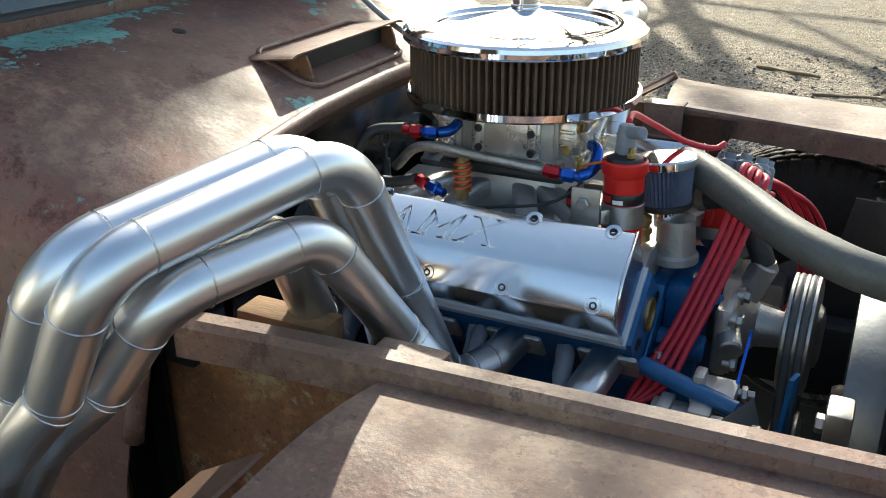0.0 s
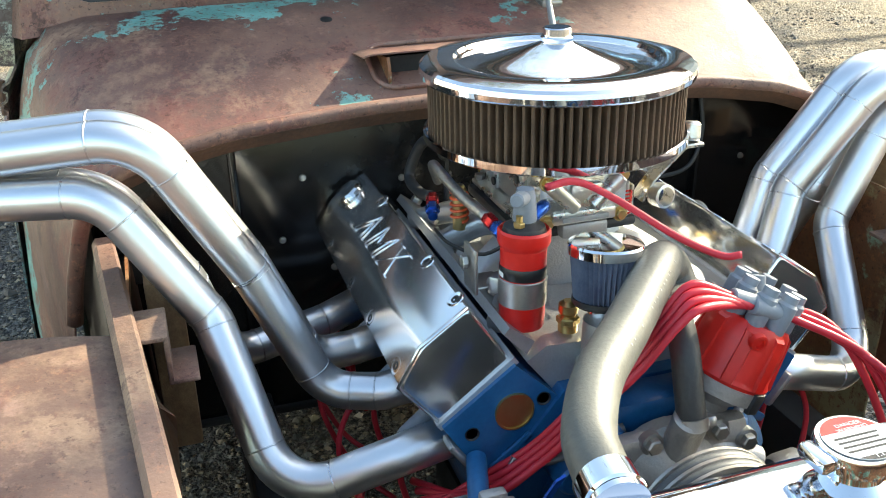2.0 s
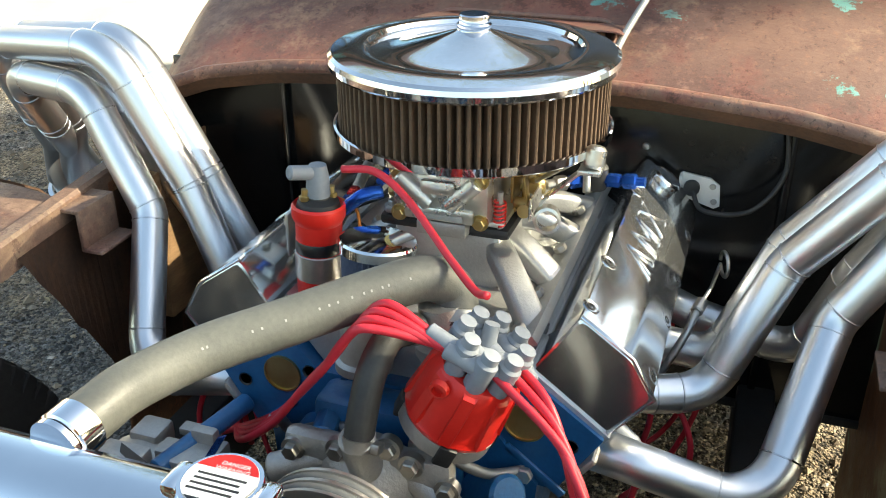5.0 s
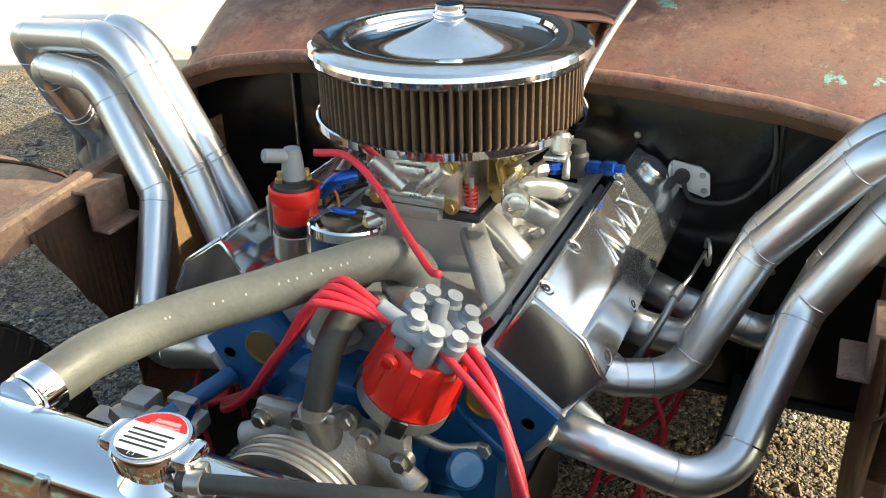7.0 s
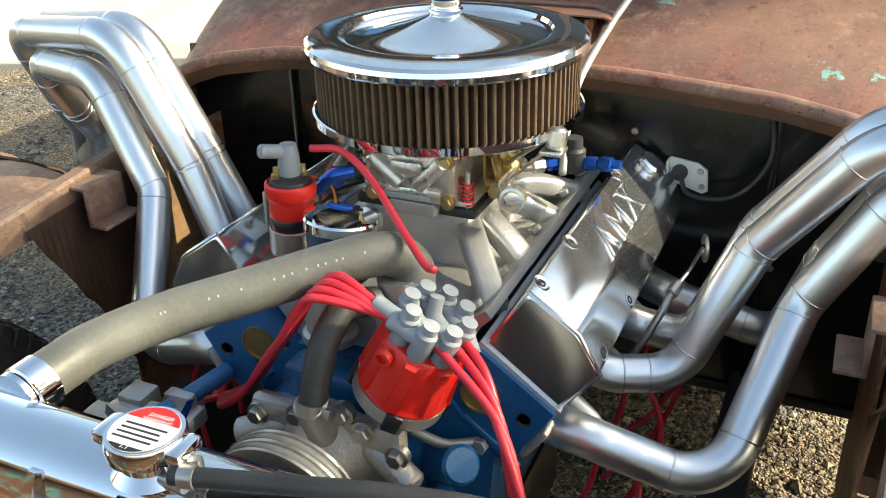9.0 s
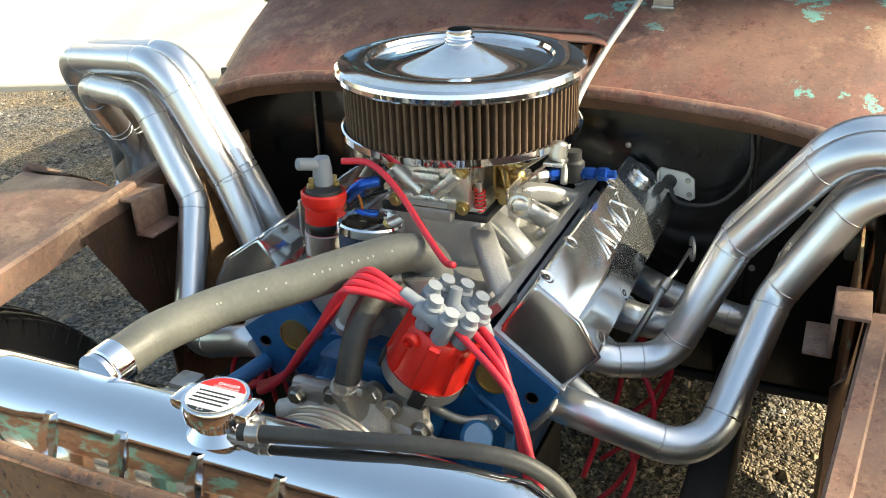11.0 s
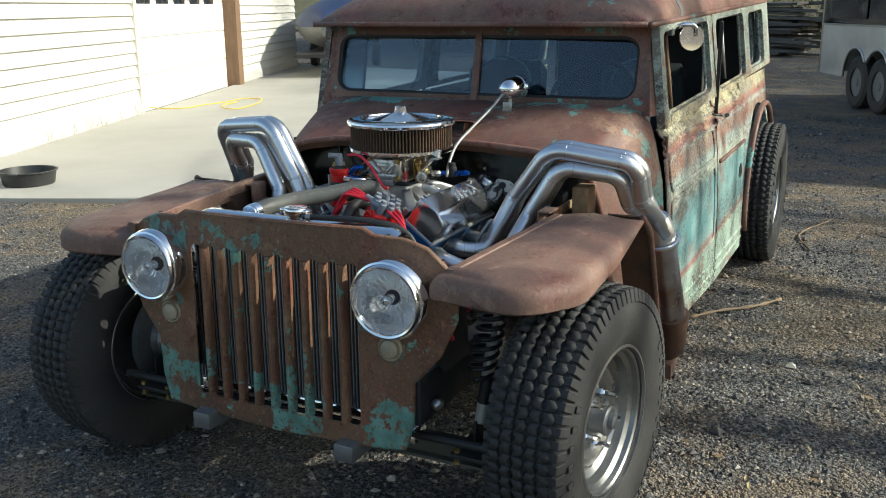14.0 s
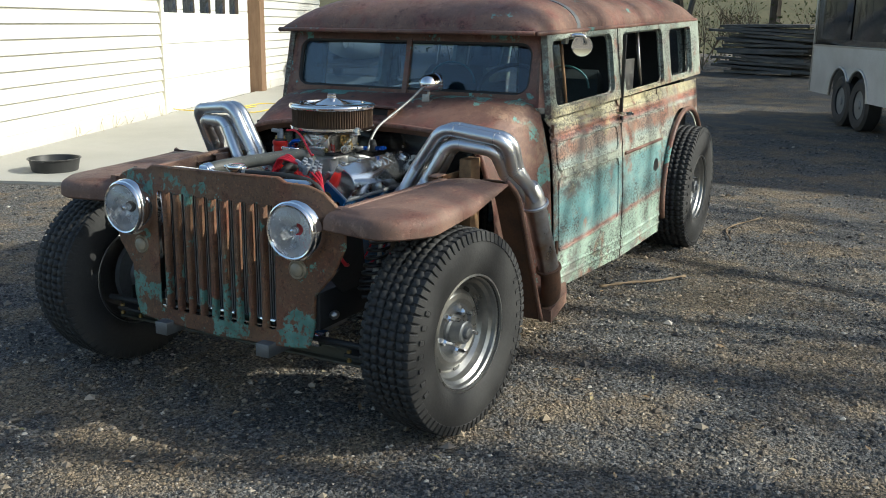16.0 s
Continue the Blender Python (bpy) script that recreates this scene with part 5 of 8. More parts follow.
for s in (1, -1):
    for x0, x1 in ((0.066, 0.185), (0.030, 0.070), (-0.030, -0.070), (-0.066, -0.180)):
        part("intake_runner", runner([(x0, s * 0.060, 0.880), ((x0 * 0.6 + x1 * 0.4), s * 0.090, 0.872), (x1, s * 0.142, 0.838)], 0.017, 0.015), SILVER, engine, smooth=50)
    part("runner_flange", loft([[(x, s * 0.118, 0.838), (x, s * 0.150, 0.862), (x, s * 0.157, 0.853), (x, s * 0.128, 0.822)] for x in (0.235, -0.235)]), SILVER, engine, smooth=15)
    for x in (0.215, 0.128, 0.0, -0.128, -0.215):
        part("flange_bolt", hexnut((x, s * 0.132, 0.852), (0, -s * 0.55, 0.83), 0.009, 0.009), STEEL, engine)
part("intake_manifold", man, SILVER, engine, "silver cast intake manifold", smooth=40)
part("thermostat_housing", join(lathe([(0.036, 0), (0.036, 0.012), (0.030, 0.016), (0.026, 0.05), (0.0255, 0.06)], 28, axis((0.245, 0.055, 0.835), (0.05, -0.1, 1))), rod((0.245, 0.055, 0.82), (0.245, 0.06, 0.84), 0.034, 20)), CAST, engine)
part("spacer_plate", box(-0.10, 0.10, -0.085, 0.085, 0.903, 0.918, 0.006), MATT_BLACK, engine, "black carburettor spacer")
part("oil_filler_tube", lathe([(0.034, 0), (0.034, 0.01), (0.029, 0.014), (0.027, 0.065), (0.0, 0.066)], 28, axis((0.262, -0.04, 0.80), (-0.05, 0.02, 1))), CAST, engine, "cast oil filler neck")
# water pump
wp = join(lathe([(0.07, 0), (0.072, 0.02), (0.05, 0.035), (0.032, 0.05), (0.026, 0.09), (0, 0.092)], 32, axis((0.335, 0.0, 0.70), (1, 0, 0))), rod((0.36, 0.004, 0.735), (0.385, 0.004, 0.80), 0.02, 20, 0.003),
          box(0.335, 0.362, -0.10, 0.10, 0.655, 0.765, 0.012), rod((0.345, 0.05, 0.73), (0.365, 0.115, 0.70), 0.018, 14, 0.003), rod((0.345, -0.05, 0.73), (0.365, -0.115, 0.71), 0.018, 14, 0.003))
part("water_pump", wp, CAST, engine, "cast aluminium water pump")
for y, z in ((-0.085, 0.745), (-0.03, 0.758), (0.055, 0.758), (0.095, 0.735), (0.095, 0.68), (-0.095, 0.68), (0.03, 0.775)):
    part("pump_bolt", join(hexnut((0.362, y, z), (1, 0, 0), 0.010, 0.012), rod((0.355, y, z), (0.365, y, z), 0.014, 16)), STEEL, engine)
for nm, z, r, x in (("pump_pulley", 0.70, 0.088, 0.42), ("crank_pulley", 0.47, 0.085, 0.42)):
    prof = [(0.03, 0.0), (r - 0.01, 0.004), (r, 0.006), (r, 0.010), (r - 0.013, 0.016), (r, 0.022), (r, 0.026), (r - 0.013, 0.032), (r, 0.038), (r, 0.042), (r - 0.012, 0.046), (r * 0.55, 0.046), (r * 0.5, 0.052), (0.03, 0.056), (0, 0.056)]
    part(nm, lathe(prof, 56, axis((x, 0, z), (1, 0, 0))), STEEL, engine, "plated steel grooved pulley")
BELT = simple("worn_rubber_belt", (0.06, 0.065, 0.07), (0.11, 0.115, 0.12), 0.5, 0.0, 10, 120, 0.1, 0.6)
for xo in (0.436, 0.452):
    pts = [(xo, 0.082 * math.cos(radians(a)), 0.70 + 0.082 * math.sin(radians(a))) for a in span(0, 180, 16)] + [(xo, 0.08 * math.cos(radians(a)), 0.47 + 0.08 * math.sin(radians(a))) for a in span(180, 360, 16)]
    part("drive_belt", sweep([Vector(p) for p in pts] + [Vector(pts[0])], 0.007, 6, cap=False), BELT, engine, "black rubber V-belt")
# accessory bracket, arm and lever at the exhaust side
part("bracket_rod", rod((0.262, -0.202, 0.712), (0.40, -0.245, 0.700), 0.0125, 18, 0.002), BLUE, engine, "blue bracket rod")
part("bracket_arm", loft([[(0.385, -0.30, 0.715), (0.415, -0.235, 0.72), (0.425, -0.235, 0.69), (0.41, -0.30, 0.67)], [(0.39, -0.30, 0.69), (0.41, -0.235, 0.675), (0.44, -0.24, 0.60), (0.42, -0.29, 0.60)]]), FRAME_GREY, engine)
part("blue_lever", loft([[(0.452, -0.235, 0.755), (0.458, -0.222, 0.76), (0.452, -0.222, 0.66), (0.446, -0.245, 0.66)], [(0.458, -0.235, 0.755), (0.464, -0.222, 0.76), (0.458, -0.222, 0.66), (0.452, -0.245, 0.66)]]), BLUE, engine, "blue steel adjuster lever")
alt = join(lathe([(0.055, 0), (0.062, 0.01), (0.062, 0.06), (0.05, 0.075), (0.02, 0.078), (0, 0.078)], 28, axis((0.33, -0.30, 0.63), (1, 0, 0))), box(0.34, 0.37, -0.27, -0.23, 0.66, 0.70, 0.004), box(0.37, 0.40, -0.33, -0.27, 0.68, 0.705, 0.004), box(0.31, 0.35, -0.32, -0.28, 0.67, 0.70, 0.005))
part("alternator", alt, CAST, engine, "cast alternator with bolted brackets")
part("alternator_bolt", hexnut((0.42, -0.27, 0.69), (1, 0, 0), 0.011, 0.012), STEEL, engine)
part("fuel_pump", join(lathe([(0.03, 0), (0.034, 0.01), (0.034, 0.04), (0.02, 0.055), (0, 0.056)], 24, axis((0.30, 0.20, 0.60), (0, 1, 0.1))), rod((0.31, 0.24, 0.62), (0.36, 0.25, 0.62), 0.008, 10)), CAST, engine)
# dipstick
dip = smooth_curve([(0.01, 0.27, 0.68), (-0.01, 0.30, 0.745), (-0.04, 0.312, 0.775)], 6)
part("dipstick_tube", sweep(dip, 0.0055, 10), STEEL, engine)
loop = [Vector((-0.135 + 0.019 * math.cos(a), 0.337 + 0.006 * math.cos(a), 0.80 + 0.017 * math.sin(a))) for a in [radians(k) for k in span(-150, 190, 18)]]
part("dipstick", sweep([Vector((-0.04, 0.312, 0.775)), Vector((-0.09, 0.325, 0.785))] + loop, 0.0028, 8), STEEL, engine, "dipstick with a ring handle")
part("dipstick_collar", rod((-0.035, 0.311, 0.773), (-0.058, 0.317, 0.779), 0.0085, 12, 0.002), STEEL, engine)
# second dipstick loop near the firewall
tr = [Vector((-0.165, -0.075, 0.72)), Vector((-0.19, -0.085, 0.86)), Vector((-0.192, -0.085, 0.905))]
part("gearbox_dipstick", join(sweep(tr, 0.007, 10), sweep([tr[-1], tr[-1] + Vector((0, 0, 0.022))] + [tr[-1] + Vector((0, 0.013 * math.sin(radians(a)), 0.034 - 0.013 * math.cos(radians(a)))) for a in span(10, 350, 14)], 0.003, 8)), MATT_BLACK, engine)

# bracket at the near front corner of the block, with its blue link
part("bracket_lug", join(box(0.336, 0.392, -0.236, -0.184, 0.688, 0.710, 0.004), box(0.336, 0.352, -0.228, -0.196, 0.704, 0.727, 0.005), box(0.290, 0.340, -0.262, -0.226, 0.664, 0.686, 0.004), box(0.300, 0.318, -0.270, -0.226, 0.684, 0.694, 0.002)), CAST, engine, "bare cast bracket lug")
part("bracket_bolt", join(rod((0.388, -0.198, 0.699), (0.412, -0.194, 0.697), 0.006, 12), hexnut((0.396, -0.197, 0.698), (1, 0.1, 0), 0.011, 0.008)), STEEL, engine, "plated bolt")
part("blue_link", loft([[(0.386, -0.203, 0.695), (0.390, -0.203, 0.695), (0.390, -0.190, 0.699), (0.386, -0.190, 0.699)], [(0.391, -0.160, 0.763), (0.395, -0.160, 0.763), (0.395, -0.149, 0.768), (0.391, -0.149, 0.768)]]), ANODISED_BLUE, engine, "flat blue link")
# spark plug boots between the ports, each with the end of its lead
for s in (1, -1):
    for x in (0.157, 0.022, -0.112, -0.228):
        pb = part("plug_boot", lathe([(0.0, 0.0), (0.0085, 0.0), (0.0105, 0.006), (0.0095, 0.030), (0.0078, 0.036), (0.0078, 0.056), (0.0045, 0.060), (0.0, 0.060)], 14, axis((x, s * 0.205, 0.728), (0.05, s * 0.72, -0.62))), BOOT, engine, "grey rubber plug boot")
        tip = Vector((x + 0.004, s * 0.248, 0.690))
        part("plug_lead", sweep(smooth_curve([tip, tip + Vector((0.004, s * 0.020, -0.022)), tip + Vector((0.010, s * 0.024, -0.06)), tip + Vector((0.02, s * 0.010, -0.12))], 6), 0.0042, 8), RED_WIRE, pb, "red lead end")

# ---- exhaust headers ----
BURNT_PIPE = brushed("burnt_pipe", (0.30, 0.24, 0.20), 0.32)
for s in (1, -1):
    hd = thing("exhaust_header", (0, s * 0.5, 0.7), "bare stainless steel header of four bent tubes over the fender", "exhaust header", "exhaust headers")
    R_T = 0.0255
    ring1, ring2 = mx(s, (-0.234, 0.847, 0.736)), mx(s, (-0.365, 0.872, 0.425))
    up = (ring1 - ring2).normalized()
    across = Vector((0, 1, 0)).cross(up).normalized()
    # the tops of the tubes, from the inner bend over the fender to the weld of the collector
    if s > 0:
        upper = [(0.003, 0.538, 1.042), (-0.038, 0.803, 1.004), (-0.098, 0.808, 0.880)]
        lower = [(0.000, 0.568, 0.986), (-0.042, 0.752, 0.962), (-0.108, 0.768, 0.862)]
        rise_u, rise_l, back = (-0.012, 0.412, 0.872), (0.018, 0.473, 0.820), -0.054
    else:
        upper = [(0.014, 0.526, 1.072), (-0.056, 0.806, 1.044), (-0.126, 0.812, 0.905)]
        lower = [(0.010, 0.580, 1.004), (-0.038, 0.752, 1.000), (-0.112, 0.766, 0.895)]
        rise_u, rise_l, back = (0.020, 0.418, 0.880), (0.048, 0.473, 0.84), -0.046

    def shifted(line, dx, dz):
        return [(x + dx * (1 - 0.06 * k), y, z + dz) for k, (x, y, z) in enumerate(line)]

    def into(q, w):
        """A place inside the mouth of the collector."""
        p = ring1 + up * 0.02 + across * q + Vector((0, s * w, 0))
        return (p.x, s * p.y, p.z)

    tubes = {
        "front_lower": ([(0.222, 0.214, 0.722), (0.208, 0.29, 0.695), (0.182, 0.420, 0.648), rise_l] + lower + [into(-0.018, -0.018)], [0.05, 0.07, 0.05, 0.07, 0.055, 0.03]),
        "front_upper": ([(0.09, 0.214, 0.722), (0.075, 0.268, 0.705), (0.040, 0.338, 0.700), rise_u] + upper + [into(-0.018, 0.018)], [0.04, 0.06, 0.05, 0.085, 0.062, 0.03]),
        "rear_lower": ([(-0.18, 0.214, 0.722), (-0.16, 0.30, 0.70), (-0.115, 0.452, 0.69), (-0.055, 0.495, 0.85)] + shifted(lower, back, -0.004) + [into(0.018, -0.018)], [0.05, 0.06, 0.05, 0.07, 0.055, 0.03]),
        "rear_upper": ([(-0.045, 0.214, 0.722), (-0.045, 0.28, 0.71), (-0.04, 0.345, 0.71), (rise_u[0] + back, rise_u[1], rise_u[2] + 0.004)] + shifted(upper, back, 0.004 if s > 0 else 0.001) + [into(0.018, 0.018)], [0.04, 0.06, 0.05, 0.085, 0.062, 0.03]),
    }
    for nm, (pts, rad) in tubes.items():
        P3 = [mx(s, p) for p in pts]
        line = fillet(P3, rad, 9)
        tb = part("tube", sweep(line, R_T, 28), STEEL_PIPE, hd, smooth=60)
        # weld beads where bends meet the straights
        for k in range(2, len(line) - 1):
            a, b, c = line[k - 1], line[k], line[k + 1]
            turn = (b - a).angle(c - b)
            prev = (line[k - 1] - line[k - 2]).angle(b - a)
            lng = max((b - a).length, (c - b).length)
            if abs((b - a).length - (c - b).length) > 0.022 and lng > 0.03:
                d = (c - b) if (c - b).length > (b - a).length else (b - a)
                bead = lathe([(R_T - 0.001, -0.0018), (R_T + 0.0008, -0.0008), (R_T + 0.0009, 0.0008), (R_T - 0.001, 0.0018)], 28, axis(b, d), closed=True)
                for v in bead.verts:
                    v.co += (v.co - b).normalized() * noise.noise(v.co * 400) * 0.0008
                part("weld_bead", bead, WELD, tb)
    def hoop(p, q):
        side = Vector((0, 1, 0))
        return [p + across * q * math.cos(i * math.pi / 12) + side * q * math.sin(i * math.pi / 12) for i in range(24)]

    part("collector", loft([hoop(ring1 + up * d, q) for d, q in ((0.085, 0.032), (0.05, 0.044), (0.02, 0.047), (-0.012, 0.047))]), STEEL_PIPE, hd, "tapered collector", smooth=60)
    part("down_pipe", loft([hoop(ring1 + up * d, 0.045) for d in (-0.012, -0.18, -0.345)]), BURNT_PIPE, hd, "heat-browned down pipe", smooth=60)
    part("collector_ring", lathe([(0.052, -0.006), (0.060, -0.004), (0.060, 0.004), (0.052, 0.006)], 32, axis(ring1 - up * 0.012, up), closed=True), STEEL_PIPE, hd, "welded flange ring")
    part("lower_ring", lathe([(0.042, -0.01), (0.056, -0.006), (0.056, 0.006), (0.042, 0.01)], 32, axis(ring2, up), closed=True), RUST_DARK, hd)
    part("turnout", sweep(smooth_curve([ring2, ring2 - up * 0.05, mx(s, (-0.425, 0.86, 0.29)), mx(s, (-0.50, 0.80, 0.25)), mx(s, (-0.58, 0.72, 0.24))], 6), 0.044, 24), RUST_DARK, hd)

# ---- air cleaner ----
ac = thing("air_cleaner", (0, 0, 1.02), "large round air cleaner with chrome lid and dark pleated filter", "air cleaner")
Z0 = 1.016
part("base_pan", lathe([(0.055, Z0 - 0.03), (0.06, Z0 - 0.026), (0.10, Z0 - 0.012), (0.165, Z0 - 0.004), (0.178, Z0 - 0.004), (0.184, Z0), (0.184, Z0 + 0.010), (0.181, Z0 + 0.011), (0.180, Z0 + 0.004), (0.06, Z0 + 0.004)], 96), CHROME, ac, "chrome base pan")
bm = bmesh.new()
n = 96
lo, hi = [], []
for i in range(6 * n):
    a = math.pi * i / n / 3
    r = (0.1765, 0.1770, 0.1765, 0.1700, 0.1600, 0.1700)[i % 6]
    a += (0.0, 0.0, 0.0, -0.004, 0.0, 0.004)[i % 6]
    lo.append(bm.verts.new((r * math.cos(a), r * math.sin(a), Z0 + 0.003)))
    hi.append(bm.verts.new((r * math.cos(a), r * math.sin(a), Z0 + 0.092)))
for i in range(6 * n):
    j = (i + 1) % (6 * n)
    bm.faces.new((lo[i], lo[j], hi[j], hi[i]))
part("pleated_filter", bm, PAPER, ac, "dark brown pleated gauze filter", smooth=0)
part("filter_core", lathe([(0.150, Z0), (0.150, Z0 + 0.09)], 48), PAPER, ac)
ZL = Z0 + 0.090
part("lid", lathe([(0.178, ZL), (0.185, ZL - 0.004), (0.1875, ZL - 0.001), (0.1885, ZL + 0.006), (0.187, ZL + 0.012), (0.182, ZL + 0.0155), (0.168, ZL + 0.018), (0.146, ZL + 0.0205), (0.141, ZL + 0.0195), (0.138, ZL + 0.014), (0.134, ZL + 0.0125), (0.112, ZL + 0.0130), (0.104, ZL + 0.0140), (0.092, ZL + 0.0165), (0.055, ZL + 0.0265), (0.026, ZL + 0.036), (0.022, ZL + 0.0385), (0.0, ZL + 0.039)], 128), DUSTY_CHROME, ac, "domed chrome lid", smooth=20)
part("wing_nut", join(lathe([(0.021, ZL + 0.038), (0.0225, ZL + 0.040), (0.0225, ZL + 0.0445), (0.021, ZL + 0.046), (0.0, ZL + 0.046)], 40), lathe([(0.0195, ZL + 0.045), (0.0195, ZL + 0.056), (0.018, ZL + 0.0575), (0.0, ZL + 0.0575)], 40)), CHROME, ac, "knurled chrome lid nut")

ac.matrix_basis = Matrix.Translation((0.0, 0.007, 1.016)) @ Matrix.Scale(0.965, 4)

# ---- carburettor ----
carb = thing("carburettor", (0, 0, 0.918), "bare metal four-barrel carburettor with brass linkage", "carburettor")
part("main_body", join(box(-0.075, 0.075, -0.055, 0.055, 0.918, 0.985, 0.006), lathe([(0.062, 0.98), (0.064, 0.99), (0.060, 1.006), (0.0, 1.006)], 40)), CAST, carb)
CARB_METAL = simple("bright_dichromate_casting", (0.60, 0.58, 0.53), (0.72, 0.71, 0.68), 0.22, 0.92, 24, 200, 0.2, 0.38)
for d in (1, -1):
    fb = join(box(d * 0.082, d * 0.112, -0.062, 0.062, 0.922, 0.992, 0.007), rod((d * 0.117, -0.050, 0.984), (d * 0.112, -0.012, 0.946), 0.0105, 16, 0.002), rod((d * 0.117, 0.050, 0.984), (d * 0.112, 0.012, 0.946), 0.0105, 16, 0.002), box(d * 0.110, d * 0.121, -0.022, 0.022, 0.962, 0.980, 0.004), box(d * 0.110, d * 0.117, -0.045, 0.045, 0.926, 0.944, 0.004))
    part("float_bowl", fb, CARB_METAL, carb, "bright float bowl")
    part("metering_block", box(d * 0.074, d * 0.083, -0.058, 0.058, 0.922, 0.990, 0.002), CAST, carb)
    for y in (-0.052, 0.052):
        for z in (0.930, 0.984):
            part("bowl_screw", join(hexnut((d * 0.112, y, z), (d, 0, 0), 0.0075, 0.008), rod((d * 0.110, y, z), (d * 0.114, y, z), 0.0105, 14)), BRASS, carb)
    part("sight_plug", hexnut((d * 0.097, -0.063, 0.952), (0, -1, 0), 0.008, 0.007), BRASS, carb)
    part("bowl_rib", box(d * 0.086, d * 0.108, -0.066, -0.060, 0.965, 0.970, 0.001), CARB_METAL, carb)
    part("bowl_rib", box(d * 0.086, d * 0.108, -0.066, -0.060, 0.975, 0.980, 0.001), CARB_METAL, carb)
part("side_plate", join(box(-0.055, 0.055, -0.060, -0.054, 0.930, 0.988, 0.002), box(-0.05, -0.035, -0.063, -0.058, 0.928, 0.99, 0.002), box(0.035, 0.05, -0.063, -0.058, 0.928, 0.99, 0.002)), CARB_METAL, carb)
for x in (-0.042, 0.042):
    for z in (0.938, 0.968):
        part("plate_screw", lathe([(0.0, 0.0), (0.006, 0.0), (0.006, 0.003), (0.0, 0.004)], 12, axis((x, -0.063, z), (0, -1, 0))), MATT_BLACK, carb)
part("base_plate", box(-0.098, 0.098, -0.078, 0.078, 0.9185, 0.9265, 0.003), CARB_METAL, carb)
for x in (-0.088, 0.088):
    for y in (-0.068, 0.068):
        part("stud_nut", hexnut((x, y, 0.9265), (0, 0, 1), 0.008, 0.008), STEEL, carb)
part("name_bar", box(0.118, 0.120, -0.032, 0.032, 0.930, 0.937, 0.0005), GREY_PRINT, carb)
part("accelerator_pump", join(box(0.07, 0.115, -0.03, 0.035, 0.905, 0.925, 0.004), rod((0.092, 0.071, 0.912), (0.092, 0.071, 0.965), 0.004, 10)), CAST, carb)
sp = [Vector((0.092 + 0.007 * math.cos(radians(a)), 0.071 + 0.007 * math.sin(radians(a)), 0.922 + 0.032 * a / 2160)) for a in span(0, 2160, 90)]
part("pump_spring", sweep(sp, 0.0014, 6), RED, carb, "small red spring")
lk = join(box(-0.03, 0.035, 0.068, 0.073, 0.915, 0.985, 0.003), rod((0.0, 0.06, 0.935), (0.0, 0.105, 0.935), 0.005, 10), rod((0.02, 0.08, 0.975), (0.02, 0.11, 0.965), 0.007, 10), box(-0.02, 0.03, 0.082, 0.086, 0.93, 0.975, 0.002), lathe([(0.012, 0), (0.013, 0.006), (0.009, 0.012), (0, 0.012)], 16, axis((0.0, 0.088, 0.955), (0, 1, 0))), rod((-0.04, 0.078, 0.92), (0.05, 0.078, 0.925), 0.003, 8), lathe([(0.009, 0), (0.009, 0.02), (0, 0.02)], 12, axis((0.03, 0.09, 0.92), (1, 0, 0.2))))
part("throttle_linkage", lk, BRASS, carb, "brass-plated throttle linkage")
br = join(loft([[(0.045, 0.105, 0.925), (0.075, 0.105, 0.925), (0.075, 0.109, 0.925), (0.045, 0.109, 0.925)], [(0.055, 0.118, 0.955), (0.080, 0.118, 0.955), (0.080, 0.122, 0.955), (0.055, 0.122, 0.955)], [(0.060, 0.165, 1.000), (0.082, 0.165, 1.000), (0.082, 0.169, 1.000), (0.060, 0.169, 1.000)]]),
          box(0.056, 0.086, 0.160, 0.188, 0.996, 1.002, 0.002), box(0.0, 0.06, 0.098, 0.102, 0.915, 0.945, 0.002))
part("cable_bracket", br, CARB_METAL, carb, "bright throttle cable bracket", smooth=20)
part("cable_end", lathe([(0.010, 0), (0.0125, 0.004), (0.0125, 0.022), (0.008, 0.026), (0, 0.026)], 18, axis((0.071, 0.176, 1.002), (-0.2, 0.1, 1))), CARB_METAL, carb)
part("cable_ring", lathe([(0.013, -0.010), (0.0165, -0.009), (0.0165, 0.009), (0.013, 0.010)], 24, axis((0.085, 0.128, 0.935), (1, 0.2, 0.1)), closed=True), CARB_METAL, carb)
part("throttle_rod", rod((0.072, 0.172, 1.018), (0.02, 0.098, 0.955), 0.003, 10), STEEL, carb)
for x, y, z, r in ((0.03, 0.088, 0.972, 0.010), (-0.005, 0.092, 0.940, 0.013), (0.038, 0.086, 0.930, 0.008)):
    part("linkage_boss", lathe([(r * 0.6, -0.012), (r, -0.010), (r, 0.006), (r * 0.5, 0.012), (0, 0.012)], 18, axis((x, y, z), (0, 1, 0))), BRASS, carb)
part("linkage_arm", moved(box(-0.006, 0.006, -0.002, 0.002, -0.03, 0.03, 0.002), Matrix.Translation((0.045, 0.092, 0.950)) @ Matrix.Rotation(radians(25), 4, "Y")), BRASS, carb)
# fuel hoses with coloured fittings on the exhaust side


def fitting(p, d, first, second, parent):
    p, d = Vector(p), Vector(d).normalized()
    part("hose_nut", join(lathe([(0.0085, 0), (0.0095, 0.002), (0.0095, 0.020), (0.0085, 0.022)], 6, axis(p, d)), rod(p, p + d * 0.028, 0.007, 12)), first, parent)
    part("swivel_nut", join(lathe([(0.0095, 0.026), (0.0105, 0.028), (0.0105, 0.042), (0.009, 0.044)], 6, axis(p, d)), rod(p + d * 0.02, p + d * 0.055, 0.007, 12)), second, parent)


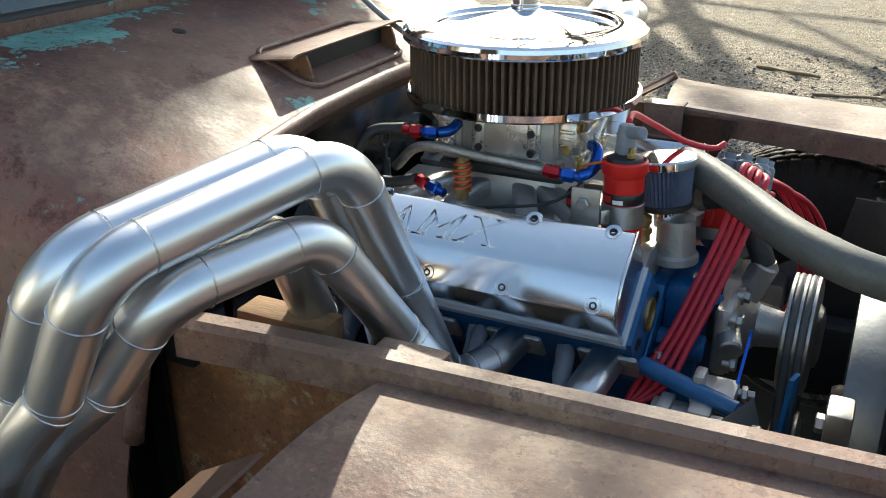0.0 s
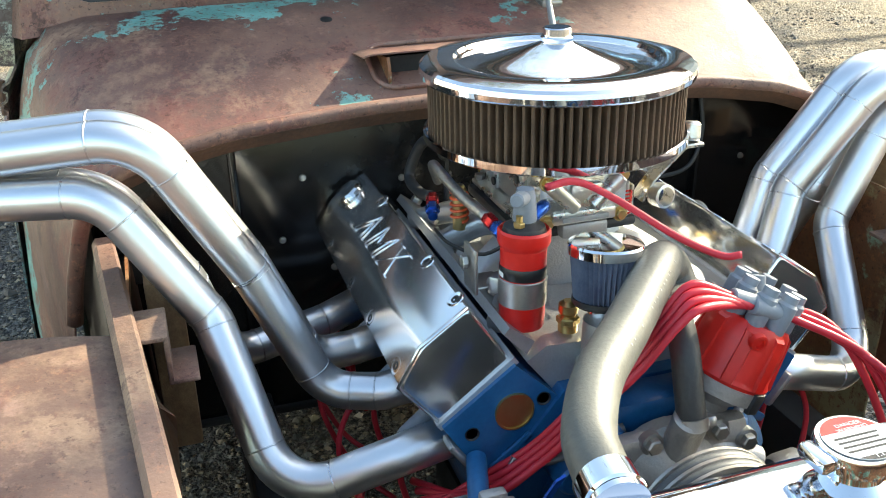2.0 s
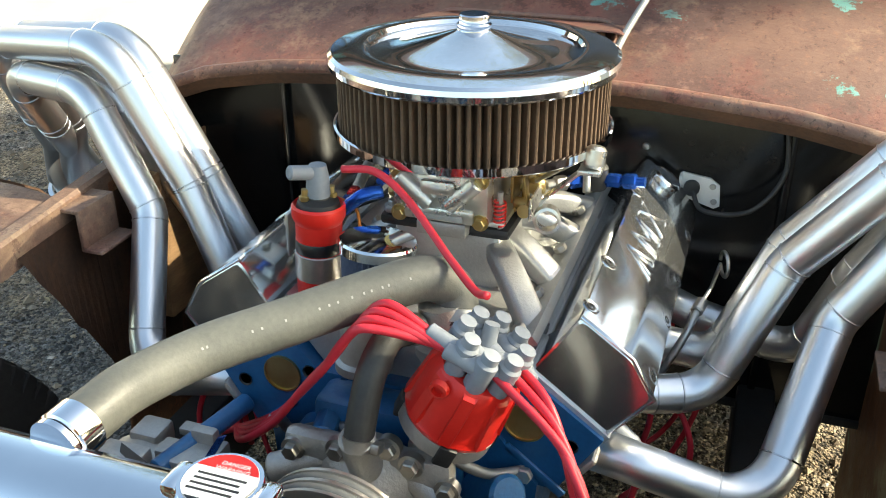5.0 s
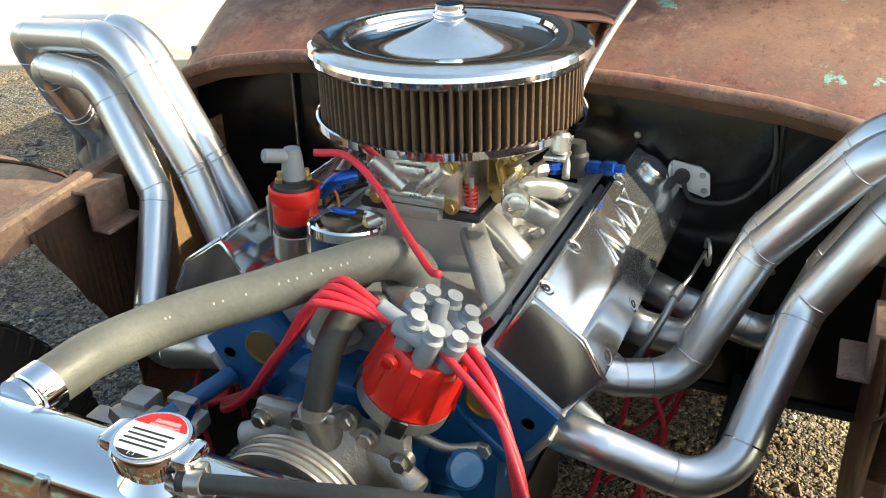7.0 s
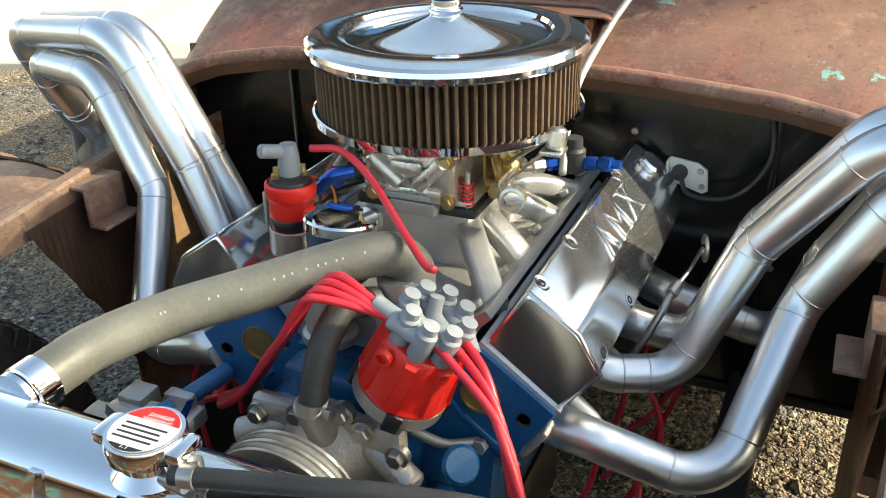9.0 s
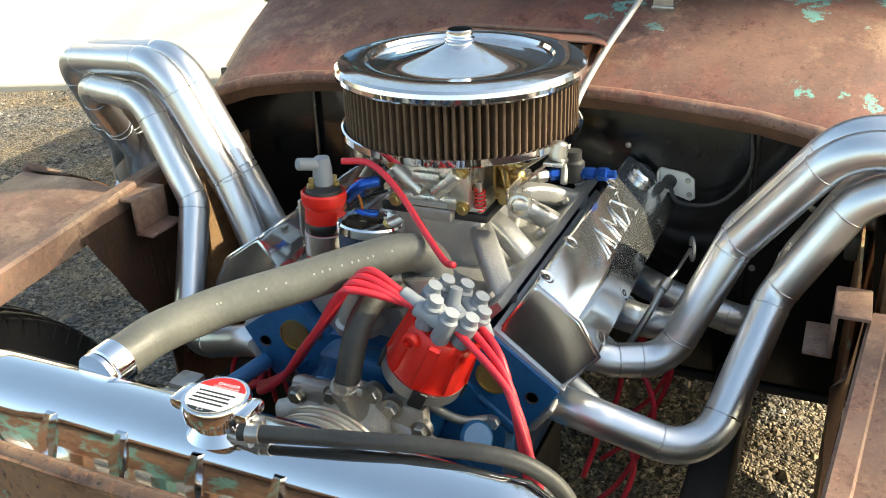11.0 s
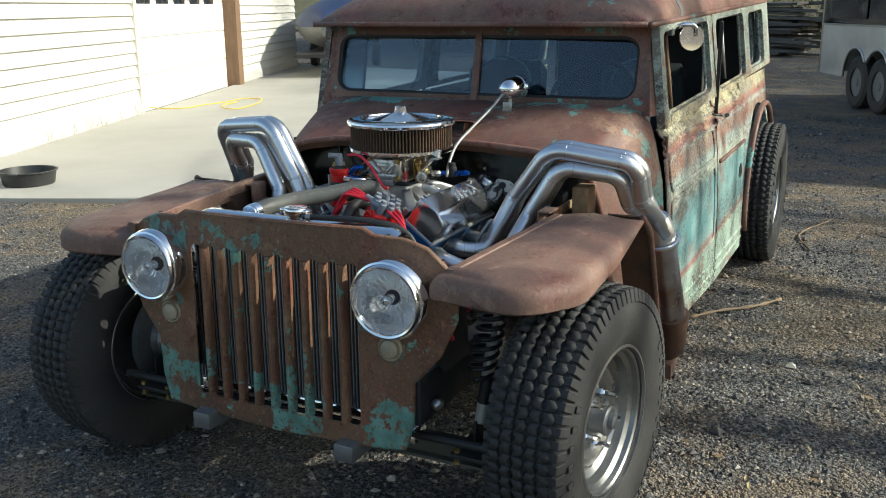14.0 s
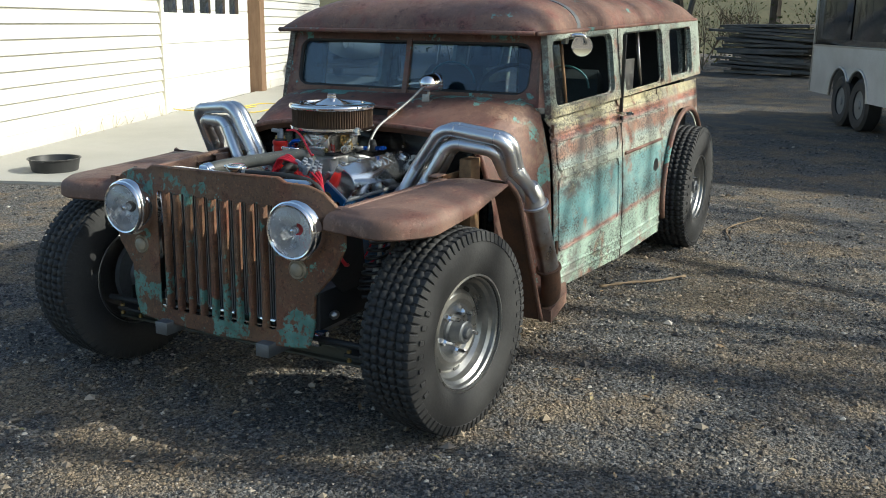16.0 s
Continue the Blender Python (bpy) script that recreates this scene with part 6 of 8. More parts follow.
BRAID = simple("braided_steel_hose", (0.30, 0.28, 0.25), (0.50, 0.48, 0.44), 0.35, 0.9, 60, 400, 0.5)
fuel = thing("fuel_line", (0.0, -0.12, 0.9), "braided steel fuel line with red and blue fittings", "fuel line")
part("hose", sweep(smooth_curve([(-0.16, -0.11, 0.905), (-0.10, -0.135, 0.952), (0.0, -0.135, 0.948), (0.085, -0.122, 0.938)], 8), 0.0075, 12), BRAID, fuel)
fitting((0.085, -0.122, 0.938), (1, 0.1, -0.1), ANODISED_RED, ANODISED_BLUE, fuel)
part("elbow", sweep(smooth_curve([(0.135, -0.117, 0.933), (0.150, -0.108, 0.942), (0.150, -0.085, 0.962), (0.135, -0.065, 0.965)], 5), 0.0085, 12), ANODISED_BLUE, fuel)
fitting((-0.09, -0.105, 0.965), (-1, -0.1, 0.0), ANODISED_BLUE, ANODISED_RED, fuel)
part("elbow", sweep(smooth_curve([(-0.09, -0.105, 0.965), (-0.075, -0.095, 0.968), (-0.07, -0.075, 0.975)], 5), 0.0085, 12), ANODISED_BLUE, fuel)
fitting((-0.11, -0.135, 0.90), (1, -0.3, -0.2), ANODISED_RED, ANODISED_BLUE, fuel)
part("return_hose", sweep(smooth_curve([(-0.145, -0.10, 0.965), (-0.20, -0.12, 0.955), (-0.215, -0.14, 0.90), (-0.16, -0.14, 0.89), (-0.11, -0.135, 0.90)], 8), 0.0085, 12), MATT_BLACK, fuel)
coil_sp = [Vector((-0.045 + 0.012 * math.cos(radians(a)), -0.115 + 0.012 * math.sin(radians(a)), 0.885 + 0.045 * a / 1800)) for a in span(0, 1800, 80)]
part("red_spring", sweep(coil_sp, 0.0022, 6), simple("orange_spring", (0.65, 0.09, 0.02), (0.7, 0.12, 0.04), 0.35), fuel)
part("spring_post", lathe([(0.010, 0), (0.010, 0.06), (0.006, 0.066), (0, 0.066)], 16, axis((-0.045, -0.115, 0.872), (0, 0, 1))), BRASS, fuel)
part("sensor", lathe([(0.012, 0), (0.012, 0.022), (0.009, 0.026), (0, 0.028)], 16, axis((0.125, -0.10, 0.885), (0.1, -0.2, 1))), MATT_BLACK, fuel)
part("sensor_band", lathe([(0.0125, 0.004), (0.0128, 0.006), (0.0128, 0.013), (0.0125, 0.015)], 16, axis((0.125, -0.10, 0.885), (0.1, -0.2, 1)), closed=True), RED, fuel)
reg = thing("fuel_regulator", (-0.03, 0.157, 0.90), "small black fuel regulator with blue fittings", "fuel regulator")
part("body", lathe([(0.016, 0), (0.017, 0.003), (0.017, 0.030), (0.013, 0.034), (0.012, 0.048), (0, 0.049)], 24, axis((-0.085, 0.155, 0.912), (0, 0, 1))), MATT_BLACK, reg)
fitting((-0.085, 0.168, 0.925), (0.1, 1, 0.1), ANODISED_BLUE, ANODISED_BLUE, reg)
fitting((-0.075, 0.142, 0.925), (0.6, -0.8, 0.0), ANODISED_BLUE, STEEL, reg)

# ---- ignition coil ----
coil = thing("ignition_coil", (0.222, -0.118, 0.83), "red round ignition coil with a silver clamp and grey boot", "ignition coil")
ca = axis((0.224, -0.118, 0.832), (-0.03, 0.03, 1))
part("can", lathe([(0.0, 0), (0.026, 0), (0.0275, 0.003), (0.0275, 0.100), (0.030, 0.104), (0.0315, 0.108), (0.0315, 0.120), (0.029, 0.123), (0.027, 0.119), (0.0, 0.119)], 40, ca), RED, coil, "glossy red can")
part("top", lathe([(0.026, 0.119), (0.024, 0.126), (0.014, 0.130), (0.011, 0.144), (0, 0.145)], 32, ca), MATT_BLACK, coil)
part("clamp", lathe([(0.0278, 0.030), (0.0292, 0.031), (0.0292, 0.062), (0.0278, 0.063)], 40, ca, closed=True), STEEL, coil, "silver clamp band")
part("print_band", lathe([(0.0277, 0.064), (0.0282, 0.065), (0.0282, 0.078), (0.0277, 0.079)], 40, ca, closed=True), BLACK, coil, "black band with a red and white mark")
for a0, a1, z0, z1, mt in ((-15, 25, 0.067, 0.0765, RED), (30, 60, 0.066, 0.072, WHITE), (-70, -22, 0.072, 0.0775, WHITE)):
    bm = bmesh.new()
    aa = span(radians(a0 + 0), radians(a1 + 0), 8)
    lo_v = [bm.verts.new((0.0285 * math.cos(a), 0.0285 * math.sin(a), z0)) for a in aa]
    hi_v = [bm.verts.new((0.0285 * math.cos(a), 0.0285 * math.sin(a), z1)) for a in aa]
    for i in range(8):
        bm.faces.new((lo_v[i], lo_v[i + 1], hi_v[i + 1], hi_v[i]))
    part("mark", moved(bm, ca), mt, coil)
part("clamp_lug", join(moved(box(0.026, 0.040, -0.012, 0.012, 0.036, 0.058, 0.003), ca), moved(lathe([(0.006, 0), (0.006, 0.004), (0, 0.004)], 14, axis((0.040, 0, 0.047), (1, 0, 0))), ca)), STEEL, coil)
part("mount_plate", join(box(0.165, 0.205, -0.17, -0.165, 0.868, 0.925, 0.002), box(0.16, 0.20, -0.165, -0.13, 0.872, 0.876, 0.002), moved(hexnut((0.183, -0.172, 0.905), (0, -1, 0), 0.009, 0.007), Matrix())), STEEL, coil, "bent steel mounting plate")
for y in (-0.016, 0.016):
    part("terminal", moved(join(rod((0.0, y, 0.12), (0.0, y, 0.142), 0.004, 10), hexnut((0, y, 0.128), (0, 0, 1), 0.007, 0.006)), ca), BRASS, coil)
part("boot", join(lathe([(0.013, 0.130), (0.0145, 0.134), (0.0125, 0.158), (0.010, 0.170), (0.0, 0.171)], 20, ca), moved(rod((0, 0, 0.160), (-0.004, 0.036, 0.166), 0.0085, 14, 0.002), ca)), BOOT, coil, "grey rubber boot")
part("coil_lead", sweep(smooth_curve([(0.214, -0.085, 0.998), (0.210, -0.045, 0.998), (0.225, 0.0, 0.975), (0.265, 0.06, 0.935), (0.298, 0.10, 0.918), (0.312, 0.118, 0.922)], 8), 0.0045, 10), RED_WIRE, coil, "red high-tension lead")
part("low_lead", sweep(smooth_curve([(0.22, -0.135, 0.955), (0.18, -0.12, 0.945), (0.15, -0.10, 0.92), (0.16, -0.09, 0.88)], 6), 0.0022, 6), simple("orange_wire", (0.6, 0.16, 0.02), (0.65, 0.2, 0.03), 0.5), coil)
part("low_lead", sweep(smooth_curve([(0.225, -0.10, 0.952), (0.18, -0.10, 0.93), (0.13, -0.13, 0.885), (0.05, -0.15, 0.87), (-0.05, -0.14, 0.85)], 6), 0.0025, 6), MATT_BLACK, coil)

coil.location += Vector((-0.022, -0.004, 0.014))

# ---- breather ----
breather = thing("crankcase_breather", (0.25, -0.035, 0.865), "small round breather filter with blue pleats and chrome top", "breather")
bx = axis((0.244, -0.036, 0.850), (-0.12, 0.06, 1)) @ Matrix.Scale(1.15, 4)
part("stem", lathe([(0.016, 0), (0.016, 0.030), (0.0, 0.030)], 24, bx), CHROME, breather, "chrome stem")
bm = bmesh.new()
n = 40
lo, hi = [], []
for i in range(2 * n):
    a = math.pi * i / n
    e = 0.0 if i % 2 == 0 else 0.0035
    lo.append(bm.verts.new(((0.031 - e) * math.cos(a), (0.031 - e) * math.sin(a), 0.028)))
    hi.append(bm.verts.new(((0.036 - e) * math.cos(a), (0.036 - e) * math.sin(a), 0.078)))
for i in range(2 * n):
    j = (i + 1) % (2 * n)
    bm.faces.new((lo[i], lo[j], hi[j], hi[i]))
part("pleated_filter", moved(bm, bx), BLUE_PLEAT, breather, smooth=0)
part("lower_ring", lathe([(0.012, 0.022), (0.030, 0.022), (0.0325, 0.025), (0.0325, 0.030), (0.012, 0.030)], 36, bx), MATT_BLACK, breather)
part("top", lathe([(0.034, 0.076), (0.0385, 0.077), (0.039, 0.086), (0.0375, 0.0885), (0.0, 0.0895)], 44, bx), CHROME, breather, "chrome top plate")
part("brass_sender", join(lathe([(0.012, 0), (0.012, 0.01), (0.009, 0.012), (0.009, 0.022), (0.012, 0.026), (0.012, 0.036), (0.006, 0.04), (0, 0.04)], 18, axis((0.218, -0.068, 0.835), (0, 0, 1))), hexnut((0.218, -0.068, 0.845), (0, 0, 1), 0.0145, 0.009)), BRASS, breather, "brass temperature sender")

# ---- distributor ----
dist = thing("distributor", (0.32, 0.08, 0.76), "red distributor cap crowned with grey boots and red leads", "distributor")
DB, DD = Vector((0.314, 0.083, 0.816)), Vector((0.02, 0.42, 0.9)).normalized()
da = axis(DB, DD)
part("shaft_housing", lathe([(0.022, -0.06), (0.024, -0.03), (0.040, -0.016), (0.048, -0.012), (0.0, -0.012)], 32, da), CAST, dist)
part("base_ring", lathe([(0.046, -0.016), (0.051, -0.014), (0.051, 0.002), (0.0, 0.002)], 48, da), CAST, dist, "bright base ring")
for a in range(20, 380, 90):
    part("clip", moved(box(0.047, 0.054, -0.009, 0.009, -0.02, 0.004, 0.002), da @ Matrix.Rotation(radians(a), 4, "Z")), MATT_BLACK, dist)
part("cap", lathe([(0.050, 0.002), (0.051, 0.006), (0.048, 0.012), (0.0465, 0.05), (0.044, 0.066), (0.040, 0.072), (0.0, 0.074)], 48, da), RED, dist, "matt red cap")
for a in range(0, 360, 45):
    part("cap_rib", moved(loft([[(0.044, -0.008, 0.006), (0.0525, -0.006, 0.006), (0.0525, 0.006, 0.006), (0.044, 0.008, 0.006)], [(0.040, -0.008, 0.070), (0.0465, -0.006, 0.064), (0.0465, 0.006, 0.064), (0.040, 0.008, 0.070)]]), da @ Matrix.Rotation(radians(a + 12), 4, "Z")), RED, dist)
ph = Vector((0.363, 0.088, 0.878))
part("vent_boss", lathe([(0.010, 0), (0.009, 0.006), (0.006, 0.0065), (0.0055, 0.002), (0, 0.002)], 18, axis(ph - Vector((0.004, 0, 0)), (1, -0.1, -0.1))), RED, dist)
def under(x, y, z):
    """A place of the yard, in the frame of the slightly enlarged distributor."""
    at = Vector((0.32, 0.08, 0.76))
    return at + (Vector((x, y, z)) - at - Vector((0.005, 0.001, -0.018))) / 1.07


lead_k = 0
for k in range(8):
    a = radians(45 * k + 10)
    base = DB + (da.to_3x3() @ Vector((0.031 * math.cos(a), 0.031 * math.sin(a), 0.068)))
    q = base + DD * 0.024
    bt = part("boot", join(lathe([(0.0100, 0), (0.0112, 0.003), (0.0112, 0.034), (0.0085, 0.037), (0.0085, 0.045), (0.0, 0.046)], 16, axis(base, DD))), BOOT, dist, "grey angled boot")
    side = -1 if k in (3, 4, 5, 6) else 1
    if side < 0:
        j = lead_k
        lead_k += 1
        w_ = 0.0105 * (j - 1.5)
        arc = [under(0.350 + w_, 0.022, 0.934 - 0.004 * j), under(0.349 + w_, -0.010, 0.905), under(0.339 + w_, -0.045, 0.853), under(0.323 + w_, -0.088, 0.798), under(0.300 + w_, -0.141, 0.728), under(0.272 + w_, -0.205, 0.672), under(0.25 - 0.02 * j, -0.262, 0.64)]
        d = (arc[0] - q).normalized()
        part("boot_arm", rod(q - d * 0.004, q + d * 0.040, 0.0092, 14, 0.0015), BOOT, bt)
        pts = [q + d * 0.038] + arc[(arc[0] - q).length < 0.05:]
    else:
        j = k % 4 if k < 3 else 3
        tgt = Vector((0.352 + 0.014 * j, 0.195 + 0.010 * j, 0.865 - 0.01 * j))
        d = (tgt - q).normalized()
        part("boot_arm", rod(q - d * 0.004, q + d * 0.042, 0.0092, 14, 0.0015), BOOT, bt)
        pts = [q + d * 0.040, tgt, Vector((0.395 + 0.012 * j, 0.235 + 0.010 * j, 0.77)), Vector((0.405 + 0.012 * j, 0.25 + 0.012 * j, 0.68)), Vector((0.38 + 0.01 * j, 0.26 + 0.02 * j, 0.59))]
    part("lead", sweep(smooth_curve(pts, 8), 0.0045, 10), RED_WIRE, dist, "red silicone ignition lead")
cb = DB + DD * 0.074
part("centre_boot", join(lathe([(0.0085, 0), (0.0098, 0.003), (0.0098, 0.02), (0.008, 0.03), (0.0075, 0.042), (0, 0.043)], 16, axis(cb, DD + Vector((-0.25, -0.25, 0))))), BOOT, dist)

dist.matrix_basis = Matrix.Translation(dist.location + Vector((0.005, 0.001, -0.018))) @ Matrix.Scale(1.07, 4)

# ---- coolant hoses ----


def clamp(p, d, r, parent, name="hose_clamp"):
    p, d = Vector(p), Vector(d).normalized()
    part(name, join(lathe([(r, -0.007), (r + 0.0016, -0.0065), (r + 0.0016, 0.0065), (r, 0.007)], 32, axis(p, d), closed=True), moved(box(r, r + 0.010, -0.008, 0.008, -0.006, 0.006, 0.002), axis(p, d))), STEEL, parent, "steel worm clamp")


hose = thing("radiator_hose", (0.4, -0.1, 0.83), "thick grey-black upper radiator hose with faint print", "hose")
hp = smooth_curve([(0.246, 0.066, 0.868), (0.232, 0.058, 0.900), (0.250, 0.034, 0.922), (0.296, -0.008, 0.922), (0.362, -0.072, 0.912), (0.425, -0.135, 0.902), (0.490, -0.176, 0.894), (0.530, -0.187, 0.889), (0.564, -0.191, 0.886)], 8)
part("hose", sweep(hp, 0.0255, 28), HOSE, hose, smooth=60)
dh = (hp[-1] - hp[-4]).normalized()
part("chrome_cuff", lathe([(0.0255, -0.012), (0.0276, -0.011), (0.0280, 0.012), (0.0255, 0.014)], 36, axis(hp[-2], dh), closed=True), CHROME, hose, "chrome hose cuff")
clamp(hp[2], (hp[3] - hp[1]), 0.0255, hose)
part("inlet_pipe", lathe([(0.021, -0.03), (0.021, 0.012), (0.027, 0.016), (0.027, 0.022), (0.0, 0.022)], 32, axis(hp[-1] - dh * 0.004, dh)), POLISHED, hose, "polished inlet stub")
rnd = random.Random(2)
for k in range(20, 42):
    if rnd.random() < 0.4:
        continue
    p, d = hp[k], (hp[k + 1] - hp[k - 1]).normalized()
    side = Vector((0.75, 0.35, 0.55))
    nrm = (side - d * side.dot(d)).normalized()
    w = nrm.cross(d)
    p = p + nrm * 0.0256 + d * rnd.uniform(-0.003, 0.003)
    part("print_mark", loft([[p - d * 0.0010 - w * 0.0014, p + d * 0.0010 - w * 0.0014, p + d * 0.0010 + w * 0.0014, p - d * 0.0010 + w * 0.0014], [p - d * 0.0010 - w * 0.0014 + nrm * 0.0003, p + d * 0.0010 - w * 0.0014 + nrm * 0.0003, p + d * 0.0010 + w * 0.0014 + nrm * 0.0003, p - d * 0.0010 + w * 0.0014 + nrm * 0.0003]]), GREY_PRINT, hose, smooth=0)
DARK_HOSE = simple("black_rubber_hose", (0.02, 0.02, 0.02), (0.045, 0.044, 0.04), 0.45, 0.0, 12, 180, 0.2, 0.6)
byp = thing("bypass_hose", (0.36, 0.01, 0.79), "short black bypass hose with worm clamps", "hose")
bp = smooth_curve([(0.275, 0.03, 0.872), (0.318, 0.018, 0.884), (0.350, 0.010, 0.862), (0.372, 0.006, 0.82), (0.386, 0.005, 0.785)], 6)
part("hose", sweep(bp, 0.0165, 20), DARK_HOSE, byp, smooth=60)
clamp(bp[-2], bp[-1] - bp[-3], 0.0165, byp)
clamp(bp[1], bp[2] - bp[0], 0.0165, byp)

# ---- radiator ----
rad = thing("radiator", (0.6, -0.02, 0.33), "polished aluminium radiator with ribbed top tank", "radiator")
RY0, RY1 = -0.352, 0.335
ys_r = span(RY0, RY1, 28)
secs = []
for i, y in enumerate(ys_r):
    e = min(1.0, (min(y - RY0, RY1 - y)) / 0.03)
    e = math.sqrt(max(0.0, 1 - (1 - e) ** 2)) * 0.12 + 0.88
    dip_c = 0.0
    x0, x1 = 0.550, 0.645
    cx = (x0 + x1) / 2
    sec = []
    for px, pz in ((0.645, 0.795), (0.645, 0.822), (0.637, 0.846), (0.628, 0.866), (0.611, 0.880), (0.588, 0.886), (0.570, 0.885), (0.557, 0.878), (0.550, 0.862), (0.550, 0.795)):
        sec.append(Vector((cx + (px - cx) * e, y, 0.795 + (pz - 0.795) * e)))
    secs.append(sec)
tank = part("top_tank", loft(secs), POLISHED, rad, "mirror-polished top tank", smooth=50)
for i in range(7):
    y = RY0 + 0.06 + i * (RY1 - RY0 - 0.12) / 6
    part("tank_rib", loft([[(0.640, y - 0.011, 0.797), (0.640, y + 0.011, 0.797), (0.634, y + 0.011, 0.846), (0.622, y + 0.008, 0.868), (0.622, y - 0.008, 0.868), (0.634, y - 0.011, 0.846)], [(0.654, y - 0.007, 0.797), (0.654, y + 0.007, 0.797), (0.645, y + 0.006, 0.850), (0.632, y + 0.004, 0.870), (0.632, y - 0.004, 0.870), (0.645, y - 0.006, 0.850)]]), POLISHED, tank)
CORE_TUBE = simple("bare_core_tube", (0.45, 0.45, 0.45), (0.60, 0.60, 0.60), 0.35, 0.6, 12, 90, 0.1, 0.5)
part("core", box(0.570, 0.630, RY0 + 0.02, RY1 - 0.02, 0.36, 0.795, 0.0), MATT_BLACK, rad, "black finned core", smooth=0)
for i in range(58):
    y = RY0 + 0.03 + i * (RY1 - RY0 - 0.06) / 57
    part("core_tube", box(0.630, 0.634, y - 0.0014, y + 0.0014, 0.365, 0.79, 0.0), CORE_TUBE, rad, smooth=0)
part("bottom_tank", box(0.55, 0.65, RY0, RY1, 0.315, 0.365, 0.012), POLISHED, rad)
for y in (RY0 + 0.008, RY1 - 0.008):
    part("side_plate", box(0.565, 0.645, y - 0.008, y + 0.008, 0.36, 0.80, 0.003), POLISHED, rad)
part("filler_neck", lathe([(0.034, 0.880), (0.029, 0.886), (0.0255, 0.890), (0.0245, 0.902), (0.029, 0.905), (0, 0.905)], 32, Matrix.Translation((0.597, 0.0, 0))), POLISHED, rad)
capz = Matrix.Translation((0.597, 0.0, 0.0))
cap = part("pressure_cap", join(lathe([(0.030, 0.900), (0.034, 0.902), (0.035, 0.914), (0.033, 0.919), (0.0, 0.9195)], 48, capz), box(0.580, 0.614, 0.030, 0.046, 0.903, 0.917, 0.005), box(0.580, 0.614, -0.046, -0.030, 0.903, 0.917, 0.005)), CHROME, rad, "chrome pressure cap with a warning label")
lab = lathe([(0.0, 0.9200), (0.0295, 0.9200), (0.0295, 0.9203), (0, 0.9203)], 40, capz)
part("label_disc", lab, WHITE, cap)
bm = bmesh.new()
# red upper sector of the label, towards the engine
arc = [(0.597 + 0.029 * math.cos(radians(a)), 0.029 * math.sin(radians(a)), 0.9206) for a in span(112, 248, 18)]
bm.faces.new([bm.verts.new(p) for p in arc])
bmesh.ops.recalc_face_normals(bm, faces=bm.faces[:])
part("label_red", bm, RED, cap, smooth=0)
bm = bmesh.new()
arc = [(0.597 + 0.029 * math.cos(radians(a)), 0.029 * math.sin(radians(a)), 0.9206) for a in span(-38, 38, 12)]
bm.faces.new([bm.verts.new(p) for p in arc])
bmesh.ops.recalc_face_normals(bm, faces=bm.faces[:])
part("label_black", bm, BLACK, cap, smooth=0)
tm = Matrix.Rotation(radians(90), 4, "Z")
words("DANGER", 0.0062, Matrix.Translation((0.5795, 0.004, 0.9209)) @ tm, WHITE, "label_text", cap, 0.00008)
words("WARNING", 0.0062, Matrix.Translation((0.5855, 0.004, 0.9209)) @ tm, WHITE, "label_text", cap, 0.00008)
words("1.1", 0.0075, Matrix.Translation((0.6215, 0.0, 0.9209)) @ tm, WHITE, "label_text", cap, 0.00008)
for i in range(4):
    part("label_line", box(0.593 + i * 0.0058, 0.5952 + i * 0.0058, -0.021, 0.021 - 0.003 * (i % 2), 0.9203, 0.9206, 0), MATT_BLACK, cap, smooth=0)
part("overflow_nipple", rod((0.612, 0.025, 0.89), (0.615, 0.05, 0.89), 0.006, 12), STEEL, rad)
oh = smooth_curve([(0.614, 0.036, 0.897), (0.606, 0.07, 0.898), (0.586, 0.14, 0.897), (0.560, 0.22, 0.892), (0.532, 0.30, 0.872), (0.525, 0.345, 0.82), (0.53, 0.36, 0.70)], 8)
ovh = thing("overflow_hose", (0.57, 0.2, 0.87), "thin black overflow hose lying along the tank", "hose")
part("hose", sweep(oh, 0.0085, 14), DARK_HOSE, ovh, smooth=60)
clamp(oh[4], oh[5] - oh[3], 0.0085, ovh)
fan = thing("cooling_fan", (0.51, -0.05, 0.4), "grey electric fan shroud behind the radiator", "fan")
part("shroud", join(lathe([(0.20, 0), (0.205, 0.01), (0.205, 0.05), (0.195, 0.055), (0.19, 0.01)], 48, axis((0.515, -0.02, 0.585), (1, 0, 0)), closed=True)), FRAME_GREY, fan)
part("motor", lathe([(0.045, -0.03), (0.05, -0.02), (0.05, 0.02), (0, 0.02)], 28, axis((0.53, -0.02, 0.585), (1, 0, 0))), MATT_BLACK, fan)
for a in range(0, 360, 60):
    part("blade", moved(box(0.05, 0.185, -0.028, 0.028, 0.02, 0.024, 0.002), axis((0.53, -0.02, 0.585), (1, 0, 0)) @ Matrix.Rotation(radians(a), 4, "Z") @ Matrix.Rotation(radians(18), 4, "X")), MATT_BLACK, fan)
part("mount_lug", join(box(0.50, 0.53, -0.30, -0.25, 0.70, 0.76, 0.005), hexnut((0.50, -0.275, 0.73), (-1, 0, 0), 0.012, 0.01)), STEEL, fan)

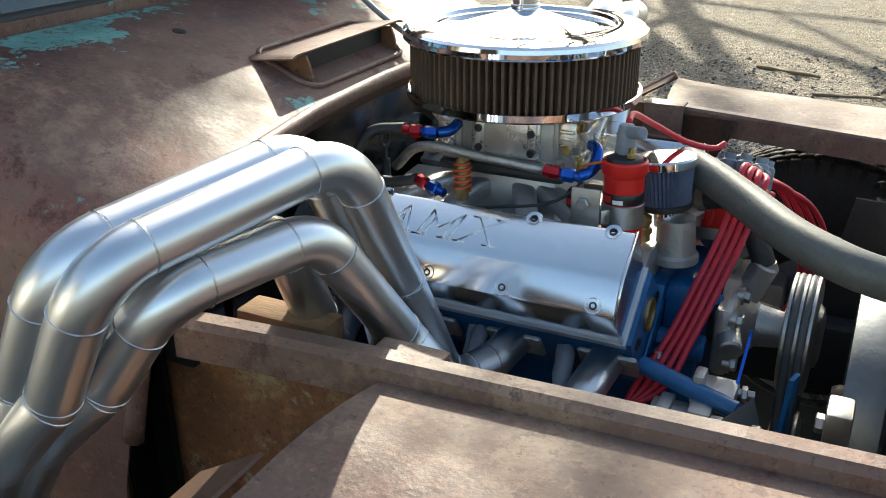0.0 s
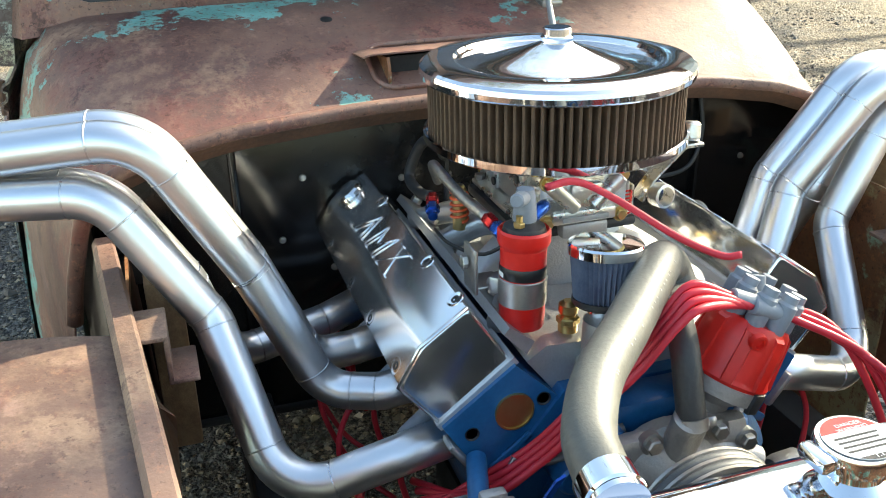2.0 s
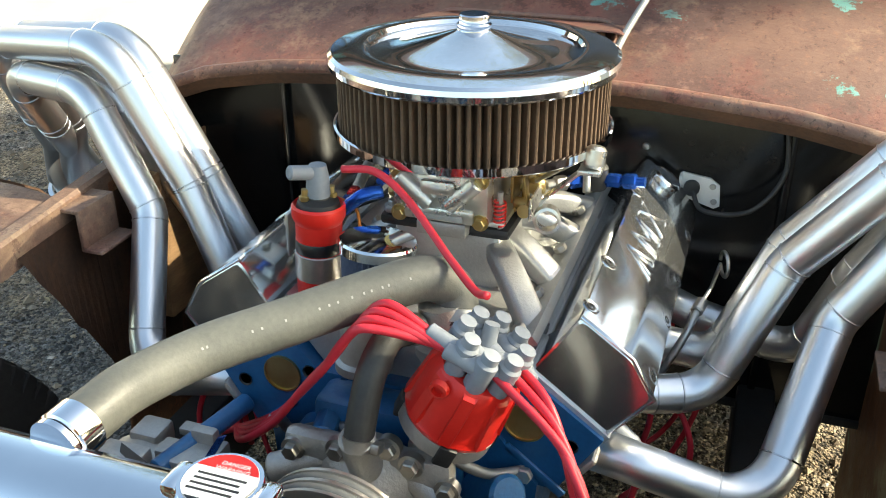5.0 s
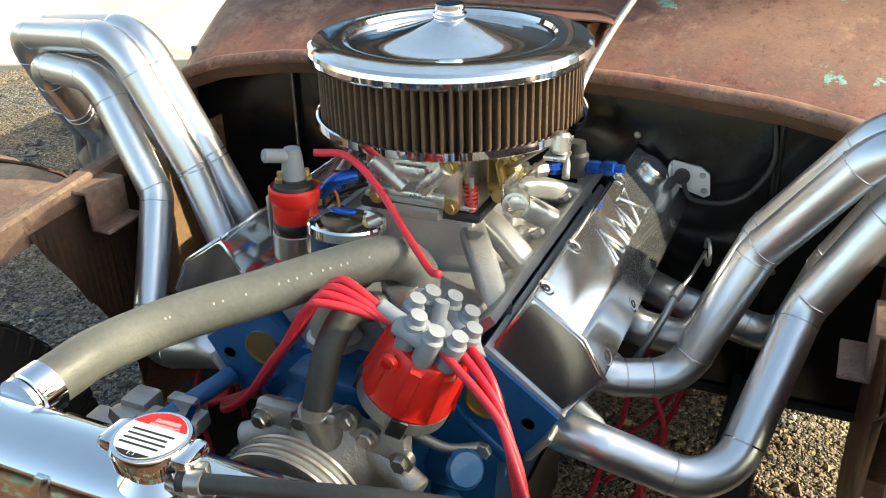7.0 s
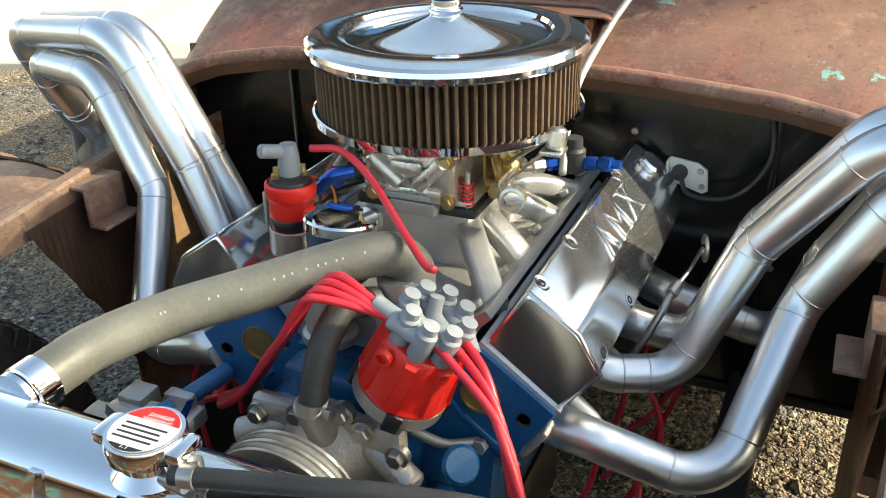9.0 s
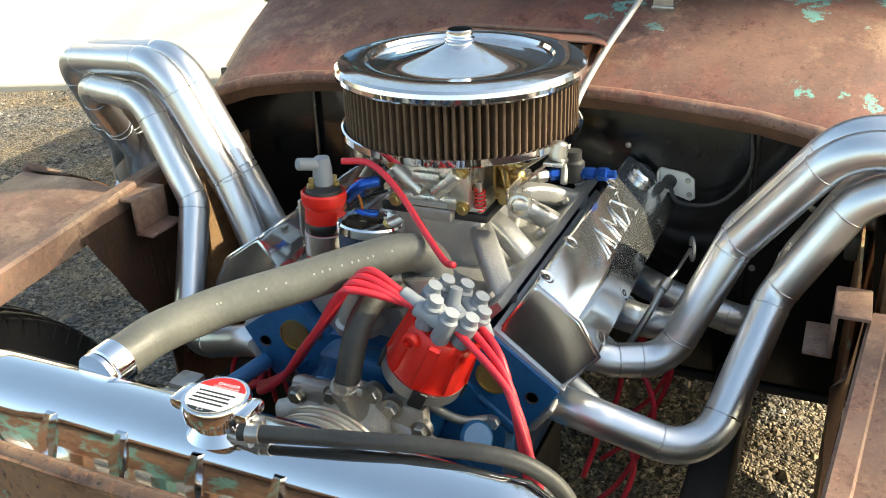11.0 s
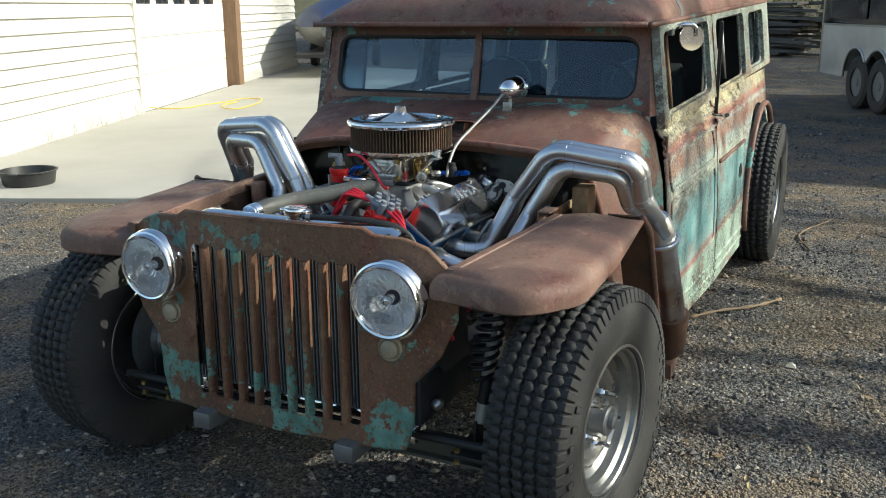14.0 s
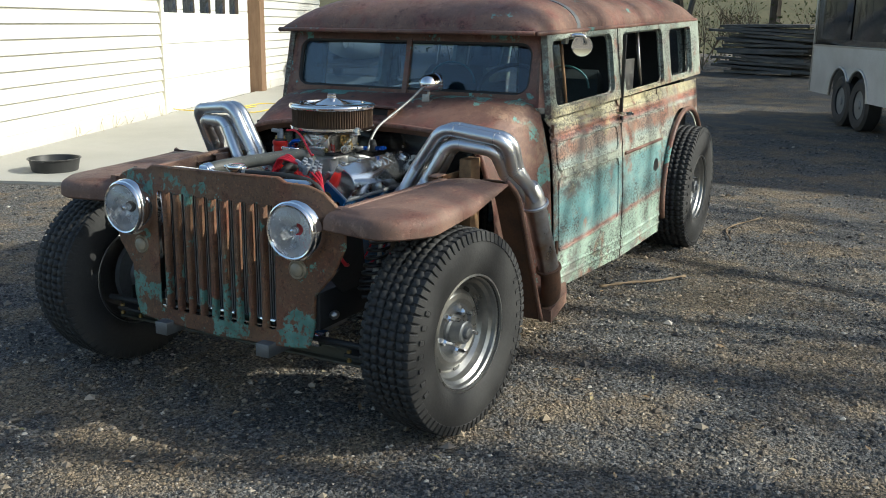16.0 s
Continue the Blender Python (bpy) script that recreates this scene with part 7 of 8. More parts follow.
# ---- firewall fittings ----
rad.location += Vector((0.02, 0, 0.010))
ovh.location += Vector((0.02, 0, 0.010))
PLATE = simple("bare_aluminium_plate", (0.62, 0.62, 0.60), (0.74, 0.74, 0.72), 0.4, 0.3, 14, 120, 0.1, 0.55)
fw = part("fw_plate", loft([[(x, y, z) for y, z in ((0.258, 0.884), (0.300, 0.878), (0.314, 0.868), (0.317, 0.836), (0.309, 0.831), (0.260, 0.846))] for x in (-0.258, -0.253)]), PLATE, car, "bare pale metal plate on the firewall", smooth=0)
part("folded_lip", box(-0.256, -0.236, 0.255, 0.259, 0.847, 0.883, 0.001), PLATE, fw)
for y, z in ((0.304, 0.866), (0.308, 0.842)):
    part("plate_screw", lathe([(0.005, 0), (0.004, 0.003), (0, 0.003)], 12, axis((-0.253, y, z), (1, 0, 0))), STEEL, fw)
part("fw_grommet", lathe([(0.012, 0), (0.012, 0.008), (0, 0.01)], 16, axis((-0.253, 0.274, 0.862), (1, 0, 0))), MATT_BLACK, car)
part("fw_cable", sweep(smooth_curve([(-0.25, 0.274, 0.861), (-0.225, 0.296, 0.838), (-0.215, 0.36, 0.850), (-0.240, 0.400, 0.90), (-0.250, 0.395, 0.975)], 8), 0.0036, 10), MATT_BLACK, car)
for y, z in ((-0.30, 0.90), (-0.14, 0.88), (-0.34, 0.80), (0.50, 0.84), (0.20, 0.915), (-0.26, 0.74), (0.42, 0.72)):
    part("fw_rivet", lathe([(0.006, 0), (0.005, 0.003), (0, 0.004)], 12, axis((-0.262, y, z), (1, 0, 0))), STEEL, car)
for s in (1, -1):
    part("hinge_bracket", join(box(-0.215, -0.17, s * 0.555, s * 0.585, 0.80, 0.84, 0.004), rod((-0.19, s * 0.56, 0.86), (-0.19, s * 0.59, 0.86), 0.014, 14, 0.002)), MATT_BLACK, car)

# ---- small fittings on the car ----
spot = part("spotlight", join(lathe([(0.0, -0.048), (0.014, -0.046), (0.029, -0.036), (0.038, -0.018), (0.040, 0.0), (0.040, 0.035), (0.043, 0.038), (0.043, 0.048), (0.039, 0.050), (0.0, 0.046)], 40, axis((-0.552, 0.187, 1.162), (-0.93, 0.35, 0.08)))), CHROME, car, "chrome bullet spotlight on the scuttle")
part("stand", join(rod((-0.545, 0.185, 1.085), (-0.55, 0.187, 1.13), 0.007, 12), box(-0.565, -0.52, 0.165, 0.205, 1.082, 1.090, 0.002), box(-0.53, -0.522, 0.167, 0.203, 1.075, 1.115, 0.002)), STEEL, spot)
part("lamp_cable", sweep(smooth_curve([(-0.53, 0.168, 1.148), (-0.46, 0.15, 1.10), (-0.36, 0.125, 1.045), (-0.24, 0.115, 0.995), (-0.17, 0.12, 0.95), (-0.12, 0.13, 0.90)], 8), 0.0055, 10), simple("grey_cable_sleeve", (0.30, 0.30, 0.29), (0.42, 0.42, 0.40), 0.45, 0.4, 40, 200, 0.2), spot, "grey sleeved cable")
spot.location = Vector((0.068, 0.020, 0.018))
for s in (1,):
    mir = part("door_mirror", lathe([(0.0, -0.026), (0.03, -0.022), (0.046, -0.008), (0.05, 0.004), (0.048, 0.010), (0.0, 0.008)], 36, axis((-0.965, 0.758, 1.352), (0.82, 0.5, 0.0))), CHROME, car, "round chrome door mirror on a bent arm")
    part("arm", sweep(fillet([(-0.92, 0.685, 1.385), (-0.93, 0.735, 1.402), (-0.955, 0.775, 1.40), (-0.965, 0.775, 1.36)], 0.02, 5), 0.009, 12), CHROME, mir)
    part("clamp", box(-0.945, -0.905, 0.675, 0.70, 1.36, 1.405, 0.005), STEEL, mir)

# chassis
for s in (1, -1):
    part("frame_rail", flip(box(-0.9, 0.72, 0.385, 0.445, 0.385, 0.525, 0.006), s), MATT_BLACK, car, "black box-section frame rail")
    tower = panel([(0.44, 0.50), (0.60, 0.50), (0.66, 0.56), (0.66, 0.70), (0.60, 0.76), (0.48, 0.76)], [[(0.63 + 0.017 * math.cos(radians(a)), 0.60 + 0.017 * math.sin(radians(a))) for a in range(0, 360, 24)], [(0.615 + 0.02 * math.cos(radians(a)), 0.66 + 0.02 * math.sin(radians(a))) for a in range(0, 360, 24)]], lambda u, v: Vector((u, 0.46, v)), 0.008)
    part("shock_tower", flip(tower, s), MATT_BLACK, car, "black drilled shock tower", smooth=10)
    spr = [Vector((0.575 + 0.036 * math.cos(radians(a)) - 0.03 * a / 3060, 0.60 + 0.036 * math.sin(radians(a)) - 0.05 * (1 - a / 3060), 0.50 + 0.24 * a / 3060)) for a in span(0, 3060, 150)]
    part("coil_spring", flip(sweep([Vector(p) for p in spr], 0.0065, 8), s), BLACK, car, "glossy black coil spring")
    part("damper", flip(join(rod((0.575, 0.555, 0.36), (0.56, 0.585, 0.60), 0.017, 18, 0.003), rod((0.56, 0.585, 0.60), (0.548, 0.60, 0.75), 0.008, 12)), s), simple("pale_damper", (0.42, 0.40, 0.36), (0.5, 0.48, 0.44), 0.4, 0.2), car, "pale grey damper")
    part("damper_sleeve", flip(rod((0.572, 0.562, 0.42), (0.566, 0.574, 0.50), 0.0185, 18, 0.002), s), MATT_BLACK, car)
    part("spring_pad", flip(join(box(0.50, 0.66, 0.50, 0.63, 0.278, 0.292, 0.003), box(0.55, 0.60, 0.545, 0.553, 0.29, 0.37, 0.003), box(0.55, 0.60, 0.60, 0.608, 0.29, 0.37, 0.003)), s), MATT_BLACK, car)
    for xx, yy in ((0.515, 0.515), (0.645, 0.515), (0.515, 0.615), (0.645, 0.615)):
        part("pad_bolt", flip(lathe([(0.009, 0.258), (0.009, 0.268), (0.005, 0.269), (0.005, 0.291), (0.009, 0.292), (0.009, 0.301), (0.0, 0.302)], 6, Matrix.Translation((xx, yy, 0))), s), BRASS, car)
    # hub carrier and brake behind the wheel
    part("brake_disc", flip(lathe([(0.0, 0), (0.145, 0), (0.145, 0.022), (0.08, 0.022), (0.07, -0.02), (0, -0.02)], 48, axis((0.435, 0.715, 0.374), (0.12, 1, 0))), s), FRAME_GREY, car, "brake disc")
    part("knuckle", flip(join(lathe([(0.0, 0), (0.05, 0), (0.06, 0.03), (0.06, 0.06), (0, 0.06)], 24, axis((0.435, 0.65, 0.374), (0.12, 1, 0))), box(0.41, 0.48, 0.65, 0.71, 0.27, 0.49, 0.015), box(0.31, 0.37, 0.65, 0.74, 0.35, 0.47, 0.012), rod((0.44, 0.67, 0.25), (0.44, 0.67, 0.51), 0.02, 14)), s), CAST, car, "bare metal steering knuckle")
    part("tie_rod_end", flip(lathe([(0.012, 0), (0.016, 0.01), (0.016, 0.03), (0.006, 0.04), (0, 0.042)], 14, axis((0.64, 0.46, 0.43), (1, 0.2, 0.1))), s), STEEL, car)
axle_b = join(box(0.545, 0.555, -0.70, 0.70, 0.215, 0.275, 0.002), box(0.52, 0.58, -0.70, 0.70, 0.268, 0.278, 0.003), box(0.52, 0.58, -0.70, 0.70, 0.212, 0.222, 0.003))
part("front_axle", axle_b, simple("olive_axle_paint", (0.06, 0.06, 0.045), (0.10, 0.10, 0.08), 0.5), car, "dull olive front axle beam")
part("tie_rod", rod((0.66, -0.66, 0.33), (0.66, 0.66, 0.33), 0.012, 14), MATT_BLACK, car)
part("cross_member", box(0.60, 0.67, -0.40, 0.40, 0.30, 0.345, 0.004), POLISHED, car, "bare aluminium cross member")
part("rear_axle", rod((WHEEL_RX, -0.7, 0.40), (WHEEL_RX, 0.7, 0.40), 0.045, 18), MATT_BLACK, car)
for s in (1, -1):
    part("red_loom", sweep(smooth_curve([(0.62, s * 0.47, 0.70), (0.66, s * 0.49, 0.66), (0.64, s * 0.50, 0.62), (0.58, s * 0.47, 0.60)], 6), 0.007, 8), RED_WIRE, car)
    part("wood_block", flip(box(-0.105, -0.02, 0.606, 0.66, 0.62, 0.922, 0.004) if s > 0 else box(-0.13, -0.01, 0.505, 0.55, 0.62, 0.872, 0.004), s), WOOD, car, "weathered wooden block behind the fender")

# cabin
INT = simple("dark_interior", (0.012, 0.013, 0.015), (0.03, 0.03, 0.033), 0.6)
SEAT = simple("dark_seat_cloth", (0.03, 0.045, 0.05), (0.06, 0.08, 0.085), 0.7, 0.0, 8, 120, 0.3)
# dark sheet added so the cabin looks black through the windows
part("rear_blackout", box(-3.40, -3.385, -0.62, 0.62, 0.25, 1.45, 0), INT, car)
part("dashboard", box(-0.80, -0.66, -0.66, 0.66, 0.92, 1.085, 0.02), INT, car)
for s in (1, -1):
    seat = part("seat", join(box(-1.75, -1.30, s * 0.36 - 0.24, s * 0.36 + 0.24, 0.45, 0.62, 0.05), loft([[(-1.70, s * 0.36 + w, 0.58), (-1.78, s * 0.36 + w, 0.58), (-1.90, s * 0.36 + w * 0.9, 1.15), (-1.86, s * 0.36 + w * 0.8, 1.20), (-1.80, s * 0.36 + w * 0.9, 1.15)] for w in (-0.22, -0.12, 0.0, 0.12, 0.22)])), SEAT, car, "dark high-backed seat")
    part("piping", sweep([Vector((-1.79, s * 0.36 + 0.15 * math.cos(radians(a)), 1.10 + 0.12 * math.sin(radians(a)))) for a in span(0, 180, 16)], 0.006, 8), simple("teal_piping", (0.10, 0.28, 0.30), (0.14, 0.34, 0.36), 0.5), seat)
wheel_c = Vector((-1.02, 0.36, 1.08))
ring = [wheel_c + Matrix.Rotation(radians(-28), 3, "Y") @ Vector((0.0, 0.19 * math.cos(radians(a)), 0.19 * math.sin(radians(a)))) for a in range(0, 361, 12)]
part("steering_wheel", sweep(ring, 0.012, 8, cap=False), INT, car, "thin dark steering wheel")
part("column", rod((-0.75, 0.36, 0.95), (-1.02, 0.36, 1.08), 0.018, 12), INT, car)
# dark side sheets, likewise added to deepen the cabin's shade
for s in (1, -1):
    part("side_blackout", box(-3.3, -0.64, s * 0.69, s * 0.70, 0.25, 1.02, 0), INT, car, smooth=0)
part("punched_panel", box(-2.14, -1.76, 0.655, 0.66, 1.06, 1.26, 0.001), STEEL, car, "punched metal panel in the rear window")

# ---- trailer ----
TD = Vector((0.912, 0.41, 0)).normalized()
TN = Vector((0.41, -0.912, 0)).normalized()
T0 = Vector((-13.15, 0.30, 0))


def trailer_m():
    return Matrix(((TD.x, TN.x, 0, T0.x), (TD.y, TN.y, 0, T0.y), (0, 0, 1, 0), (0, 0, 0, 1)))


def tput(bm):
    bm.transform(trailer_m())
    bmesh.ops.recalc_face_normals(bm, faces=bm.faces[:])
    return bm


ALU = simple("weathered_aluminium_sheet", (0.50, 0.51, 0.52), (0.66, 0.67, 0.68), 0.30, 0.55, 3, 40, 0.15, 0.45)
# dark upright streaks in the colour stand for trees mirrored in the sheet
ALU_STREAKED = brushed("aluminium_painted_reflections", (0.40, 0.41, 0.42), 0.10, tint=(0.16, 0.17, 0.18), scale=(0.5, 0.5, 0.06))
trailer = thing("box_trailer", tuple(T0), "silver aluminium box trailer on twin axles in the yard", "trailer")
part("box", tput(box(0, 6.0, -2.2, -0.012, 0.92, 2.6, 0.03)), ALU_STREAKED, trailer)
part("underbody", tput(box(0.02, 5.98, -2.1, -0.35, 0.45, 0.92, 0.02)), MATT_BLACK, trailer)
wl = [2.05, 2.95]
lower = [(0.0, 0.43), (0.95, 0.43)]
a1 = [(1.40 + 0.40 * math.cos(radians(a)), 0.43 + 0.42 * math.sin(radians(a))) for a in span(180, 35, 10)]
a2 = [(2.15 + 0.40 * math.cos(radians(a)), 0.43 + 0.42 * math.sin(radians(a))) for a in span(145, 0, 10)]
outl = [(0.0, 0.43)] + a1 + a2 + [(6.0, 0.43), (6.0, 1.15), (0.0, 1.15)]
part("lower_skin", tput(panel(outl, [], lambda u, v: Vector((u, 0.0, v)), 0.012)), ALU, trailer, smooth=10)
for k in range(16):
    z = 0.47 + 0.045 * k
    for x0, x1 in (((0.02, 5.95),) if z > 0.86 else ((0.02, 0.98), (2.58, 5.95))):
        part("corrugation", tput(box(x0, x1, 0.0, 0.012, z, z + 0.022, 0.006, 1)), ALU, trailer)
for nm, cx in (("arch_trim", 1.40), ("arch_trim", 2.15)):
    rng = span(180, 35, 12) if cx < 2 else span(145, 0, 12)
    part(nm, tput(sweep([Vector((cx + 0.41 * math.cos(radians(a)), 0.012, 0.43 + 0.43 * math.sin(radians(a)))) for a in rng], 0.022, 8)), STEEL, trailer)
for x in (0.0, 3.25, 4.2):
    part("corner_strip", tput(box(x, x + 0.05, -0.01, 0.02, 0.44, 2.6, 0.006)), STEEL, trailer)
part("belt_strip", tput(box(0, 6.0, 0.0, 0.018, 1.15, 1.18, 0.005)), STEEL, trailer)
for x0, x1 in ((0.12, 1.62), (1.70, 3.18), (3.36, 4.12), (4.34, 5.9)):
    part("window_pane", tput(box(x0, x1, -0.006, 0.004, 1.26, 2.5, 0.002)), WIN_DARK, trailer, "dark mirrored window pane")
for cx in (1.40, 2.15):
    tw = part("tyre", lathe([(0.19, -0.10), (0.30, -0.11), (0.34, -0.08), (0.345, 0.08), (0.30, 0.11), (0.19, 0.10)], 40, trailer_m() @ Matrix.Translation((cx, -0.13, 0.375)) @ Matrix.Scale(1.07, 4) @ Matrix.Rotation(radians(-90), 4, "X"), closed=True), RUBBER, trailer)
    part("rim", lathe([(0.195, 0.08), (0.18, 0.05), (0.08, 0.03), (0.05, 0.09), (0, 0.10), (0, -0.05), (0.195, -0.05)], 28, trailer_m() @ Matrix.Translation((cx, -0.13, 0.375)) @ Matrix.Scale(1.07, 4) @ Matrix.Rotation(radians(-90), 4, "X")), FRAME_GREY, trailer)

# ---- timber stack ----
pile = thing("timber_stack", (-26.6, -2.6, 0), "long stack of grey weathered boards at the edge of the yard", "timber stack")
OLD_WOOD = simple("grey_weathered_boards", (0.05, 0.047, 0.042), (0.16, 0.15, 0.135), 0.85, 0.0, 2, 30, 0.3, 0.95, stretch=(1, 1, 6))
PD = Vector((0.56, 0.83, 0)).normalized()
rnd = random.Random(4)
for lvl in range(13):
    for row in range(3):
        ln = rnd.uniform(2.4, 4.4)
        off = rnd.uniform(-0.5, 0.6)
        b = box(-ln / 2 + off, ln / 2 + off, -0.14, 0.14, 0, 0.075, 0.004, 1)
        b.transform(Matrix.Translation((-26.6 - 0.32 * row, -2.55 + 0.1 * row, 0.03 + lvl * 0.115 + rnd.uniform(-0.01, 0.02))) @ Matrix.Rotation(math.atan2(PD.y, PD.x) + radians(rnd.uniform(-4, 4)), 4, "Z") @ Matrix.Rotation(radians(rnd.uniform(-2.0, 2.5)), 4, "Y") @ Matrix.Rotation(radians(rnd.uniform(-6, 6)), 4, "X"))
        part("board", b, OLD_WOOD, pile, smooth=0)
# ---- covered boat far behind ----
boat = thing("covered_boat", (-17.2, -11.6, 0), "grey boat under a dark blue cover on a trailer", "boat")
bmx = Matrix.Translation((-17.6, -11.3, 0)) @ Matrix.Rotation(radians(25), 4, "Z")
hull = loft([[Vector((x, w * math.cos(radians(a)), 1.05 + 0.55 * d * math.sin(radians(a)))) for a in span(180, 360, 12)] for x, w, d in ((-2.6, 0.75, 0.9), (-1.0, 0.95, 1.0), (1.0, 0.95, 1.0), (2.2, 0.6, 0.85), (3.0, 0.08, 0.4))])
part("hull", moved(hull, bmx), simple("grey_hull", (0.20, 0.20, 0.19), (0.30, 0.30, 0.28), 0.4), boat)
part("cover", moved(loft([[Vector((x, w * 1.05 * math.cos(radians(a)), 1.05 + h * math.sin(radians(a)))) for a in span(0, 180, 12)] for x, w, h in ((-2.65, 0.75, 0.35), (-1.0, 0.95, 0.75), (1.0, 0.95, 0.6), (2.2, 0.6, 0.4), (3.05, 0.1, 0.2))]), bmx), simple("blue_tarpaulin", (0.015, 0.03, 0.09), (0.03, 0.055, 0.15), 0.5), boat)
for y in (-0.8, 0.8):
    part("tyre", lathe([(0.15, -0.09), (0.28, -0.09), (0.30, 0), (0.28, 0.09), (0.15, 0.09)], 28, bmx @ Matrix.Translation((-0.6, y, 0.30)) @ Matrix.Rotation(radians(90), 4, "X"), closed=True), RUBBER, boat)
part("trailer_frame", moved(box(-2.4, 3.6, -0.6, 0.6, 0.42, 0.50, 0.01), bmx), MATT_BLACK, boat)

# ---- drain pan, cord, sticks ----
px, py = -2.87, -5.32
pan = thing("drain_pan", (px, py, gz(px, py) + 0.03), "round black plastic drain pan on the concrete", "drain pan")
pz = gz(px, py) + 0.031
part("bowl", lathe([(0.0, 0.004), (0.19, 0.004), (0.205, 0.0), (0.215, 0.01), (0.235, 0.115), (0.25, 0.12), (0.25, 0.128), (0.232, 0.128), (0.205, 0.014), (0.0, 0.012)], 48, Matrix.Translation((px, py, pz))), simple("black_plastic", (0.02, 0.02, 0.02), (0.04, 0.04, 0.04), 0.45), pan)
for a in (20, 200):
    part("handle", moved(box(0.235, 0.27, -0.04, 0.04, 0.112, 0.122, 0.004), Matrix.Translation((px, py, pz)) @ Matrix.Rotation(radians(a), 4, "Z")), MATT_BLACK, pan)
cord_pts = [(-8.15, -8.95), (-8.05, -8.55), (-8.24, -8.25), (-8.72, -8.29), (-9.17, -8.24), (-9.75, -8.35), (-9.85, -8.05), (-9.22, -7.65), (-8.5, -7.42), (-8.40, -7.6), (-8.75, -7.95), (-9.3, -8.1)]
cord = thing("extension_cord", (-6.2, -5.7, gz(-6.2, -5.7) + 0.03), "yellow extension cord lying on the concrete", "cord")
part("cable", sweep(smooth_curve([(x, y, gz(x, y) + 0.055) for x, y in cord_pts], 8), 0.008, 8), YELLOW, cord)
# dry weeds along the foot of the workshop wall
rw = random.Random(21)
bms_w = None
for s_w in (-3.1, -2.9, -2.0, -1.95, -1.6, -1.5, -0.9, -0.35, -0.3, -2.4, 5.6, 5.9):
    for k in range(2):
        p0 = Vector(on_wall(s_w + rw.uniform(-0.05, 0.05), -0.05, 0.0))
        p0.z = gz(p0.x, p0.y) + 0.03
        hgt = rw.uniform(0.05, 0.18)
        tip = p0 + Vector((rw.uniform(-0.08, 0.08), rw.uniform(-0.02, 0.08), hgt))
        one = sweep(smooth_curve([p0, p0.lerp(tip, 0.5) + Vector((rw.uniform(-0.03, 0.03), 0.0, 0.0)), tip], 4), 0.0025, 5)
        bms_w = one if bms_w is None else join(bms_w, one)
tagged(part("dry_weeds", bms_w, simple("dry_weed", (0.40, 0.34, 0.20), (0.52, 0.46, 0.30), 0.8)), "thin dry weeds along the wall footing", "weeds", kind="stuff")
STICK = simple("dry_stick", (0.16, 0.11, 0.065), (0.26, 0.19, 0.12), 0.85, 0.0, 10, 90, 0.3)
for pts, r in (([(-1.60, 0.70), (-1.75, 0.80), (-1.9, 0.95), (-2.08, 1.06)], 0.011), ([(-3.2, 1.1), (-3.6, 1.0), (-4.1, 1.15)], 0.008), ([(1.0, 1.55), (1.03, 1.60), (1.10, 1.62)], 0.005), ([(-0.9, 3.1), (-0.6, 3.4), (-0.45, 3.45)], 0.008), ([(0.9, 4.2), (0.5, 4.35), (0.1, 4.3)], 0.012), ([(-0.3, 4.9), (0.1, 4.75)], 0.014)):
    ln = [(x, y, gz(x, y) + r * 0.9) for x, y in pts]
    st = tagged(part("stick", sweep(smooth_curve(ln, 5), [r * (0.7 + 0.3 * math.sin(2.2 * i)) for i in range(5 * (len(ln) - 1) + 1)], 7), STICK), "dry fallen stick on the gravel", "stick", "fallen sticks")

# ---- gravel stones and leaf litter ----


def island_mat(name, stops, rough=0.85):
    m, nt, p = nodes_of(name)
    g = nt.nodes.new("ShaderNodeNewGeometry")
    r = nt.nodes.new("ShaderNodeValToRGB")
    el = r.color_ramp.elements
    while len(el) < len(stops):
        el.new(0.5)
    for e, (pos, c) in zip(el, stops):
        e.position, e.color = pos, (*c, 1)
    link(nt, g.outputs["Random Per Island"], r.inputs[0])
    link(nt, r.outputs[0], p.inputs["Base Color"])
    p.inputs["Roughness"].default_value = rough
    return m


STONE = island_mat("gravel_stones", [(0.0, (0.016, 0.016, 0.017)), (0.35, (0.055, 0.055, 0.056)), (0.62, (0.15, 0.148, 0.145)), (0.8, (0.25, 0.215, 0.17)), (0.95, (0.36, 0.29, 0.20)), (1.0, (0.55, 0.51, 0.45))])
# the stones take on the tan of the dusty patches they lie in
snt = STONE.node_tree
sbs = snt.nodes["Principled BSDF"]
old = sbs.inputs["Base Color"].links[0].from_socket
patch = noise_fac(snt, coords(snt), 1.3, 9, 0.72, 0.47, 0.57)
link(snt, mix(snt, math_node(snt, "MULTIPLY", patch, 0.75), old, mix(snt, 0.5, old, (0.42, 0.30, 0.18))), sbs.inputs["Base Color"])
rng = np.random.RandomState(3)
octa = np.array([(1, 0, 0), (-1, 0, 0), (0, 1, 0), (0, -1, 0), (0, 0, 1), (0, 0, -1)], float)
of = np.array([(0, 2, 4), (2, 1, 4), (1, 3, 4), (3, 0, 4), (2, 0, 5), (1, 2, 5), (3, 1, 5), (0, 3, 5)])
N = 140000
X = np.concatenate([rng.uniform(-3.4, 2.9, 84000), rng.uniform(-11, 3.2, N - 84000)])
Y = np.concatenate([rng.uniform(-2.3, 3.9, 84000), rng.uniform(-5.0, 5.5, N - 84000)])
far = np.arange(N) >= 84000
keep = ~(((X + 2.21) * 0.923 + (Y + 5.26) * 0.384 < 0.05) & (Y < -1.9))
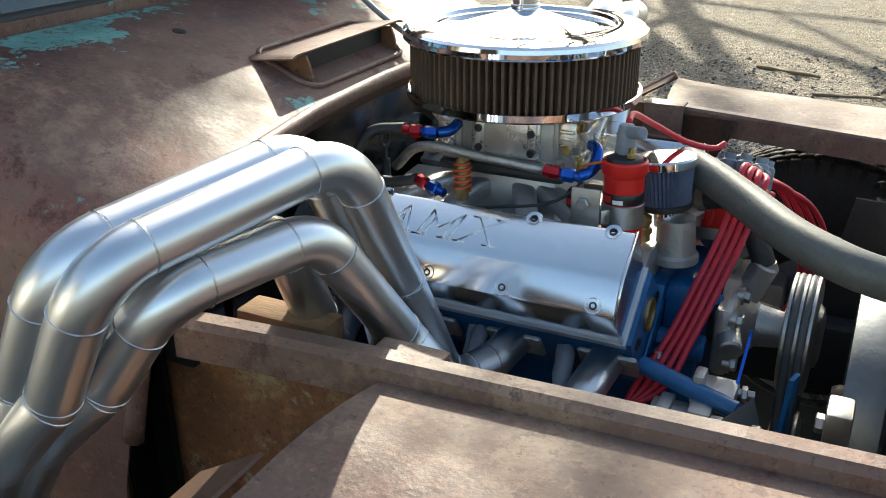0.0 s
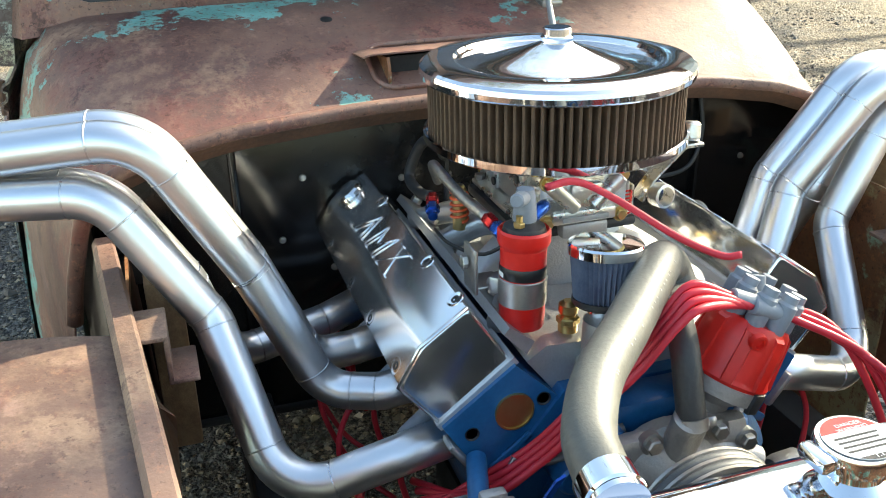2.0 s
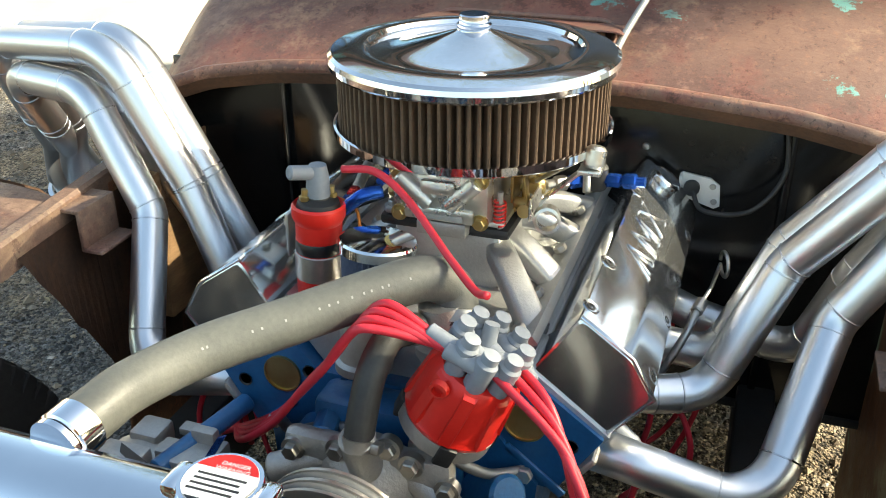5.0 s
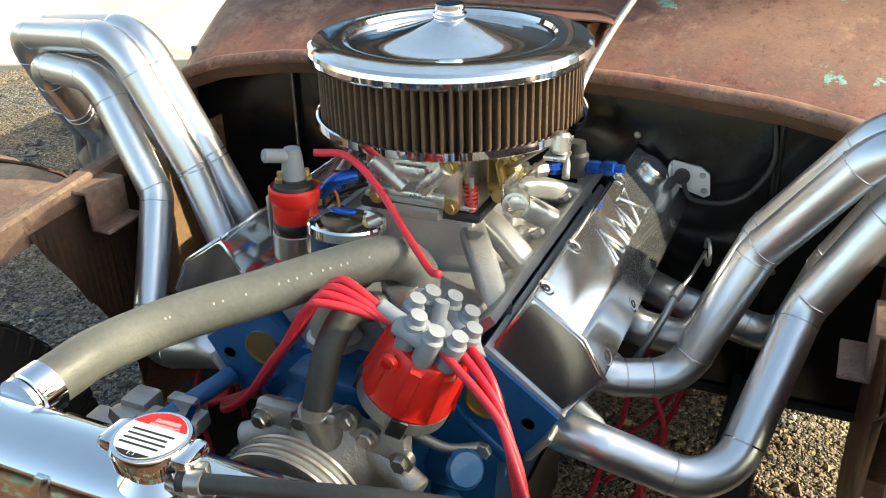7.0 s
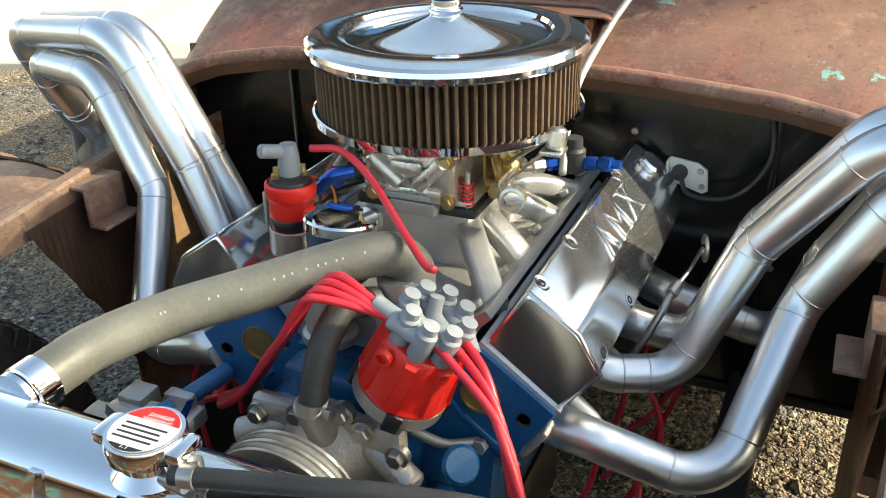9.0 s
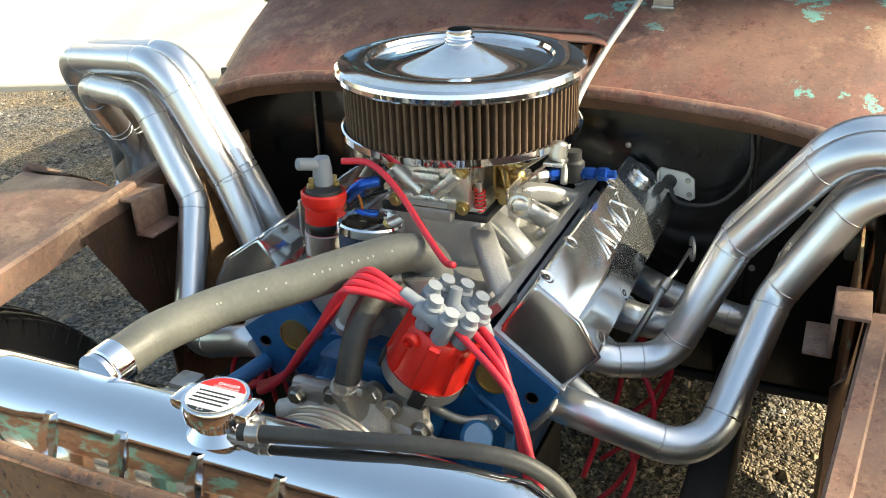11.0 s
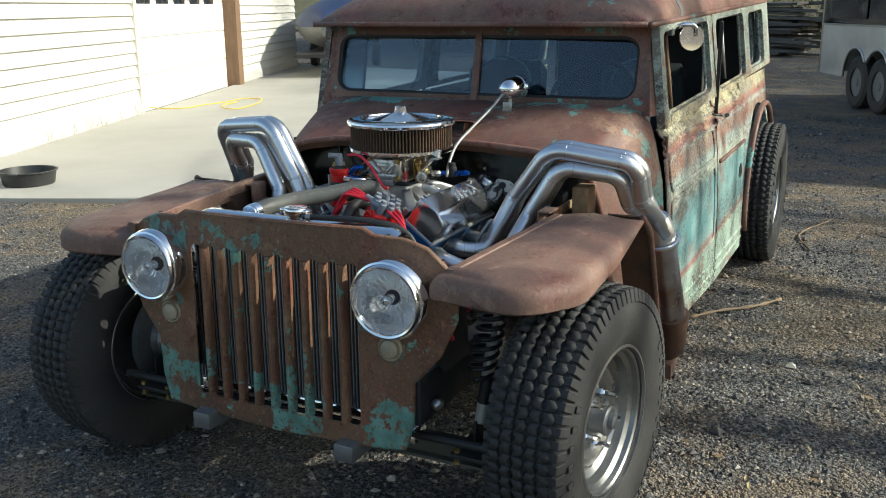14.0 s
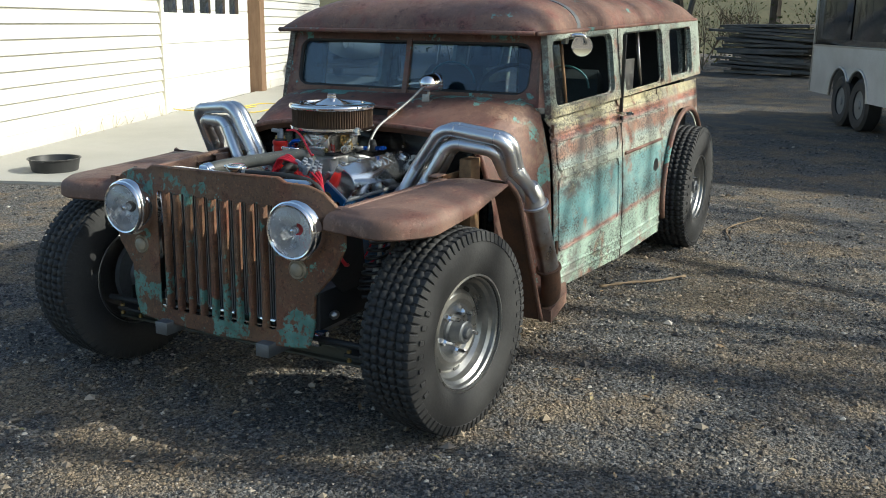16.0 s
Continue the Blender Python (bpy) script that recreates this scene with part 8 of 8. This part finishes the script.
X, Y, far = X[keep], Y[keep], far[keep]
N = len(X)
SC = (0.003 + 0.006 * rng.rand(N) ** 1.6) * np.where(rng.rand(N) < 0.05, 1.9, 1.0) * np.where(far, 1.5, 1.0)
A = rng.uniform(0, 6.28, N)
P = octa[None] * rng.uniform(0.6, 1.3, (N, 6, 1)) * np.array([1.2, 1.0, 0.65]) * SC[:, None, None]
HZ = np.array([gz(x, y) + 0.012 * noise.noise((x * 1.7, y * 1.7, 0)) + 0.006 * noise.noise((x * 6, y * 6, 3)) for x, y in zip(X, Y)])
C, S = np.cos(A)[:, None], np.sin(A)[:, None]
verts = np.stack([P[:, :, 0] * C - P[:, :, 1] * S + X[:, None], P[:, :, 0] * S + P[:, :, 1] * C + Y[:, None], P[:, :, 2] + (HZ + SC * 0.25)[:, None]], 2).reshape(-1, 3).tolist()
faces = (of[None] + 6 * np.arange(N)[:, None, None]).reshape(-1, 3).tolist()
me = bpy.data.meshes.new("gravel_stones")
me.from_pydata(verts, [], faces)
me.materials.append(STONE)
tagged(new("gravel_stones", me), "loose grey and tan crushed stones", "gravel", kind="stuff")
LEAF = island_mat("dry_leaves", [(0.0, (0.16, 0.10, 0.05)), (0.5, (0.27, 0.18, 0.10)), (0.85, (0.36, 0.27, 0.16)), (1.0, (0.20, 0.19, 0.08))])
verts, faces = [], []
for i in range(3600):
    x, y = rng.uniform(-9, 3.4), rng.uniform(-4.5, 7.5)
    if (x + 2.21) * 0.923 + (y + 5.26) * 0.384 < 0.05 and y < -1.9:
        continue
    if rng.rand() < 0.55 and y < 3.2 and x > -3:
        continue
    sc, a = rng.uniform(0.006, 0.024), rng.uniform(0, 6.28)
    c, s_ = math.cos(a) * sc, math.sin(a) * sc
    z = gz(x, y) + 0.012
    k = len(verts)
    verts += [(x - c, y - s_, z), (x + s_ * 0.4, y - c * 0.4, z + sc * rng.uniform(0, 0.5)), (x + c, y + s_, z + sc * rng.uniform(0, 0.6)), (x - s_ * 0.4, y + c * 0.4, z + sc * rng.uniform(0, 0.5))]
    faces.append((k, k + 1, k + 2, k + 3))
me = bpy.data.meshes.new("leaf_litter")
me.from_pydata(verts, [], faces)
me.materials.append(LEAF)
tagged(new("leaf_litter", me), "scattered dry tan leaves on the gravel", "leaves", kind="stuff")

# ---- trees ----
BARK = simple("grey_bark", (0.07, 0.06, 0.05), (0.15, 0.13, 0.11), 0.9, 0.0, 6, 40, 0.5, stretch=(1, 1, 0.3))
BUDS = island_mat("spring_leaves", [(0.0, (0.05, 0.08, 0.02)), (0.5, (0.10, 0.13, 0.04)), (1.0, (0.16, 0.17, 0.06))], 0.7)


def grow_tree(seed, height, spread, leaves, levels=4):
    """A bare spring tree: tapered trunk, limbs and twigs, and small leaves."""
    r = random.Random(seed)
    V, F, LV, LF = [], [], [], []

    def seg(a, b, ra, rb, n=5):
        d = (b - a).normalized()
        u = d.orthogonal().normalized()
        w = d.cross(u)
        k = len(V)
        for p, q in ((a, ra), (b, rb)):
            for i in range(n):
                t = 2 * math.pi * i / n
                V.append(p + (u * math.cos(t) + w * math.sin(t)) * q)
        for i in range(n):
            F.append((k + i, k + (i + 1) % n, k + n + (i + 1) % n, k + n + i))

    def limb(p, d, length, rad, lvl):
        n = 4 if lvl < 2 else 3
        for i in range(n):
            d2 = (d + Vector((r.uniform(-1, 1), r.uniform(-1, 1), r.uniform(-0.4, 0.7))) * (0.10 + 0.10 * lvl)).normalized()
            q = p + d2 * length / n
            ra, rb = rad * (1 - 0.6 * i / n), rad * (1 - 0.6 * (i + 1) / n)
            seg(p, q, ra, rb, 7 if lvl == 0 else 4 if lvl < 3 else 3)
            if lvl < levels and (lvl > 0 or i > 0):
                for c in range(2 if lvl < 2 else 2 + (r.random() < 0.5)):
                    ang = r.uniform(0, 6.28)
                    side = (d2.orthogonal().normalized() * math.cos(ang) + d2.cross(d2.orthogonal().normalized()) * math.sin(ang))
                    limb(q, (d2 * r.uniform(0.3, 0.7) + side * spread + Vector((0, 0, 0.15))).normalized(), length * r.uniform(0.45, 0.68), rb * 0.6, lvl + 1)
            if lvl >= levels - 1:
                for c in range(leaves):
                    o = q + Vector((r.uniform(-1, 1), r.uniform(-1, 1), r.uniform(-1, 1))) * 0.22
                    sz = r.uniform(0.025, 0.055)
                    a = Vector((r.uniform(-1, 1), r.uniform(-1, 1), r.uniform(-1, 1))).normalized()
                    b = a.orthogonal().normalized()
                    k = len(LV)
                    LV.extend([o - a * sz, o + b * sz * 0.5, o + a * sz, o - b * sz * 0.5])
                    LF.append((k, k + 1, k + 2, k + 3))
            p, d = q, d2

    limb(Vector((0, 0, -0.1)), Vector((r.uniform(-0.1, 0.1), r.uniform(-0.1, 0.1), 1)).normalized(), height, height * 0.018, 0)
    return V, F, LV, LF


def tree(at, seed, height, spread, leaves, levels=4):
    t = thing("tree", at, "bare grey tree with thin spring foliage at the yard edge", "tree", "trees round the yard")
    V, F, LV, LF = grow_tree(seed, height, spread, leaves, levels)
    for nm, v, f, mt in (("trunk", V, F, BARK), ("crown", LV, LF, BUDS)):
        m = bpy.data.meshes.new(nm)
        m.from_pydata(v, [], f)
        m.materials.append(mt)
        ob = new(nm, m)
        ob.parent = t
    return t


# trees on the sunny side stand out of view, placed for their shadows
tree_a = tree((-3.5, 13.0, 0), 3, 10.5, 0.6, 1, 2)
tree_b = tree((-13.2, 17.4, 0), 8, 7.0, 0.85, 2)
copies = [((-4.1, 15.6), 75, 1.05, tree_a), ((-4.9, 14.0), 160, 0.95, tree_a), ((-7.4, 16.5), 240, 1.0, tree_a), ((-17.0, 18.5), 40, 1.0, tree_b), ((-18.5, 14.4), 130, 1.05, tree_b), ((-23.0, 9.0), 200, 1.0, tree_b), ((-27.0, 7.5), 300, 1.1, tree_b), 
          ((-30.0, -6.2), 20, 1.0, tree_b), ((-33.0, -1.0), 90, 1.1, tree_b), ((-31.0, 3.2), 180, 0.95, tree_b), ((-24.5, 13.5), 10, 1.1, tree_b)]
copies += [((-34.0 - 2.5 * (i % 3), -20.0 + 3.1 * i), 47 * i, 1.9 + 0.15 * (i % 4), tree_b) for i in range(11)]
for (x, y), rot, sc, src in copies:
    c = copy_thing(src, Matrix())
    c.matrix_basis = Matrix.Translation((x, y, gz(x, y))) @ Matrix.Rotation(radians(rot), 4, "Z") @ Matrix.Scale(sc, 4)
# brush along the far edge
rnd = random.Random(12)
V, F = [], []


def twig(p, d, ln, rad, lvl):
    q = p + d * ln
    u = d.orthogonal().normalized()
    w = d.cross(u)
    k = len(V)
    for pp, rr in ((p, rad), (q, rad * 0.6)):
        for i in range(3):
            t = 2.094 * i
            V.append(pp + (u * math.cos(t) + w * math.sin(t)) * rr)
    for i in range(3):
        F.append((k + i, k + (i + 1) % 3, k + 3 + (i + 1) % 3, k + 3 + i))
    if lvl < 3:
        for c in range(3):
            twig(p + d * ln * rnd.uniform(0.4, 1.0), (d + Vector((rnd.uniform(-1, 1), rnd.uniform(-1, 1), rnd.uniform(-0.6, 0.9))) * 0.9).normalized(), ln * 0.62, rad * 0.6, lvl + 1)


for i in range(150):
    x, y = rnd.uniform(-40, -28.5), rnd.uniform(-16, 9)
    twig(Vector((x, y, -0.05)), Vector((rnd.uniform(-0.5, 0.5), rnd.uniform(-0.5, 0.5), 1)).normalized(), rnd.uniform(0.7, 1.6), 0.03, 0)
me = bpy.data.meshes.new("brush")
me.from_pydata(V, [], F)
me.materials.append(simple("dry_brush", (0.12, 0.09, 0.06), (0.24, 0.18, 0.12), 0.9))
tagged(new("brush", me), "tangled dry brush and fallen branches", "brush", kind="stuff")
verts, faces = [], []
for i in range(14000):
    x, y, z = rnd.uniform(-44, -29.5), rnd.uniform(-20, 12), rnd.uniform(0.0, 4.5)
    sc = rnd.uniform(0.03, 0.10)
    a = Vector((rnd.uniform(-1, 1), rnd.uniform(-1, 1), rnd.uniform(-1, 1))).normalized()
    b = a.orthogonal().normalized()
    if noise.noise((x * 0.35, y * 0.35, z * 0.5)) < -0.05:
        continue
    k = len(verts)
    o = Vector((x, y, z))
    verts += [o - a * sc, o + b * sc * 0.6, o + a * sc, o - b * sc * 0.6]
    faces.append((k, k + 1, k + 2, k + 3))
me = bpy.data.meshes.new("undergrowth")
me.from_pydata(verts, [], faces)
me.materials.append(island_mat("undergrowth_leaves", [(0.0, (0.06, 0.08, 0.03)), (0.6, (0.14, 0.16, 0.06)), (1.0, (0.26, 0.24, 0.11))], 0.8))
tagged(new("undergrowth", me), "pale green and tan spring undergrowth", "undergrowth", kind="stuff")
# rise of wooded ground behind
bm = sheet(lambda u, v: Vector((-48 - 30 * v, u, -0.2 + 9 * v + 1.2 * noise.noise((u * 0.1, v * 3, 0)))), span(-70, 60, 26), span(0, 1, 5), 0)
tagged(part("backdrop", bm, simple("wooded_hillside", (0.07, 0.075, 0.035), (0.16, 0.14, 0.08), 0.95, 0.0, 0.4, 4.0, 0.8), smooth=180), "wooded hillside beyond the yard", "backdrop", kind="structure")
